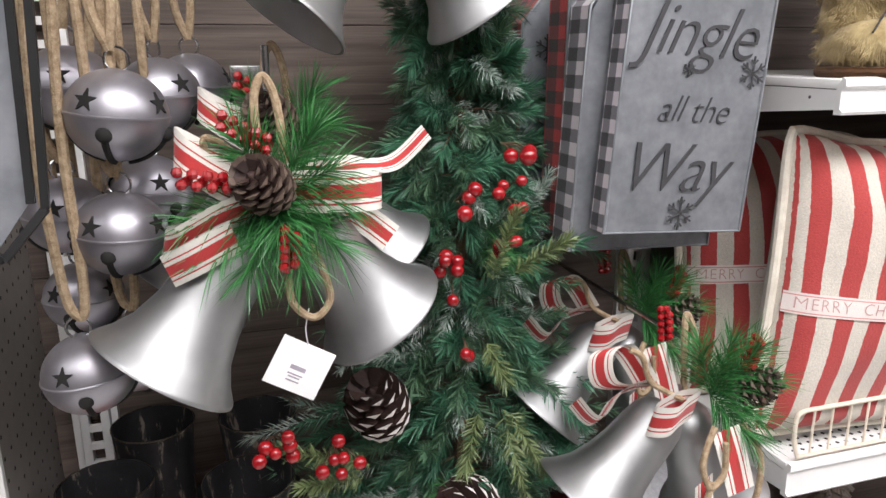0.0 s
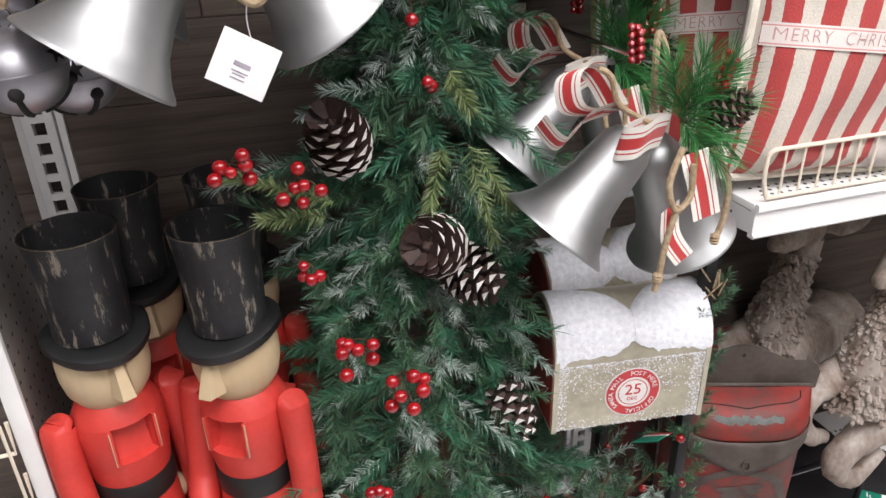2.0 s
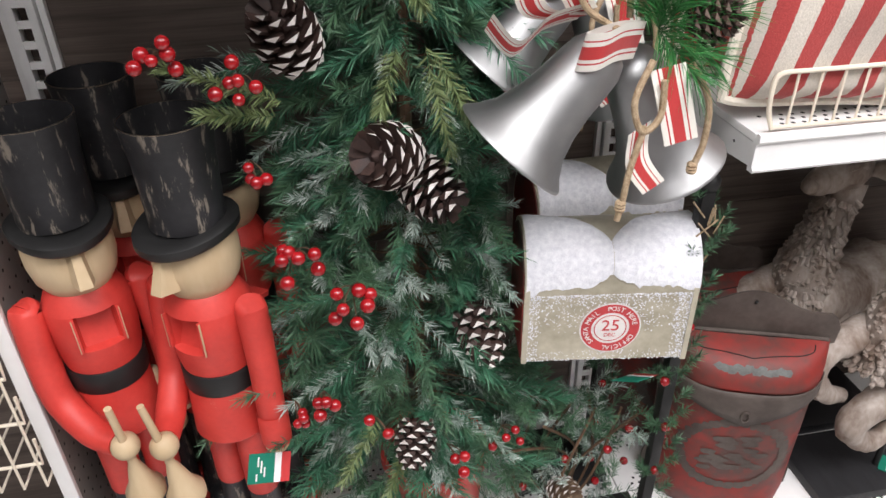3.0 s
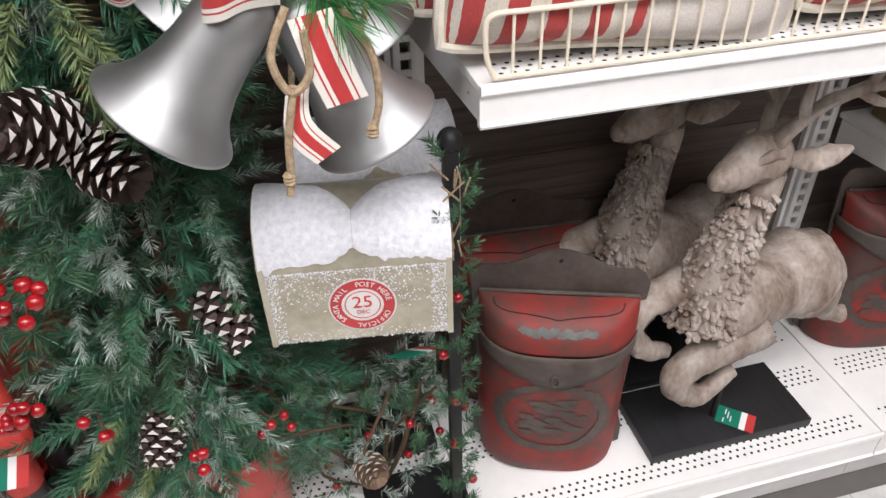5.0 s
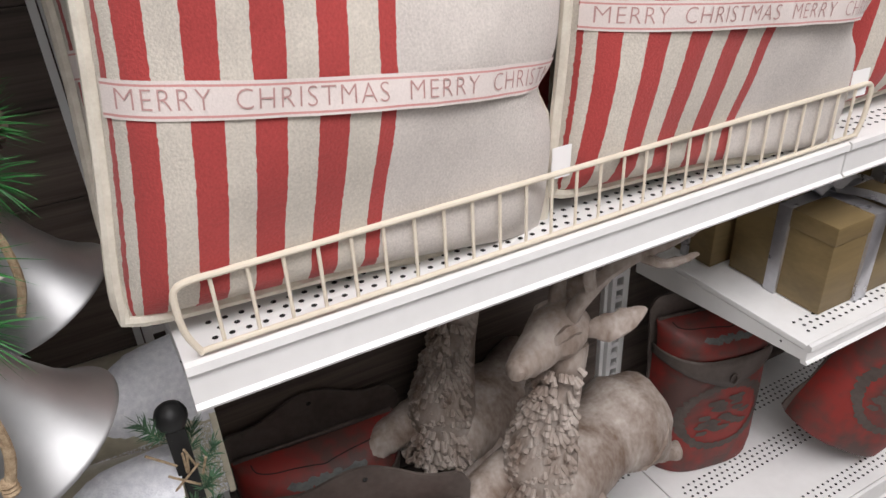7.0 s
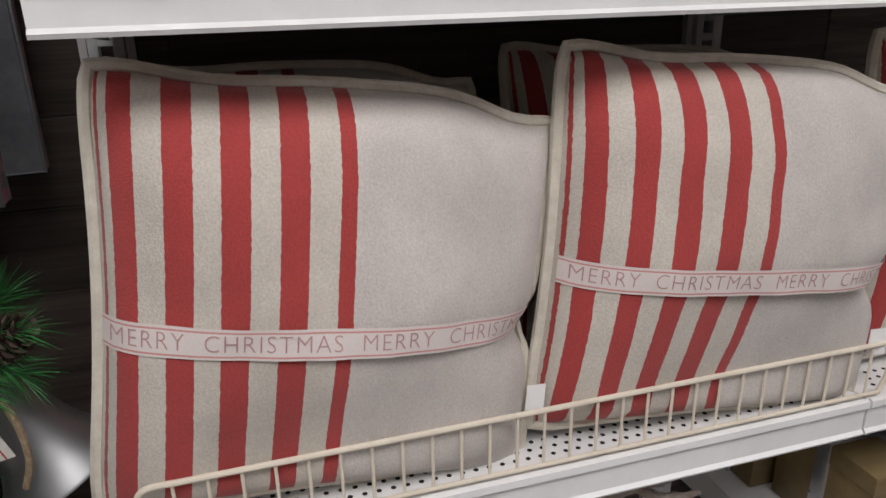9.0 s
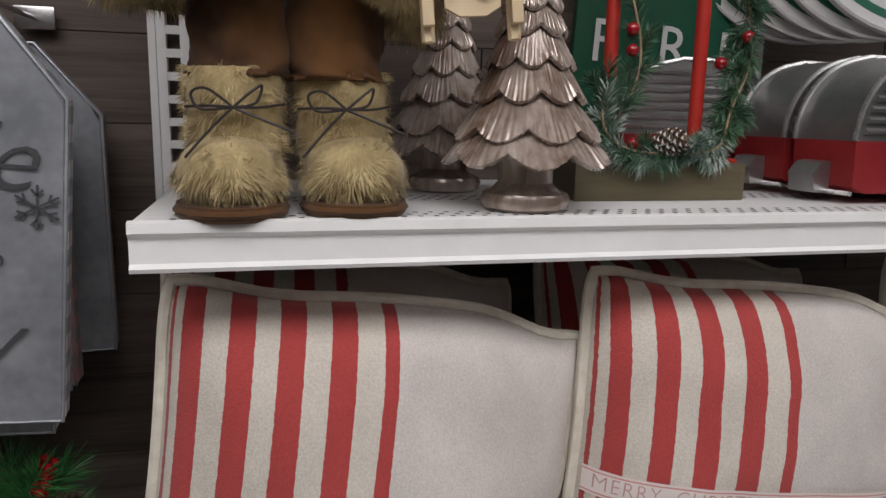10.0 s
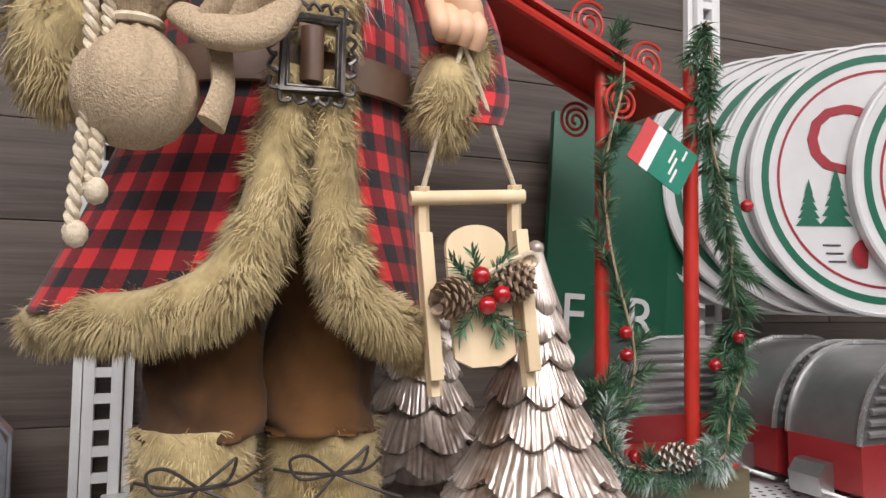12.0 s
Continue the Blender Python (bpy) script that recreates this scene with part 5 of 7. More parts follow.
# broad yellow-green sprigs
for a, b in (((0.290, 0.800, 1.248), (0.264, 0.775, 1.185)), ((0.324, 0.800, 1.248), (0.346, 0.765, 1.125)), ((0.336, 0.800, 1.240), (0.374, 0.775, 1.165)), ((0.305, 0.800, 1.430), (0.326, 0.770, 1.520)), ((0.335, 0.800, 1.435), (0.396, 0.775, 1.478)), ((0.300, 0.800, 1.345), (0.318, 0.775, 1.300)), ((0.150, 0.820, 1.188), (0.030, 0.785, 1.250)), ((0.140, 0.820, 1.170), (0.060, 0.790, 1.190)), ((0.230, 0.790, 0.665), (0.165, 0.750, 0.580)), ((0.280, 0.780, 0.620), (0.235, 0.740, 0.550))):
    V, Fc = needles([(a, b)], 230, 0.021, 0.0017, 0.9, rng)
    tagged(raw("pine_sprig", V, Fc, LIME, tree, "yellow-green flat sprig"), kind="stuff")
for c, ax, L, R in (((0.165, 0.835, 1.262), (-0.3, -0.5, 0.8), 0.090, 0.040), ((0.272, 0.790, 1.118), (-0.5, -0.6, 0.3), 0.080, 0.042), ((0.325, 0.800, 1.062), (0.5, -0.6, -0.3), 0.078, 0.040), ((0.398, 0.820, 0.800), (0.3, -0.4, -0.9), 0.095, 0.036), ((0.285, 0.760, 0.640), (-0.2, -0.6, -0.6), 0.070, 0.032)):
    bm = bmesh.new()
    pinecone(bm, c, ax, L, R)
    part("pinecone", bm, [CONE, CONETIP], tree, "brown pinecone with white tips")


def sprig(c, n, spread, r, seed):
    g = random.Random(seed)
    c = Vector(c)
    root = c + Vector((0.0, 0.05, -0.01))
    st, spots = bmesh.new(), []
    for k in range(n):
        p = c + Vector((g.uniform(-1, 1) * spread, g.uniform(-0.4, 0.6) * spread, g.uniform(-1, 1) * spread))
        spots.append((p, r * g.uniform(0.85, 1.1)))
        tube(st, spline([root, root.lerp(p, 0.6) + Vector((0, 0, 0.006)), p], 4), 0.001, 5)
    b = part("berry_sprig", st, BARK, tree, "twiggy stem")
    for p, size in spots:
        part("berry", ball(bmesh.new(), p, size, 12), BERRY, b)


for k, (c, n, s, r) in enumerate((((0.335, 0.800, 1.600), 3, 0.022, 0.0105), ((0.275, 0.80, 1.53), 3, 0.022, 0.0095), ((0.335, 0.80, 1.53), 5, 0.024, 0.0085), ((0.335, 0.80, 1.475), 4, 0.02, 0.008), ((0.272, 0.81, 1.43), 6, 0.030, 0.0095), ((0.289, 0.81, 1.34), 3, 0.018, 0.009), ((0.03, 0.74, 1.275), 6, 0.020, 0.0082), ((0.105, 0.77, 1.235), 6, 0.024, 0.0082), ((0.145, 0.735, 1.01), 7, 0.026, 0.010), ((0.21, 0.715, 0.955), 7, 0.030, 0.0095), ((0.10, 0.80, 1.11), 4, 0.02, 0.008), ((0.155, 0.715, 0.775), 4, 0.015, 0.0095), ((0.11, 0.735, 0.745), 4, 0.014, 0.0085), ((0.33, 0.68, 0.665), 3, 0.02, 0.0085), ((0.22, 0.70, 0.73), 3, 0.022, 0.0085), ((0.44, 0.76, 0.60), 4, 0.03, 0.008))):
    sprig(c, n, s, r, 40 + k)


# ---- nutcracker soldiers ----
def nutcracker(loc, yaw, label):
    m = Matrix.Translation(loc) @ pose(0, 0, 0, 0, 0, yaw)
    M = [NRED, NBLACK, NWOOD, BLACKIRON]
    bm = bmesh.new()
    lathe(bm, [(0.088, 0), (0.09, 0.004), (0.09, 0.03), (0.085, 0.036), (0.001, 0.036)], 32, m, True, 0)
    for s in (-1, 1):
        lathe(bm, [(0.030, 0.036), (0.033, 0.05), (0.028, 0.09), (0.026, 0.265), (0.028, 0.27), (0.001, 0.271)], 18, m @ pose(s * 0.032, 0, 0), True, 1)
        ball(bm, m @ Vector((s * 0.034, -0.03, 0.052)), 0.03, 12, (0.9, 1.5, 0.6), 1)
        lathe(bm, [(0.027, 0.268), (0.0285, 0.275), (0.030, 0.43), (0.001, 0.431)], 18, m @ pose(s * 0.032, 0, 0), True, 0)
    lathe(bm, [(0.058, 0.415), (0.062, 0.42), (0.060, 0.47), (0.057, 0.515), (0.001, 0.516)], 32, m, True, 0)
    lathe(bm, [(0.0585, 0.513), (0.060, 0.516), (0.060, 0.553), (0.0585, 0.556), (0.001, 0.557)], 32, m, True, 3)
    chest = lathe(bm, [(0.056, 0.55), (0.060, 0.58), (0.0625, 0.612), (0.063, 0.614), (0.063, 0.645), (0.063, 0.684), (0.0615, 0.687), (0.052, 0.712), (0.046, 0.72), (0.001, 0.721)], 64, m, True, 0)
    # the jaw: a square notch sunk into the coat front, with rubbed lips and a sloping sill
    for row, depth in ((chest[3], 0.046), (chest[4], 0.036), (chest[5], 0.036)):
        for k in range(44, 53):
            q = m.inverted() @ row[k].co
            side = q.x / 0.063
            row[k].co = m @ Vector((side * 0.063, -depth, q.z))
    for s in (-1, 1):
        box(bm, (s * 0.0265, -0.0570, 0.649), (0.0035, 0.010, 0.072), m @ pose(0, 0, 0, 0, 0, s * 4), 0.0008, 0)
        box(bm, (s * 0.0288, -0.0605, 0.649), (0.0012, 0.0030, 0.070), m @ pose(0, 0, 0, 0, 0, s * 4), 0.0003, 2)
    box(bm, (0, -0.050, 0.622), (0.046, 0.022, 0.012), m @ pose(0, 0, 0, -14), 0.003, 0)
    # head and nose
    lathe(bm, [(0.034, 0.708), (0.046, 0.718), (0.057, 0.738), (0.062, 0.765), (0.062, 0.79), (0.057, 0.822), (0.001, 0.826)], 32, m, True, 2)
    nv = [m @ Vector(q) for q in ((-0.012, -0.056, 0.812), (0.012, -0.056, 0.812), (0.015, -0.058, 0.745), (-0.015, -0.058, 0.745), (-0.009, -0.088, 0.752), (0.009, -0.088, 0.752), (0.005, -0.066, 0.812), (-0.005, -0.066, 0.812))]
    nvv = [bm.verts.new(q) for q in nv]
    for ids in ((0, 1, 6, 7), (7, 6, 5, 4), (4, 5, 2, 3), (0, 7, 4, 3), (1, 2, 5, 6)):
        bm.faces.new([nvv[i] for i in ids]).material_index = 2
    # tall hat with a shaped brim
    rows = []
    for r, z in ((0.058, 0.816), (0.067, 0.819), (0.070, 0.824), (0.070, 0.835), (0.066, 0.838), (0.050, 0.838)):
        rows.append([m @ Vector((r * math.cos(a), r * math.sin(a) * (1 + 0.20 * max(0.0, -math.sin(a)) ** 0.5), z - 0.012 * max(0.0, -math.sin(a)))) for a in [2 * math.pi * k / 32 for k in range(32)]])
    rings(bm, rows, True, True, 3)
    lathe(bm, [(0.0525, 0.832), (0.0520, 0.85), (0.0545, 0.93), (0.0600, 0.985), (0.0607, 0.987), (0.0580, 0.987), (0.052, 0.93), (0.049, 0.87), (0.001, 0.866)], 36, m, True, 1)
    tube(bm, [m @ Vector((0.0593 * math.cos(a), 0.0593 * math.sin(a), 0.9865)) for a in np.linspace(0, 2 * math.pi, 37)[:-1]], 0.0013, 5, True, 2)
    # straight arm
    tube(bm, spline([m @ Vector(q) for q in ((0.080, 0.0, 0.690), (0.082, -0.002, 0.68), (0.087, -0.005, 0.56), (0.090, -0.010, 0.425))], 6), [0.021, 0.024, 0.0225, 0.022], 18, False, 0)
    lathe(bm, [(0.0245, 0.415), (0.0245, 0.47), (0.0235, 0.472), (0.0235, 0.41)], 18, m @ pose(0.090, -0.009, 0), False, 0)
    ball(bm, m @ Vector((0.091, -0.011, 0.408)), 0.021, 14, (1, 1, 0.9), 2)
    # bent arm with a wooden horn
    tube(bm, spline([m @ Vector(q) for q in ((-0.080, 0.0, 0.690), (-0.082, -0.002, 0.68), (-0.084, -0.01, 0.58), (-0.080, -0.025, 0.51), (-0.055, -0.075, 0.47), (-0.030, -0.115, 0.465))], 7), [0.021, 0.024, 0.024, 0.024, 0.023, 0.019], 18, False, 0)
    ball(bm, m @ Vector((-0.022, -0.128, 0.466)), 0.022, 14, (1, 1, 1), 2)
    hm = m @ pose(-0.022, -0.132, 0.466, 6, -4, 0)
    lathe(bm, [(0.0055, 0.095), (0.0062, 0.03), (0.007, -0.02), (0.0075, -0.035), (0.012, -0.05), (0.020, -0.085), (0.031, -0.105), (0.030, -0.118), (0.012, -0.124), (0.001, -0.124)], 20, hm, True, 2)
    for v in bm.verts:
        v.co.z = loc[2] + float(np.interp(v.co.z - loc[2], [0, 0.535, 0.716, 0.828, 0.987], [0, 0.545, 0.698, 0.803, 0.956]))
    ob = part("nutcracker", bm, M, None, "", True, 40)
    return tagged(ob, label, "nutcracker", "nutcracker soldiers")


nutcracker((-0.002, 0.886, DECK), -34, "red painted wooden nutcracker with black top hat and horn")
nutcracker((-0.182, 0.930, DECK), 24, "red painted wooden nutcracker with black top hat beside panel")
nutcracker((0.020, 1.070, DECK), -10, "red painted wooden nutcracker standing behind another")
nutcracker((-0.135, 1.085, DECK), 10, "red painted wooden nutcracker standing behind another")
hang_tag("card_tag", (0.055, 0.775, 0.612), 0, 0.070, 0.046, 20, -30, 25, "green and red card tag hanging from a wooden horn")


# ---- snow-topped letter boxes on garlanded posts ----
def letter_box(x0, x1, y, z0, h, d, lettered, label):
    ob = thing("letter_box", ((x0 + x1) / 2, y, z0), label, "mailbox", "snowy tin letter boxes")

    def outline(n=16, off=0.0):
        flat = h * 0.60
        p = [(y + d + off, z0 - off), (y - off, z0 - off), (y - off, z0 + flat)]
        p += [(y + d / 2 - (d / 2 + off) * math.cos(a), z0 + flat + (h - flat + off) * math.sin(a)) for a in np.linspace(0, math.pi, n)[1:-1]]
        return p + [(y + d + off, z0 + flat)]
    bm = bmesh.new()
    rings(bm, [[(x, yy, zz) for yy, zz in outline()] for x in (x0, x1)])
    bmesh.ops.recalc_face_normals(bm, faces=bm.faces)
    part("shell", bm, GALV, ob, "mottled gold-grey tin shell", True, 30)
    for xe in (x0, x1):
        bm = bmesh.new()
        rings(bm, [[(xe + s, yy, zz) for yy, zz in outline(16, 0.003)] for s in (-0.004, 0.004)])
        bmesh.ops.recalc_face_normals(bm, faces=bm.faces)
        part("end_rim", bm, GALV, ob, "", True, 30)
    bm = bmesh.new()
    rings(bm, [[(x0 - s, yy, zz) for yy, zz in outline(16, -0.004)] for s in (0.001, 0.0055)])
    bmesh.ops.recalc_face_normals(bm, faces=bm.faces)
    part("end_door", bm, RUSTRED, ob, "dark red end door", True, 30)
    # snow caps with ragged lower edges
    g = random.Random(2)
    for a0, a1 in ((x0 - 0.002, x0 + (x1 - x0) * 0.499), (x0 + (x1 - x0) * 0.501, x1 + 0.004)):
        bm = bmesh.new()
        nx, na = 26, 12
        rows = []
        for i in range(nx + 1):
            u = i / nx
            xx = a0 + (a1 - a0) * u
            inner = (1 - u) if a0 < x0 else u
            start = 0.10 + 0.25 * max(0.0, (0.30 - inner) / 0.30) + 0.07 * g.random() - 0.16 * max(0.0, (inner - 0.75) / 0.25)
            row = []
            for j in range(na + 1):
                a = 0.0 + (math.pi * 0.78 - 0.0) * j / na
                aa = start + (math.pi * (0.45 + 0.25 * inner) * (0.72 + 0.28 * min(1.0, inner / 0.36) ** 0.7) - start) * j / na
                th = 0.0075 * math.sin(math.pi * min(1, max(0.02, j / na))) ** 0.5 + 0.0015 * noise.noise(Vector((xx * 60, aa * 8, 0)))
                flat = h * 0.60
                yy = y + d / 2 - (d / 2 + th) * math.cos(aa) if aa > 0 else y - th
                zz = z0 + flat + (h - flat + th) * math.sin(aa) if aa > 0 else z0 + flat + aa * h * 0.35
                row.append((xx, yy, zz))
            rows.append(row)
        rings(bm, rows, False, False)
        bmesh.ops.recalc_face_normals(bm, faces=bm.faces)
        part("snow_cap", bm, SNOW, ob, "glittering white snow crust", True, 80)
    # glitter flakes along the edges
    bm = bmesh.new()
    for k in range(2300):
        e = g.random() ** 0.55
        if e < 0.3:
            p = (x0 + (x1 - x0) * g.random(), y - 0.0012, z0 + 0.018 * g.random() ** 2)
        elif e < 0.5:
            p = (x0 + 0.02 * g.random() ** 2, y - 0.0012, z0 + h * 0.6 * g.random())
        elif e < 0.7:
            p = (x1 - 0.025 * g.random() ** 2, y - 0.0012, z0 + h * 0.6 * g.random())
        else:
            p = (x0 + (x1 - x0) * g.random(), y - 0.0012, z0 + h * (0.6 - 0.34 * g.random() ** 2.2))
        ball(bm, p, 0.0012 * g.uniform(0.35, 1.2), 4, (1, 0.6, 1))
    tagged(part("glitter_grain", bm, SNOW, ob), kind="stuff")
    if lettered:
        cx, cz = (x0 + x1) / 2 + 0.004, z0 + h * 0.30
        R = 0.047
        face = lambda a, r, off: (cx + r * math.cos(a), y - off, cz + r * math.sin(a))
        st = None
        for nm, r0, r1, off, mt in (("sticker_disc", 0, R, 0.0014, STICKWHITE), ("sticker_ring", R * 0.62, R * 0.95, 0.0022, STICKRED), ("sticker_inner_ring", R * 0.50, R * 0.53, 0.0022, STICKRED)):
            bm = bmesh.new()
            rings(bm, [[face(a, max(r, 0.0002), off) for a in [2 * math.pi * k / 48 for k in range(48)]] for r in (r0, r1)], True, False)
            bmesh.ops.recalc_face_normals(bm, faces=bm.faces)
            q = part(nm, bm, mt, ob if st is None else st, "" if st else "round red and white sticker", False)
            st = st or q
        text_on("lettering", "25", R * 0.62, Matrix.Translation((cx, y - 0.0026, cz + R * 0.10)) @ pose(0, 0, 0, 90), STICKRED, st, 0, 0.0002)
        text_on("lettering", "DEC", R * 0.20, Matrix.Translation((cx, y - 0.0026, cz - R * 0.27)) @ pose(0, 0, 0, 90), STICKRED, st, 0, 0.0002)
        for word, mid, up in (("SANTA MAIL", 175, 1), ("POST HERE", 55, 1), ("OFFICIAL", 295, 1)):
            step = 10.5
            for k, ch in enumerate(word):
                ang = mid - (k - (len(word) - 1) / 2) * step
                if ch != " ":
                    a = radians(ang)
                    text_on("lettering", ch, R * 0.24, Matrix.Translation(face(a, R * 0.785, 0.0027)) @ pose(0, 0, 0, 0, 90 - ang, 0) @ pose(0, 0, 0, 90), STICKWHITE, st, 0, 0.0002)
    return ob


post_a = letter_box(0.462, 0.712, 0.768, 0.748, 0.208, 0.145, True, "snow-topped gold tin letter box with round red sticker")
post_a.matrix_basis = post_a.matrix_basis @ pose(0, 0, 0, 0, 0, -9)
letter_box(0.530, 0.775, 0.940, 0.762, 0.208, 0.145, False, "snow-topped gold tin letter box behind another")


def garland_post(x, y, top, label):
    ob = thing("garland_post", (x, y, DECK), label, "post", "garlanded posts")
    bm = bmesh.new()
    box(bm, (x, y, (DECK + top) / 2), (0.020, 0.020, top - DECK), None, 0.002)
    part("post", bm, BLACKIRON, ob)
    bm = bmesh.new()
    ball(bm, (x, y, top + 0.012), 0.017, 14)
    part("finial", bm, BLACKIRON, ob)
    bm = bmesh.new()
    box(bm, (x - 0.07, y + 0.03, DECK + 0.012), (0.20, 0.16, 0.024), None, 0.003)
    part("foot", bm, BLACKIRON, ob)
    r2 = np.random.default_rng(int(x * 1000))
    brs = []
    for k in range(46):
        z = DECK + 0.05 + (top - DECK - 0.06) * k / 45
        a = k * 0.9
        p = np.array([x + 0.014 * math.cos(a), y - 0.012 + 0.014 * math.sin(a), z])
        brs.append((p, p + np.array([0.016 * math.cos(a), 0.016 * math.sin(a) - 0.006, 0.03])))
    V, Fc = needles(brs, 70, 0.020, 0.0014, 0.8, r2)
    tagged(raw("garland_needles", V, Fc, NEEDLE, ob, "dark green garland"), kind="stuff")
    for k in range(14):
        z = top - 0.02 - 0.10 * (k % 2) - r2.random() * 0.06
        bm = bmesh.new()
        tube(bm, [(x + r2.normal() * 0.008, y - 0.02, z), (x + r2.normal() * 0.012, y - 0.024, z + 0.03)], 0.0014, 5)
        part("twig", bm, JUTE, ob)
    for k in range(6):
        bm = bmesh.new()
        ball(bm, (x + r2.normal() * 0.012, y - 0.028, top - 0.12 - 0.11 * k), 0.0085, 12)
        part("berry", bm, BERRY, ob)


garland_post(0.728, 0.800, 1.015, "black iron post wound with pine garland and berries")
garland_post(0.700, 1.010, 0.93, "black iron post wound with pine garland near backing")
# low tangle of greenery at the foot of the posts
low = thing("low_garland", (0.60, 0.88, DECK), "tangled pine garland with berries on the deck", "garland")
r3 = np.random.default_rng(21)
brs, brf = [], []
for k in range(90):
    c = np.array([0.60 + 0.08 * r3.normal(), 0.90 + 0.05 * r3.normal(), DECK + 0.02 + 0.34 * r3.random()])
    (brs if k % 3 else brf).append((c, c + r3.normal(size=3) * np.array([0.05, 0.04, 0.04])))
V, Fc = needles(brs, 60, 0.024, 0.0014, 0.8, r3)
tagged(raw("green_needles", V, Fc, NEEDLE, low), kind="stuff")
V, Fc = needles(brf, 60, 0.022, 0.0014, 0.8, r3)
tagged(raw("frosted_needles", V, Fc, FROST, low), kind="stuff")
for k in range(9):
    bm = bmesh.new()
    tube(bm, spline([(0.60, 0.90, DECK + 0.004), (0.60 + r3.normal() * 0.05, 0.89 + r3.normal() * 0.04, DECK + 0.16), (0.60 + r3.normal() * 0.10, 0.88 + r3.normal() * 0.05, DECK + 0.33)], 6), 0.003, 6)
    part("twig", bm, BARK, low)
for k in range(8):
    bm = bmesh.new()
    ball(bm, (0.60 + 0.09 * r3.normal(), 0.85 + 0.03 * r3.normal(), DECK + 0.05 + 0.26 * r3.random()), 0.0085, 12)
    part("berry", bm, BERRY, low)
bm = bmesh.new()
pinecone(bm, (0.575, 0.83, 0.36), (0.2, -0.8, 0.3), 0.06, 0.03)
part("pinecone", bm, [CONETAN, CONETIP], low)
hang_tag("card_tag", (0.660, 0.790, 0.675), 0, 0.070, 0.046, 30, 62, 20, "green and red card tag hanging below the letter box")


# ---- punched end panel with wire rack beside the nutcrackers ----
ep = thing("end_panel", (-0.268, 1.0, DECK), "white punched steel end panel with upright front edge", "panel")
PX = -0.290
# Sheet coloured as if shaded; the edge rail keeps the plain white.
bm = bmesh.new()
box(bm, (PX, 1.030, (DECK + 2.3) / 2), (0.006, 0.276, 2.3 - DECK), None, 0.001)
part("sheet", bm, PANELSHADED, ep, "white punched sheet with shade put into its grey-beige colour")
bm = bmesh.new()
box(bm, (PX - 0.004, 0.889, (DECK + 2.3) / 2), (0.024, 0.012, 2.3 - DECK), None, 0.003)
part("edge_rail", bm, WHITE, ep)
# Black discs on the sheet, painted shade for its punched holes.
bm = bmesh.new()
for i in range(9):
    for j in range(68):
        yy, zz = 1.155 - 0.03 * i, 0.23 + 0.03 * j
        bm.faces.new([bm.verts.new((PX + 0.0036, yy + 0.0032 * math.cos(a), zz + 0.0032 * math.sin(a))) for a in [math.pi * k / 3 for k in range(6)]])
tagged(part("hole_shade_discs", bm, HOLESHADE, ep, "", False), kind="stuff")
rack = thing("wire_rack", (-0.36, 0.87, 0.62), "cream wire rack beyond the end panel", "rack")
for k, zz in enumerate((0.60, 0.69, 0.78, 0.87)):
    bm = bmesh.new()
    tube(bm, [(-0.305, 0.872, zz + 0.05), (-0.305, 0.868, zz), (-0.60, 0.868, zz), (-0.60, 0.872, zz + 0.05)], 0.003, 6)
    part("rail", bm, CREAM, rack)
for k in range(8):
    xx = -0.312 - 0.035 * k
    bm = bmesh.new()
    tube(bm, [(xx, 0.866, 0.92), (xx, 0.866, 0.55), (xx, 1.12, 0.55)], 0.0024, 6)
    part("wire", bm, CREAM, rack)


# ---- upper shelf: standing figure, glass trees, lantern, round signs, campers ----
def fur(bm, samples, length, width, mi, g, droop=0.5):
    for p, n in samples:
        p, n = Vector(p), Vector(n).normalized()
        cl = noise.noise_vector(p * 42) * 0.9
        j = Vector((g.gauss(0, 0.2), g.gauss(0, 0.2), g.gauss(0, 0.2) - droop)) + cl
        d = (n * 0.55 + j).normalized()
        if d.dot(n) < 0.1:
            d = (d - n * (d.dot(n) - 0.1)).normalized()
        s = d.cross(n)
        s = (s if s.length > 1e-4 else d.orthogonal()).normalized() * width
        ln = length * g.uniform(0.6, 1.2)
        a = p - n * 0.002
        v = [bm.verts.new(a - s), bm.verts.new(a + s), bm.verts.new(a + d * ln * 0.55 + s * 0.8), bm.verts.new(a + d * ln * 0.55 - s * 0.8), bm.verts.new(a + d * ln - Vector((0, 0, ln * 0.15)))]
        bm.faces.new((v[0], v[1], v[2], v[3])).material_index = mi
        bm.faces.new((v[3], v[2], v[4])).material_index = mi


def tube_samples(pts, r, count, g, flat=1.0):
    pts = [Vector(p) for p in pts]
    out = []
    for _ in range(count):
        i = g.randrange(len(pts) - 1)
        p = pts[i].lerp(pts[i + 1], g.random())
        d = (pts[i + 1] - pts[i]).normalized()
        u = d.orthogonal().normalized()
        w = d.cross(u)
        a = g.uniform(0, 2 * math.pi)
        n = u * math.cos(a) + w * math.sin(a)
        rr = float(np.interp(i / max(1, len(pts) - 2), np.linspace(0, 1, len(r)), r)) if isinstance(r, (list, tuple)) else r
        out.append((p + n * rr, n))
    return out


def ball_samples(c, r, s, count, g):
    out = []
    for _ in range(count):
        n = Vector((g.gauss(0, 1), g.gauss(0, 1), g.gauss(0, 1))).normalized()
        out.append((Vector(c) + Vector((n.x * r * s[0], n.y * r * s[1], n.z * r * s[2])), Vector((n.x / s[0], n.y / s[1], n.z / s[2]))))
    return out


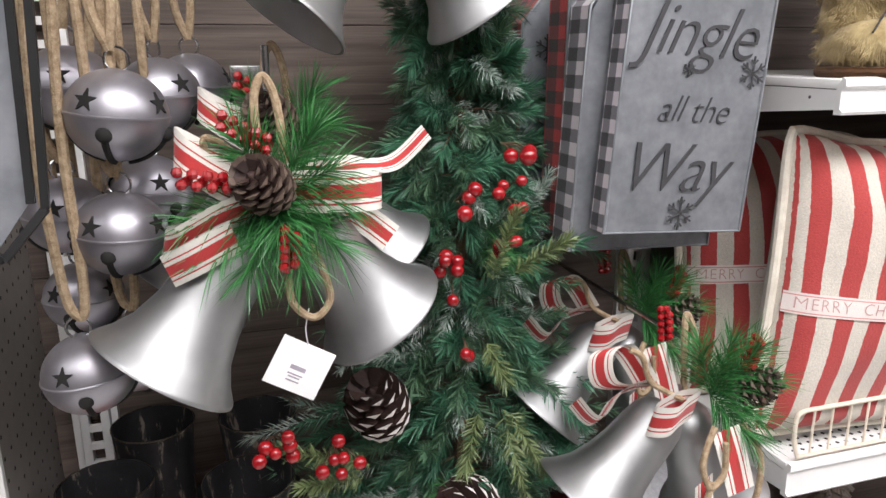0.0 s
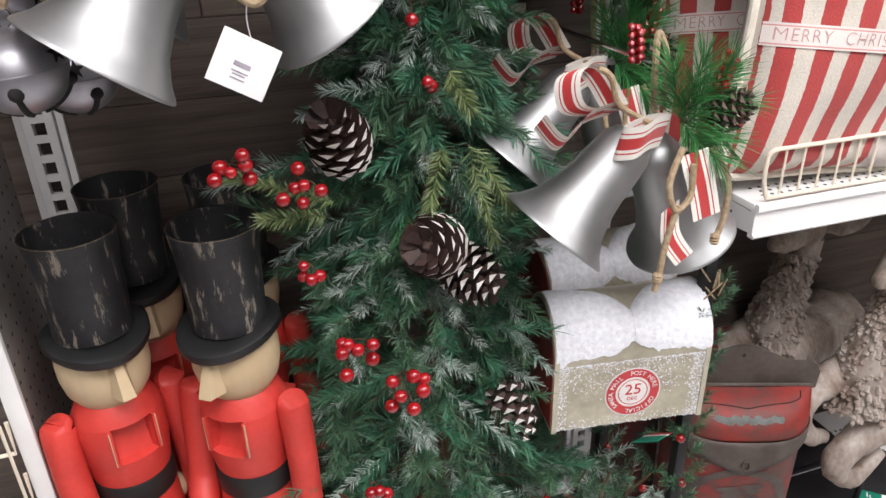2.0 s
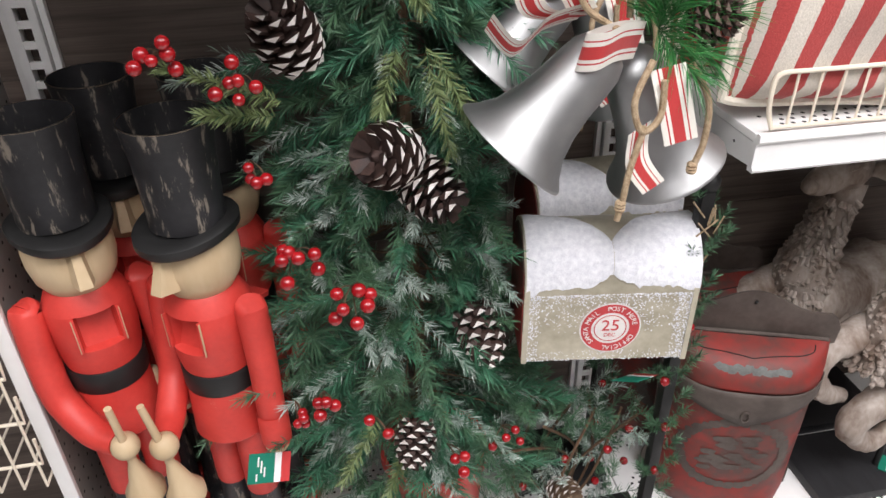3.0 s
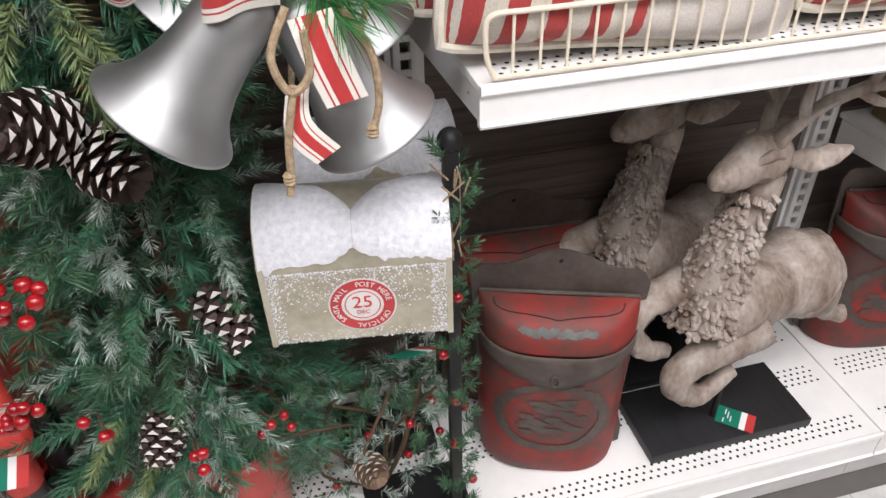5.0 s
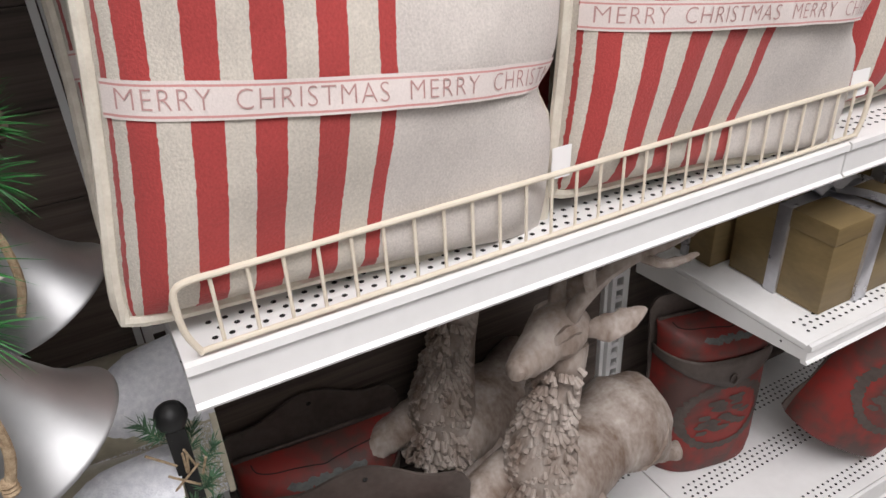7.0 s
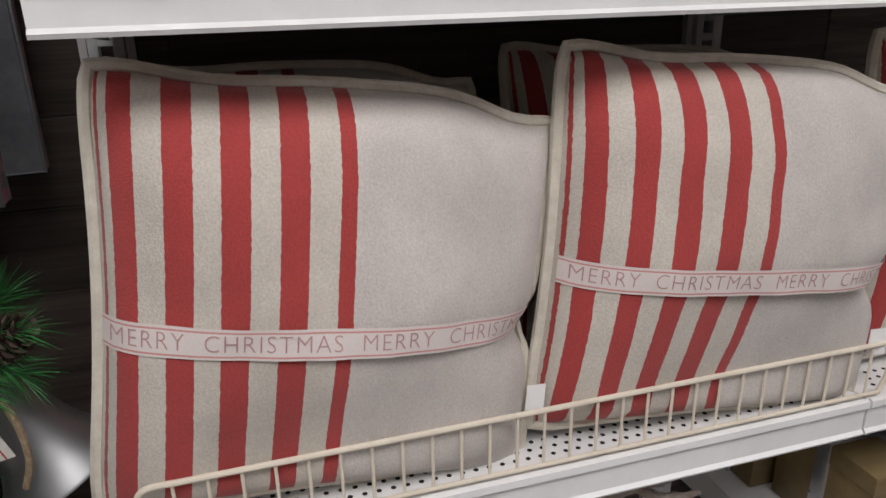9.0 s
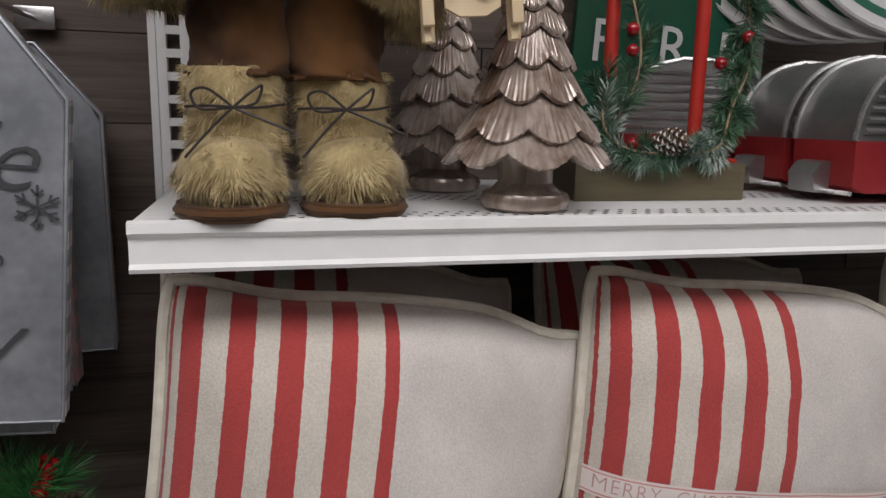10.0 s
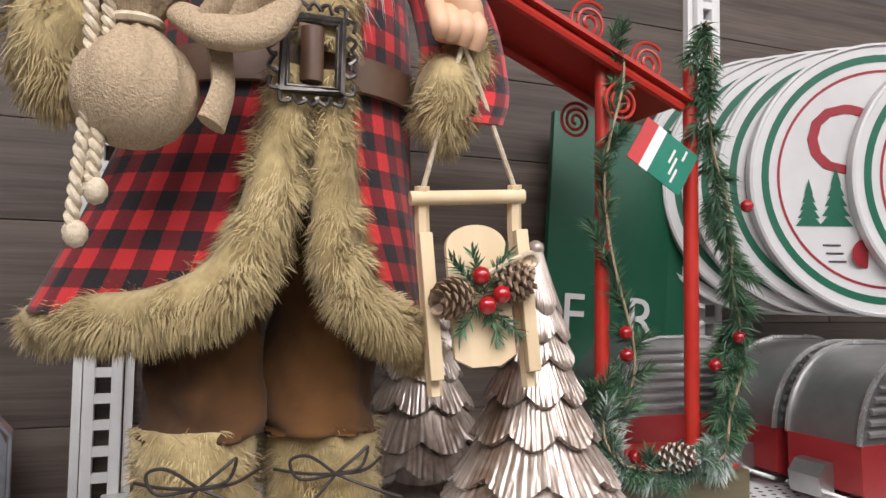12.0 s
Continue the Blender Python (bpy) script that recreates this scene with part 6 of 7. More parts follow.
def father_christmas():
    g = random.Random(17)
    MF, MB, MS, ML, MP, MK, MW, MT, MC, MU, MR = range(11)
    bm = bmesh.new()
    bm.loops.layers.uv.verify()
    z0 = UPPER
    for bx, by, cx in ((0.838, 0.800, 0.842), (0.956, 0.812, 0.946)):
        ball(bm, (bx, by - 0.008, z0 + 0.008), 1, 20, (0.055, 0.072, 0.010), MS)
        lathe(bm, [(0.050, 0.0), (0.053, 0.004), (0.052, 0.014), (0.03, 0.016)], 24, Matrix.Translation((bx, by - 0.005, z0)) @ Matrix.Diagonal((1, 1.32, 1, 1)), True, MS)
        ball(bm, (bx, by - 0.004, z0 + 0.040), 1, 24, (0.051, 0.066, 0.038), MF)
        lathe(bm, [(0.040, 0.04), (0.046, 0.07), (0.045, 0.105), (0.049, 0.130), (0.045, 0.139), (0.02, 0.141)], 24, Matrix.Translation((cx, by + 0.022, z0)), True, MF)
        sm = [q for q in ball_samples((bx, by - 0.004, z0 + 0.040), 1, (0.051, 0.066, 0.038), 4200, g) if q[0].z > z0 + 0.022]
        fur(bm, sm, 0.015, 0.00045, MT, g, 0.8)
        sm = []
        for _ in range(3600):
            a, zz = g.uniform(0, 2 * math.pi), g.uniform(0.06, 0.140)
            sm.append((Vector((cx + 0.046 * math.cos(a), by + 0.022 + 0.046 * math.sin(a), z0 + zz)), Vector((math.cos(a), math.sin(a), 0))))
        fur(bm, sm, 0.012, 0.00045, MT, g, 0.5)
        # laces tied in a bow
        ky = by - 0.030
        kz = z0 + 0.102
        for pts in (((0, 0, 0), (-0.022, -0.004, 0.016), (-0.036, 0.002, 0.012), (-0.028, 0, -0.002), (0, 0, 0)), ((0, 0, 0), (0.016, -0.004, 0.014), (0.026, 0, 0.02), (0.02, 0, 0.004), (0, 0, 0)), ((0, 0, 0), (-0.02, -0.006, -0.02), (-0.042, -0.012, -0.045)), ((0, 0, 0), (0.03, -0.006, -0.012), (0.055, -0.002, -0.022)), ((-0.044, 0.03, 0.0), (-0.02, 0.002, 0.001), (0.02, 0.002, 0.0), (0.046, 0.03, 0.004))):
            tube(bm, spline([Vector((cx, ky - 0.004, kz)) + Vector(q) for q in pts], 5), 0.0014, 5, False, MC)
    for sx, lx in ((-1, 0.845), (1, 0.943)):
        pp = spline([(lx, 0.828, z0 + 0.128), (lx - 0.004 * sx, 0.826, z0 + 0.142), (lx - 0.002 * sx, 0.832, z0 + 0.21), (0.90 + 0.046 * sx, 0.85, z0 + 0.30), (0.90 + 0.035 * sx, 0.86, z0 + 0.42)], 12)
        rows = []
        for i, p in enumerate(pp):
            t = i / (len(pp) - 1)
            r = float(np.interp(t, [0, 0.06, 0.18, 0.4, 0.7, 1], [0.037, 0.047, 0.050, 0.046, 0.045, 0.05]))
            row = []
            for k in range(40):
                a = 2 * math.pi * k / 40
                u = Vector((math.cos(a) * 1.3 + 5 * sx, math.sin(a) * 1.3, t * 4.5))
                gather = math.exp(-((t - 0.05) / 0.14) ** 2)
                q = 1 + 0.15 * noise.noise(u * 1.4) + 0.09 * gather * math.sin(9 * a + 3 * noise.noise(u)) + 0.13 * noise.noise(Vector((u.x * 2, u.y * 2, t * 13 + 2 * u.x)))
                row.append(p + Vector((r * q * math.cos(a), r * q * math.sin(a), 0)))
            rows.append(row)
        rings(bm, rows, True, True, MS)
    # coat skirt: open at the front, flared
    rows, ang = [], np.linspace(0, 1, 41)
    for t in np.linspace(0, 1, 15):
        z = 2.085 - (2.085 - 1.885) * t
        cx, rx, ry = 0.908 - 0.030 * t, 0.118 + 0.052 * t ** 1.3, 0.112 + 0.005 * t
        gap0, gap1 = radians(-90 + 4 + 24 * t ** 1.2), radians(270 - 4 - 4 * t)
        row = []
        for s in ang:
            a = gap0 + (gap1 - gap0) * s
            fold = 1 + 0.035 * t * math.sin(a * 7 + 1.0)
            lift = 0.030 * t * (0.5 + 0.5 * math.cos(a - radians(190)))
            row.append((cx + rx * fold * math.cos(a), 0.862 + ry * fold * math.sin(a), z + lift * 0.3))
        rows.append(row)
    rings(bm, rows, False, False, MB, lambda i, j: (j * 28, i * 6.6))
    # upper body and sleeves
    rows = []
    for t in np.linspace(0, 1, 9):
        r = 0.118 - 0.03 * t ** 2
        rows.append([(0.908 + r * math.cos(a), 0.862 + r * 0.92 * math.sin(a), 2.085 + 0.21 * t) for a in [2 * math.pi * k / 40 for k in range(40)]])
    rings(bm, rows, True, True, MB, lambda i, j: (j * 28, i * 6.6))
    for pts, rad in (((0.80, 0.85, 2.27), (0.765, 0.81, 2.20), (0.742, 0.775, 2.12)), None), (((1.01, 0.86, 2.27), (1.055, 0.83, 2.19), (1.058, 0.79, 2.10), (1.045, 0.775, 2.06)), None):
        pp = spline(pts, 8)
        rows = []
        for p in pp:
            rows.append([p + Vector((0.040 * math.cos(a), 0.036 * math.sin(a), 0.008 * math.sin(a))) for a in [2 * math.pi * k / 20 for k in range(20)]])
        rings(bm, rows, True, True, MB, lambda i, j: (j * 8, i * 5.5))
    trims = (
        ([(0.898, 0.738, 2.075), (0.888, 0.735, 2.00), (0.874, 0.740, 1.945), (0.850, 0.748, 1.910), (0.805, 0.765, 1.893), (0.765, 0.795, 1.890), (0.726, 0.850, 1.884)], [0.019, 0.022, 0.025, 0.026, 0.023, 0.022, 0.020], 5200),
        ([(0.926, 0.738, 2.075), (0.930, 0.735, 2.00), (0.936, 0.738, 1.94), (0.955, 0.746, 1.905), (0.99, 0.765, 1.885), (1.022, 0.80, 1.868), (1.038, 0.86, 1.862)], [0.017, 0.020, 0.023, 0.024, 0.022, 0.022, 0.02], 4300),
        ([(0.726, 0.850, 1.884), (0.745, 0.93, 1.890), (0.83, 0.975, 1.885), (0.95, 0.97, 1.872), (1.038, 0.86, 1.862)], [0.022, 0.022, 0.022], 900),
        ([(0.922, 0.742, 2.095), (0.928, 0.752, 2.17), (0.925, 0.77, 2.26)], [0.024, 0.026, 0.028], 1500),
    )
    for pts, r, cnt in trims:
        pp = spline(pts, 8)
        tube(bm, pp, r, 14, False, MF, 0.8)
        fur(bm, tube_samples(pp, [q * 0.90 for q in r], int(cnt * 2.4), g), 0.014, 0.00045, MT, g, 0.6)
    for c, s, cnt in (((0.738, 0.768, 2.085), (0.032, 0.032, 0.050), 1500), ((1.030, 0.768, 2.075), (0.026, 0.034, 0.040), 1500), ((1.052, 0.775, 2.11), (0.020, 0.03, 0.036), 700)):
        ball(bm, c, 1, 18, s, MF)
        fur(bm, ball_samples(c, 1, s, cnt * 2, g), 0.015, 0.00045, MT, g, 0.7)
    # belt and ornate buckle
    rows = [[(0.908 + (0.1225 + o) * math.cos(a), 0.862 + (0.118 + o) * math.sin(a), 2.083 + z) for a in [2 * math.pi * k / 48 for k in range(48)]] for o, z in ((0, -0.015), (0.0035, -0.014), (0.0035, 0.014), (0, 0.015))]
    rings(bm, rows, True, False, ML)
    bc = Vector((0.908, 0.716, 2.083))
    for w, h, r in ((0.034, 0.046, 0.0042), (0.028, 0.040, 0.0022)):
        tube(bm, [bc + Vector(q) for q in ((-w / 2 - 0.004, 0, -h / 2 - 0.004), (w / 2 + 0.004, 0, -h / 2 - 0.004), (w / 2 + 0.004, 0, h / 2 + 0.004), (-w / 2 - 0.004, 0, h / 2 + 0.004))], r, 6, True, MP)
    for k in range(20):
        a = 2 * math.pi * k / 20
        x, z = 0.028 * math.cos(a) / max(abs(math.cos(a)), abs(math.sin(a))), 0.034 * math.sin(a) / max(abs(math.cos(a)), abs(math.sin(a)))
        q = bc + Vector((x * 0.95, -0.001, z * 0.95))
        o = Vector((math.cos(a), 0, math.sin(a)))
        t = Vector((-o.z, 0, o.x))
        tube(bm, spline([q - t * 0.005, q + o * 0.005, q + t * 0.005, q + o * 0.001 + t * 0.002], 4), 0.0016, 5, False, MP)
    tube(bm, [bc + Vector((0, 0.003, -0.020)), bc + Vector((0, 0.003, 0.020))], 0.0085, 16, False, ML)
    # vinyl mitt, beard and head
    tube(bm, spline([(1.042, 0.765, 2.13), (1.036, 0.752, 2.15), (1.022, 0.742, 2.16)], 5), [0.022, 0.020, 0.010], 14, False, MK)
    for k in range(4):
        tube(bm, spline([(1.046 - 0.011 * k, 0.750, 2.145 + 0.002 * k), (1.046 - 0.011 * k, 0.735, 2.128), (1.044 - 0.010 * k, 0.740, 2.112 + 0.003 * k)], 5), [0.0085, 0.0085, 0.006], 10, False, MK)
    ball(bm, (0.915, 0.82, 2.40), 1, 24, (0.075, 0.075, 0.09), MK)
    ball(bm, (0.915, 0.80, 2.29), 1, 20, (0.07, 0.05, 0.09), MW)
    ball(bm, (0.915, 0.84, 2.47), 1, 20, (0.085, 0.085, 0.07), MB)
    fur(bm, ball_samples((0.93, 0.79, 2.26), 1, (0.062, 0.045, 0.10), 900, g), 0.06, 0.0006, MW, g, 1.5)
    # burlap sack and its cord
    rows = []
    for z, r in ((-0.037, 0.002), (-0.035, 0.014), (-0.028, 0.026), (-0.014, 0.036), (0.0, 0.0395), (0.014, 0.037), (0.026, 0.029), (0.036, 0.019), (0.042, 0.014), (0.047, 0.013), (0.054, 0.019), (0.066, 0.030), (0.074, 0.036)):
        k = max(0.0, (z + 0.012) / 0.06)
        row = []
        for q in range(72):
            a = 2 * math.pi * q / 72
            f = 1 + 0.10 * min(1.3, k) * math.sin(11 * a + 2.5 * noise.noise(Vector((math.cos(a), math.sin(a), z * 20)))) + 0.05 * noise.noise(Vector((2 * math.cos(a), 2 * math.sin(a), z * 40)))
            row.append((0.792 - 0.10 * max(0.0, z - 0.03) + r * f * math.cos(a), 0.702 + r * 0.88 * f * math.sin(a), 2.038 + z))
        rows.append(row)
    rings(bm, rows, True, True, MU)
    tube(bm, [(0.7905 + 0.0155 * math.cos(a), 0.702 + 0.0145 * math.sin(a), 2.083) for a in [2 * math.pi * k / 24 for k in range(24)]], 0.0032, 6, True, MR)
    for k, (x, y, z, tx, tz) in enumerate(((0.83, 0.688, 2.09, 0.045, 0.02), (0.85, 0.69, 2.085, 0.03, 0.045))):
        tube(bm, spline([(x, y, z - 0.012), (x + tx * 0.4, y - 0.006, z + tz * 0.5), (x + tx, y, z + tz)], 6), [0.010, 0.014, 0.018], 12, False, MU, 0.5)
    tube(bm, spline([(0.815, 0.692, 2.092), (0.84, 0.680, 2.078), (0.868, 0.684, 2.086), (0.885, 0.69, 2.11)], 8), [0.010, 0.017, 0.017, 0.012], 14, False, MU, 0.6)
    tube(bm, spline([(0.842, 0.70, 2.075), (0.845, 0.69, 2.045), (0.838, 0.684, 2.018)], 6), [0.012, 0.010, 0.012], 10, False, MU, 0.5)
    for dx, zb in ((0.0, 1.945), (0.010, 1.972)):
        for tw in (0, math.pi):
            tube(bm, [Vector((0.762 + dx + 0.0022 * math.cos(tw + 70 * s), 0.692 + 0.0022 * math.sin(tw + 70 * s), 2.13 - (2.13 - zb) * s)) + Vector((0.004 * math.sin(4 * s), 0, 0)) for s in np.linspace(0, 1, 110)], 0.0028, 6, False, MR)
        ball(bm, (0.762 + dx, 0.692, zb), 0.0075, 10, (1, 1, 1.2), MR)
    ob = part("father_christmas_doll", bm, [FUR, BUFFALO, SUEDE, LEATHER, PEWTER, SKIN, BEARD, FURTIP, LACE, BURLAP, ROPE], None, "", True, 50)
    return tagged(ob, "standing cloth doll in red checked coat and fur boots", "doll")


father_christmas()

# wooden sled on a cord
sled = thing("toy_sled", (1.055, 0.755, 1.84), "small pale wooden sled hanging on a cord", "sled")
SM = Matrix.Translation((1.054, 0.752, 1.92)) @ pose(0, 0, 0, -6, -4, -4)
for sx in (-0.041, 0.041):
    bm = bmesh.new()
    tube(bm, spline([SM @ Vector(q) for q in ((sx, 0.004, -0.088), (sx, 0.006, -0.02), (sx, 0.004, 0.045), (sx, -0.006, 0.082))], 5), 0.0062, 6)
    part("runner", bm, SLEDWOOD, sled)
    bm = bmesh.new()
    box(bm, (sx * 1.02, -0.006, -0.016), (0.011, 0.009, 0.118), SM, 0.001)
    part("side_rail", bm, SLEDWOOD, sled)
bm = bmesh.new()
tube(bm, [SM @ Vector((-0.052, -0.006, 0.072)), SM @ Vector((0.048, -0.006, 0.072))], 0.0062, 10)
part("crossbar", bm, SLEDWOOD, sled)
bm = bmesh.new()
outl = [(0.026 * math.cos(a), 0.030 + 0.018 * math.sin(a)) for a in np.linspace(0, math.pi, 14)] + [(-0.026, -0.060), (-0.012, -0.068), (0.012, -0.068), (0.026, -0.060)]
rings(bm, [[SM @ Vector((x, y, z)) for x, z in outl] for y in (-0.010, -0.004)])
bmesh.ops.recalc_face_normals(bm, faces=bm.faces)
part("seat_board", bm, SLEDWOOD, sled)
for ax, az in ((-0.041, 0.078), (0.041, 0.078)):
    bm = bmesh.new()
    a = SM @ Vector((ax, -0.006, az))
    tube(bm, spline([a, a.lerp(Vector((1.036, 0.742, 2.118)), 0.5), (1.036, 0.742, 2.118)], 5), 0.0022, 6)
    part("cord", bm, ROPE, sled)
bm = bmesh.new()
tube(bm, spline([SM @ Vector(q) for q in ((0.0, -0.016, 0.004), (0.022, -0.022, 0.014), (0.046, -0.014, 0.022), (0.05, -0.01, 0.012), (0.02, -0.018, 0.004))], 6), 0.0022, 6)
part("bow", bm, ROPE, sled)
rs = np.random.default_rng(31)
SC = SM @ Vector((0, -0.016, -0.012))
V, Fc = needles([(SC, SC + Vector(v)) for v in ((-0.03, -0.004, 0.028), (-0.012, -0.004, 0.034), (0.02, -0.004, 0.036), (0.03, -0.004, -0.03), (-0.022, -0.004, -0.03), (0.012, -0.004, -0.034))], 60, 0.013, 0.0016, 0.8, rs)
tagged(raw("pine_spray", V, Fc, NEEDLE, sled, "short green pine needles"), kind="stuff")
for q, ax in (((-0.026, -0.016, -0.012), (-0.8, -0.4, -0.2)), ((0.026, -0.016, -0.002), (0.9, -0.3, 0.2))):
    bm = bmesh.new()
    pinecone(bm, SM @ Vector(q), ax, 0.030, 0.0165, 0, False)
    part("pinecone", bm, [CONETAN, CONETIP2], sled)
for q in ((-0.004, -0.026, 0.004), (0.012, -0.026, -0.012), (-0.001, -0.026, -0.020)):
    bm = bmesh.new()
    ball(bm, SM @ Vector(q), 0.0075, 14)
    part("berry", bm, BERRY, sled)


def glass_tree(x, y, label):
    ob = thing("glass_tree", (x, y, UPPER), label, "ornament", "mercury glass trees")
    T = [(0.294, 0.006, 0.240, 0.024), (0.252, 0.015, 0.216, 0.031), (0.228, 0.018, 0.192, 0.036), (0.206, 0.022, 0.160, 0.045), (0.176, 0.028, 0.126, 0.057), (0.142, 0.036, 0.088, 0.073), (0.108, 0.045, 0.064, 0.084)]
    for k, (zt, rt, zb, rb) in enumerate(T):
        bm = bmesh.new()
        n, lobes = 300, 8 if k > 2 else 6
        rows = []
        for s in np.linspace(0, 1, 9):
            row = []
            for j in range(n):
                a = 2 * math.pi * j / n
                lobe = abs(math.sin(lobes * a / 2 + k * 0.9))
                pleat = (0.016 * math.sin(a * 74 + 9 * noise.noise(Vector((math.cos(a) * 3, math.sin(a) * 3, k * 2.0 + s * 2)))) + 0.009 * math.sin(a * 47 + k) + 0.03 * lobe) * s
                r = rt + (rb - rt) * s ** 1.25
                r *= 1 + pleat + 0.05 * s * lobe
                z = zt + (zb - zt) * s - 0.013 * s * s * lobe * (0.6 + rb * 6)
                row.append((x + r * math.cos(a), y + r * math.sin(a), UPPER + z))
            rows.append(row)
        rows.append([(x + (q[0] - x) * 0.93, y + (q[1] - y) * 0.93, q[2] - 0.003) for q in rows[-1]])
        rows.append([(x + (q[0] - x) * 0.60, y + (q[1] - y) * 0.60, q[2] + 0.012) for q in rows[-2]])
        rings(bm, rows, True, k == 0)
        part("tier", bm, MERCURY, ob, "scalloped pleated glass tier", True, 60)
    bm = bmesh.new()
    ball(bm, (x, y, UPPER + 0.290), 0.0085, 14)
    part("tip", bm, MERCURY, ob)
    bm = bmesh.new()
    lathe(bm, [(0.040, 0.0), (0.047, 0.004), (0.049, 0.012), (0.046, 0.019), (0.036, 0.023), (0.030, 0.030), (0.030, 0.050), (0.034, 0.06), (0.001, 0.061)], 40, Matrix.Translation((x, y, UPPER)))
    part("foot", bm, MERCURY, ob)


glass_tree(1.142, 0.812, "silvered mercury glass tree with scalloped tiers")
glass_tree(1.100, 1.010, "silvered mercury glass tree behind another")

# ---- red lantern with garland on a wooden base ----
lan = thing("lantern", (1.345, 0.95, UPPER), "red metal lantern with scrolls and garland on wood", "lantern")
bm = bmesh.new()
box(bm, (1.343, 0.948, UPPER + 0.0235), (0.232, 0.150, 0.047), None, 0.003)
part("wooden_base", bm, PLANTER, lan, "dark olive wooden base")
bm = bmesh.new()
box(bm, (1.343, 0.948, UPPER + 0.049), (0.215, 0.134, 0.006), None, 0.002)
part("tray", bm, LANTRED, lan)
for px_, py_ in ((1.398, 0.900), (1.287, 0.920)):
    bm = bmesh.new()
    tube(bm, [(px_, py_, UPPER + 0.05), (px_, py_, 2.19)], 0.0088, 12)
    part("post", bm, LANTRED, lan)
for yy in (0.900, 1.000):
    bm = bmesh.new()
    tube(bm, [(1.13, yy, 2.243), (1.385, yy, 2.138)], 0.0062, 8)
    part("roof_bar", bm, LANTRED, lan)
    for cx, cz, r in ((1.335, 2.185, 0.026), (1.255, 2.222, 0.026), (1.30, 2.135, 0.024)):
        bm = bmesh.new()
        tube(bm, [(cx + r * (1 - s * 0.85) * math.cos(5.2 * math.pi * s + 0.8), yy, cz + r * (1 - s * 0.85) * math.sin(5.2 * math.pi * s + 0.8)) for s in np.linspace(0, 1, 60)], 0.0021, 6)
        part("scroll", bm, LANTRED, lan)
bm = bmesh.new()
rings(bm, [[(1.085, y_, 2.270), (1.392, y_, 2.1435), (1.394, y_, 2.148), (1.087, y_, 2.2745)] for y_ in (0.888, 1.012)])
bmesh.ops.recalc_face_normals(bm, faces=bm.faces)
part("roof_sheet", bm, LANTRED, lan)
rl = np.random.default_rng(5)
gp = spline([(1.405, 0.888, 2.24), (1.412, 0.885, 2.12), (1.432, 0.885, 2.00), (1.448, 0.885, 1.90), (1.440, 0.880, 1.80), (1.405, 0.868, 1.735), (1.34, 0.862, 1.725), (1.27, 0.868, 1.735), (1.262, 0.885, 1.80)], 8)
gl = spline([(1.285, 0.905, 1.76), (1.315, 0.90, 1.86), (1.275, 0.905, 1.98), (1.285, 0.90, 2.10), (1.295, 0.90, 2.2)], 8)
brs, brf = [], []
for path in (gp, gl):
    for i in range(len(path) - 1):
        for k in range(2 if path is gp else 1):
            a = np.array(path[i])
            d = np.array(path[i + 1] - path[i])
            d = d / np.linalg.norm(d)
            (brf if path[i].z < 1.76 and rl.random() < 0.5 else brs).append((a, a + d * 0.02 + rl.normal(size=3) * 0.011))
V, Fc = needles(brs, 75, 0.022, 0.0014, 0.75, rl)
tagged(raw("garland_needles", V, Fc, NEEDLE, lan, "dark green garland"), kind="stuff")
V, Fc = needles(brf, 90, 0.022, 0.0018, 0.75, rl)
tagged(raw("frosted_needles", V, Fc, FROST, lan, "silvery frosted needles"), kind="stuff")
for path in (gp, gl):
    bm = bmesh.new()
    tube(bm, [p + Vector((0.006 * math.sin(i * 0.5), -0.008, 0.0)) for i, p in enumerate(path)], 0.0015, 5)
    part("vine", bm, JUTE, lan)
for q in ((1.413, 0.878, 1.833), (1.444, 0.872, 1.865), (1.302, 0.878, 1.735), (1.300, 0.89, 1.845), (1.455, 0.87, 2.02), (1.30, 0.892, 1.87)):
    bm = bmesh.new()
    ball(bm, q, 0.0078, 14)
    part("berry", bm, BERRY, lan)
bm = bmesh.new()
pinecone(bm, (1.335, 0.850, 1.738), (0.6, -0.6, 0.2), 0.034, 0.016)
part("pinecone", bm, [CONETAN, CONETIP], lan)
hang_tag("card_tag", (1.336, 0.872, 2.070), 0, 0.078, 0.056, -4, 4, -148, "red and green card tag hanging from the lantern")

# ---- green lettered board on the backing ----
gs = thing("green_board", (1.45, 1.14, UPPER), "deep green board with white capital letters", "sign")
GM = Matrix.Translation((1.44, 1.140, 1.93)) @ pose(0, 0, 0, 0, 3.0, 0)
bm = bmesh.new()
box(bm, (0, 0, 0), (0.215, 0.012, 0.50), GM, 0.002)
part("board", bm, SIGNGREEN, gs)
for ch, x in (("F", -0.061), ("R", 0.059), ("E", 0.160)):
    text_on("lettering", ch, 0.092, GM @ pose(x, -0.0075, -0.055, 90), ENAMEL, gs, 0, 0.0006)
bm = bmesh.new()
box(bm, (0.12, 0.0, -0.05), (0.10, 0.010, 0.40), GM, 0.002)
part("side_leaf", bm, SIGNGREEN, gs)


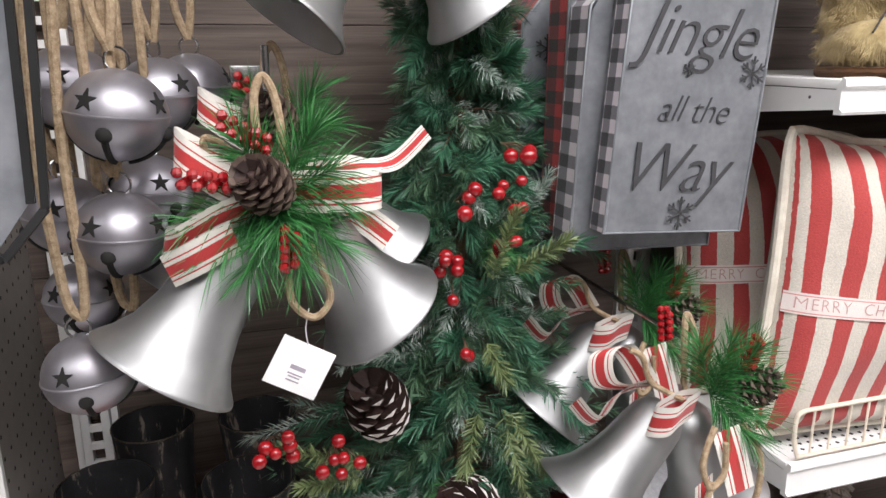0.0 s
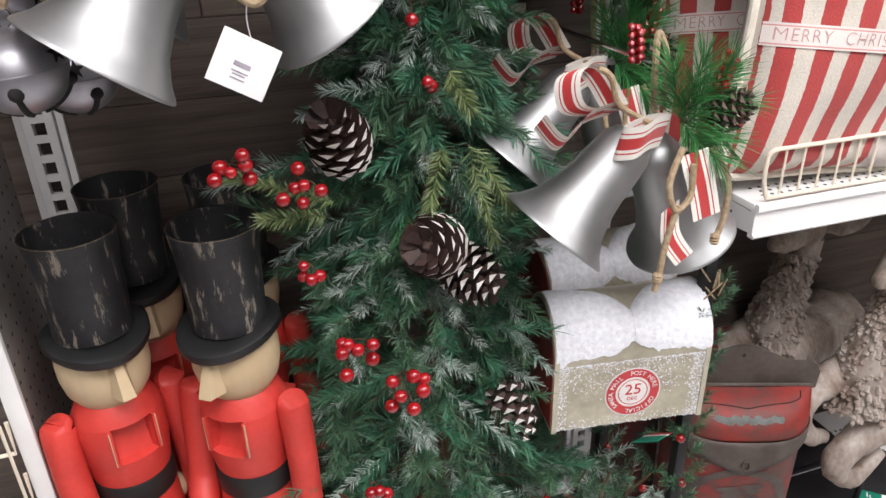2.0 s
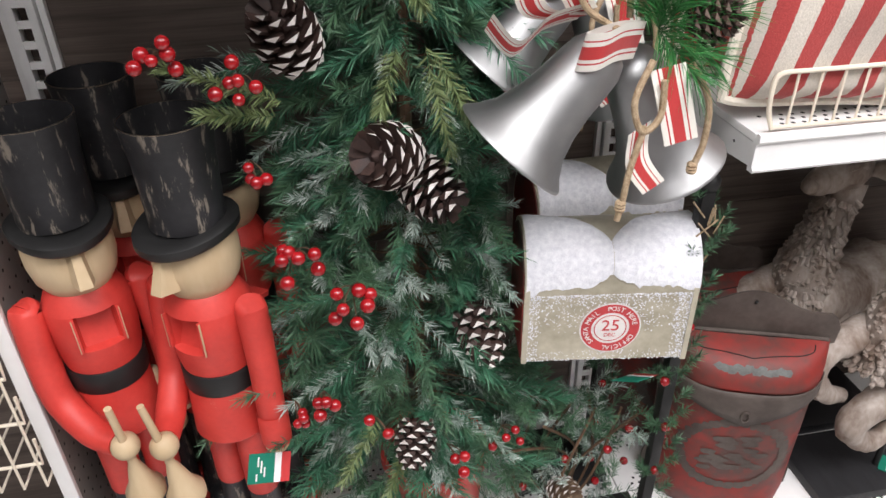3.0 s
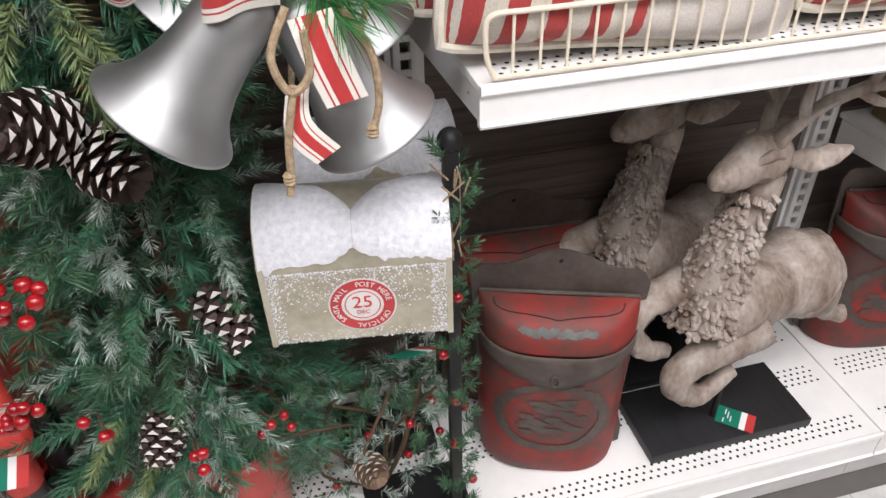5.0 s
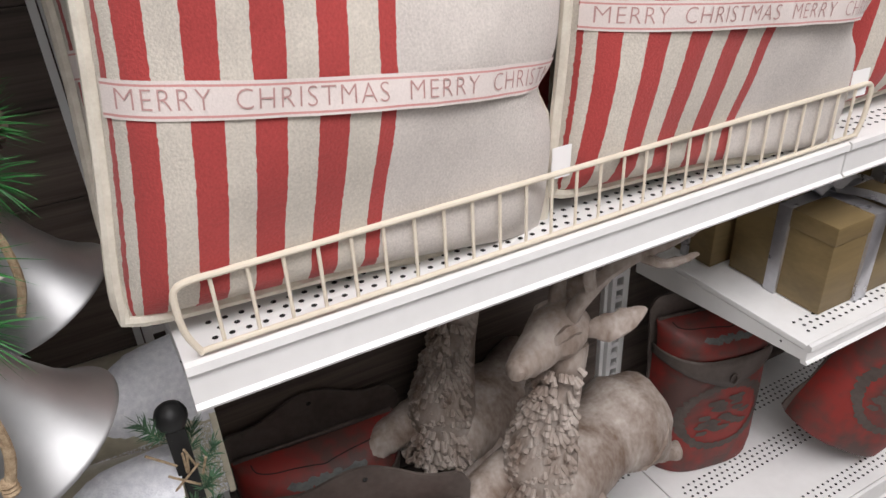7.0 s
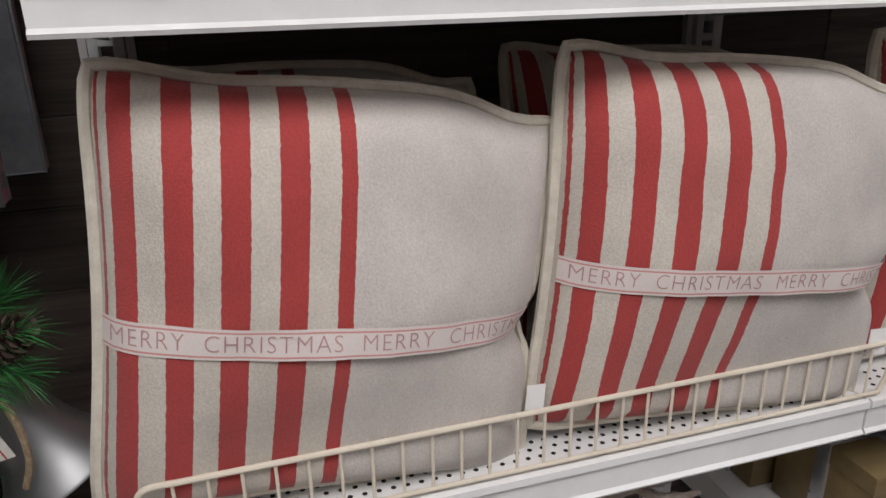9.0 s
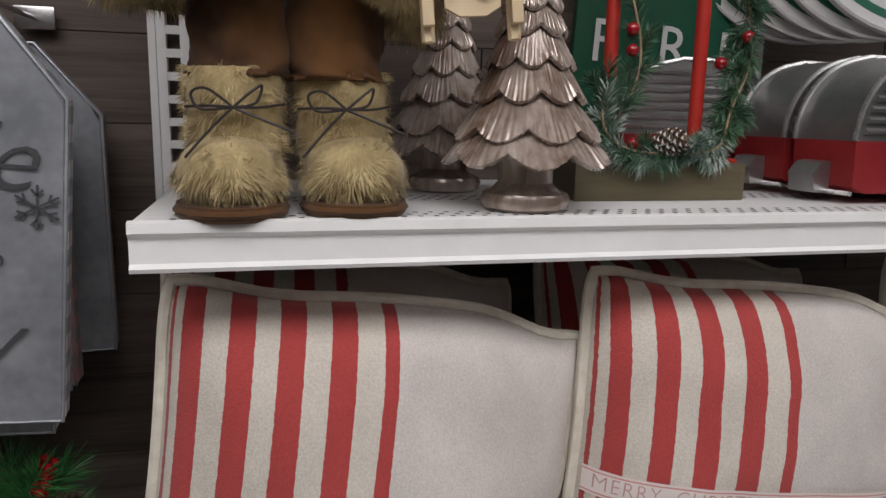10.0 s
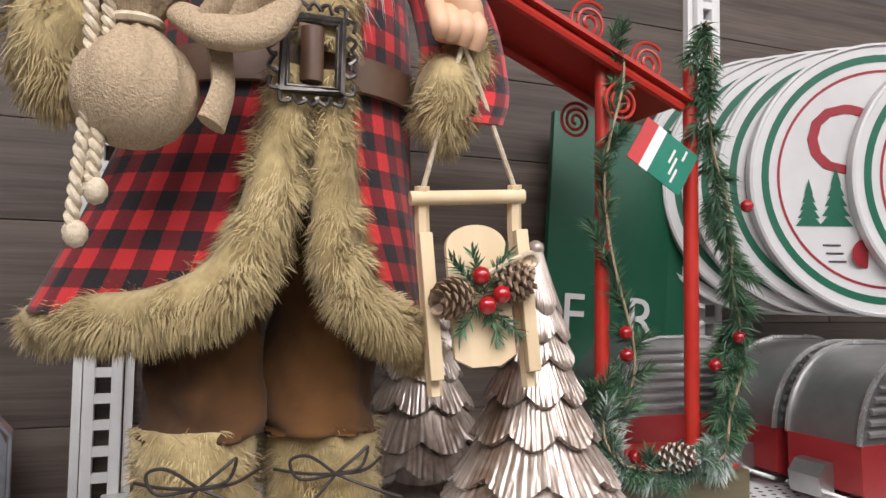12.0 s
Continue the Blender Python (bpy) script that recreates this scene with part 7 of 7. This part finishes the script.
# ---- round enamel signs standing in a row ----
def round_sign(x, y, z, yaw, label, lettered):
    ob = thing("round_sign", (x, y, z - 0.205), label, "sign", "round enamel signs")
    m = Matrix.Translation((x, y, z)) @ pose(0, 0, 0, 0, 0, yaw)
    R = 0.205
    bm = bmesh.new()
    lathe(bm, [(0.001, -0.008), (R - 0.006, -0.008), (R, -0.004), (R, 0.012), (R - 0.004, 0.014), (R - 0.006, 0.010), (0.001, 0.009)], 72, m @ pose(0, 0, 0, 90))
    d = part("disc", bm, ENAMEL, ob, "white enamel disc with raised rim")
    for nm, r0, r1, mt in (("green_ring", 0.176, 0.187, RINGGREEN), ("maroon_ring", 0.160, 0.164, RINGRED)):
        bm = bmesh.new()
        rings(bm, [[m @ Vector((r * math.cos(a), -0.0105, r * math.sin(a))) for a in [2 * math.pi * k / 72 for k in range(72)]] for r in (r0, r1)], True, False)
        bmesh.ops.recalc_face_normals(bm, faces=bm.faces)
        part(nm, bm, mt, d, "", False)
    text_on("lettering", "CH", 0.150, m @ pose(-0.022, -0.0108, 0.052, 90), RINGRED, d, 0, 0.0004, 0.9)
    for tx, s in ((-0.118, 0.9), (-0.078, 1.15)):
        bm = bmesh.new()
        for k in range(5):
            w = 0.022 * s * (1 - k * 0.17)
            zb = -0.072 + 0.013 * s * k
            vs = [bm.verts.new(m @ Vector((tx + a, -0.0106 - 0.0003 * k, zz))) for a, zz in ((-w, zb), (w, zb), (0, zb + 0.026 * s))]
            bm.faces.new(vs)
        part("painted_tree", bm, RINGGREEN, d, "", False)
    bm = bmesh.new()
    for k in range(3):
        box(bm, (-0.085 + 0.004 * k, -0.0106, -0.100 - 0.012 * k), (0.026, 0.0006, 0.0028), m)
    part("painted_dash", bm, INKDARK, d, "", False)
    bm = bmesh.new()
    ball(bm, m @ Vector((-0.035, -0.0102, -0.112)), 1, 16, (0.028, 0.001, 0.022))
    part("painted_wheel", bm, RINGRED, d, "", False)
    return ob


for k, (sx, sy, yaw) in enumerate(((1.704, 1.092, -23), (1.730, 1.062, -23), (1.756, 1.032, -22), (1.783, 1.002, -22), (1.812, 0.968, -22), (1.935, 0.898, -22))):
    round_sign(sx, sy, 2.090, yaw, "round white enamel sign with green and maroon rings", True)


# ---- tin campers ----
def camper(loc, yaw, label):
    ob = thing("tin_camper", loc, label, "toy camper", "tin campers")
    m = Matrix.Translation(loc) @ pose(0, 0, 0, 0, 0, yaw)
    W, L, H = 0.050, 0.27, 0.185
    arch = [(0.0, 0.078)] + [(0.105 - 0.105 * math.cos(a), 0.078 + (H - 0.078) * math.sin(a)) for a in np.linspace(0.1, math.pi / 2, 12)] + [(L - 0.09 + 0.09 * math.sin(a), 0.078 + (H - 0.078) * math.cos(a)) for a in np.linspace(0.1, math.pi / 2, 10)]
    bm = bmesh.new()
    rings(bm, [[m @ Vector((w, y, z)) for y, z in arch] for w in (-W, W)])
    bmesh.ops.recalc_face_normals(bm, faces=bm.faces)
    part("shell", bm, TIN, ob, "brushed tin rounded shell", True, 30)
    low = [(-0.002, 0.078), (0.0, 0.022), (0.02, 0.014), (L - 0.03, 0.014), (L, 0.03), (L, 0.078)]
    bm = bmesh.new()
    rings(bm, [[m @ Vector((w, y, z)) for y, z in low] for w in (-W - 0.001, W + 0.001)])
    bmesh.ops.recalc_face_normals(bm, faces=bm.faces)
    part("lower_body", bm, TINRED, ob, "red tin lower body", True, 30)
    for w in (-W, W):
        bm = bmesh.new()
        tube(bm, [m @ Vector((w, y - (0.003 if y < 0.1 else 0), z + (0.003 if y >= 0.1 else 0))) for y, z in arch[:18]], 0.0036, 6)
        part("rib", bm, TINLIGHT, ob, "bright trim rib")
    for k in range(7):
        bm = bmesh.new()
        z = 0.09 + 0.013 * k
        y0 = 0.105 - 0.105 * math.cos(math.asin(min(1, (z - 0.078) / (H - 0.078)))) + 0.008
        tube(bm, [m @ Vector((W + 0.001, y0, z)), m @ Vector((W + 0.001, L - 0.03 - 0.01 * max(0, k - 3), z))], 0.0042, 6)
        part("corrugation", bm, TIN, ob)
    bm = bmesh.new()
    rings(bm, [[m @ Vector((w, y, z)) for y, z in ((-0.022, 0.012), (-0.026, 0.036), (-0.014, 0.050), (0.0, 0.052), (0.0, 0.012))] for w in (-0.030, 0.014)])
    bmesh.ops.recalc_face_normals(bm, faces=bm.faces)
    part("tongue_box", bm, TIN, ob, "folded tin box")
    bm = bmesh.new()
    tube(bm, [m @ Vector(q) for q in ((-W - 0.002, -0.003, 0.014), (W + 0.002, -0.003, 0.014))], 0.003, 6)
    part("bumper", bm, TINLIGHT, ob)
    for w in (-W + 0.008, W - 0.008):
        wm = m @ Matrix.Translation((w, 0.15, 0.027)) @ pose(0, 0, 0, 0, 90, 0)
        bm = bmesh.new()
        lathe(bm, [(0.016, -0.008), (0.027, -0.008), (0.027, 0.008), (0.016, 0.008)], 24, wm)
        ty = part("wheel", bm, TYRE, ob)
        bm = bmesh.new()
        lathe(bm, [(0.001, -0.009), (0.016, -0.0095), (0.016, 0.0095), (0.001, 0.009)], 20, wm)
        part("hub", bm, TINLIGHT, ty)
    return ob


camper((1.565, 0.865, UPPER), -88, "tin toy camper with red lower body and rounded roof")
camper((1.560, 0.985, UPPER), -88, "tin toy camper with red lower body behind another")
camper((1.365, 1.105, UPPER), -88, "tin toy camper standing behind the lantern")


# ---- gold gift boxes in the next bay ----
def gift(x0, y0, w, d, h, z, label):
    ob = thing("gift_box", (x0 + w / 2, y0 + d / 2, z), label, "gift box", "gold gift boxes")
    bm = bmesh.new()
    box(bm, (x0 + w / 2, y0 + d / 2, z + h * 0.42), (w, d, h * 0.84), None, 0.003)
    part("body", bm, KRAFT, ob)
    bm = bmesh.new()
    box(bm, (x0 + w / 2, y0 + d / 2, z + h * 0.90), (w + 0.006, d + 0.006, h * 0.20), None, 0.003)
    part("lid", bm, KRAFT, ob)
    for c, s in (((x0 + w / 2, y0 + d / 2, z + h / 2), (w * 0.16, d + 0.012, h + 0.004)), ((x0 + w / 2, y0 + d / 2, z + h / 2), (w + 0.012, d * 0.13, h + 0.003))):
        bm = bmesh.new()
        box(bm, c, s, None, 0.001)
        part("ribbon_band", bm, SILVERRIB, ob, "flat silver ribbon")
    for pts in (((0, 0, 0.004), (-0.03, -0.01, 0.03), (-0.055, -0.01, 0.02), (-0.03, 0, 0.006), (0, 0, 0.004)), ((0, 0, 0.004), (0.03, -0.01, 0.03), (0.055, -0.01, 0.02), (0.03, 0, 0.006), (0, 0, 0.004)), ((0, 0, 0.006), (0.02, -0.06, 0.012), (0.03, -d / 2 - 0.012, 0.0), (0.035, -d / 2 - 0.016, -0.08))):
        bm = bmesh.new()
        strip(bm, spline([Vector((x0 + w / 2, y0 + d / 2, z + h)) + Vector(q) for q in pts], 6), Vector((1, 0.2, 0)) if pts[-1][2] < 0 else Vector((0, 1, 0.2)), 0.034)
        part("bow_ribbon", bm, SILVERRIB, ob, "crinkled silver ribbon")


gift(1.775, 0.795, 0.21, 0.20, 0.175, 0.752, "gold wooden gift box tied with silver ribbon")
gift(2.030, 0.790, 0.24, 0.21, 0.190, 0.752, "gold wooden gift box tied with silver ribbon")
gift(1.740, 1.010, 0.17, 0.13, 0.20, 0.752, "gold wooden gift box standing at the back")


# ---- pieces of the wall and floor ----
wall = bpy.data.objects["wall_back"]
bmp = bmesh.new()
box(bmp, (0, 0, 0), (1.10, 0.008, 0.1235), None, 0.0015)
plank_me = bpy.data.meshes.new("plank")
bmp.to_mesh(plank_me)
bmp.free()
plank_me.materials.append(PLANK)
pr = random.Random(9)
for row in range(20):
    off = pr.uniform(-0.9, 0.0)
    for k in range(4):
        pl = new("plank", plank_me)
        pl.parent = wall
        pl.matrix_basis = pose(-1.0 + off + 1.102 * k + 0.55, 1.1965 + pr.uniform(-0.0006, 0.0006), 0.062 + 0.1245 * row)
bmt = bmesh.new()
box(bmt, (0, 0, 0), (0.303, 0.303, 0.004), None, 0.0008)
tile_me = bpy.data.meshes.new("tile")
bmt.to_mesh(tile_me)
bmt.free()
tile_me.materials.append(VINYL)
for i in range(12):
    for j in range(8):
        tl = new("tile", tile_me)
        tl.parent = floor
        tl.matrix_basis = pose(-0.95 + 0.305 * i, -1.55 + 0.305 * j, -0.002)
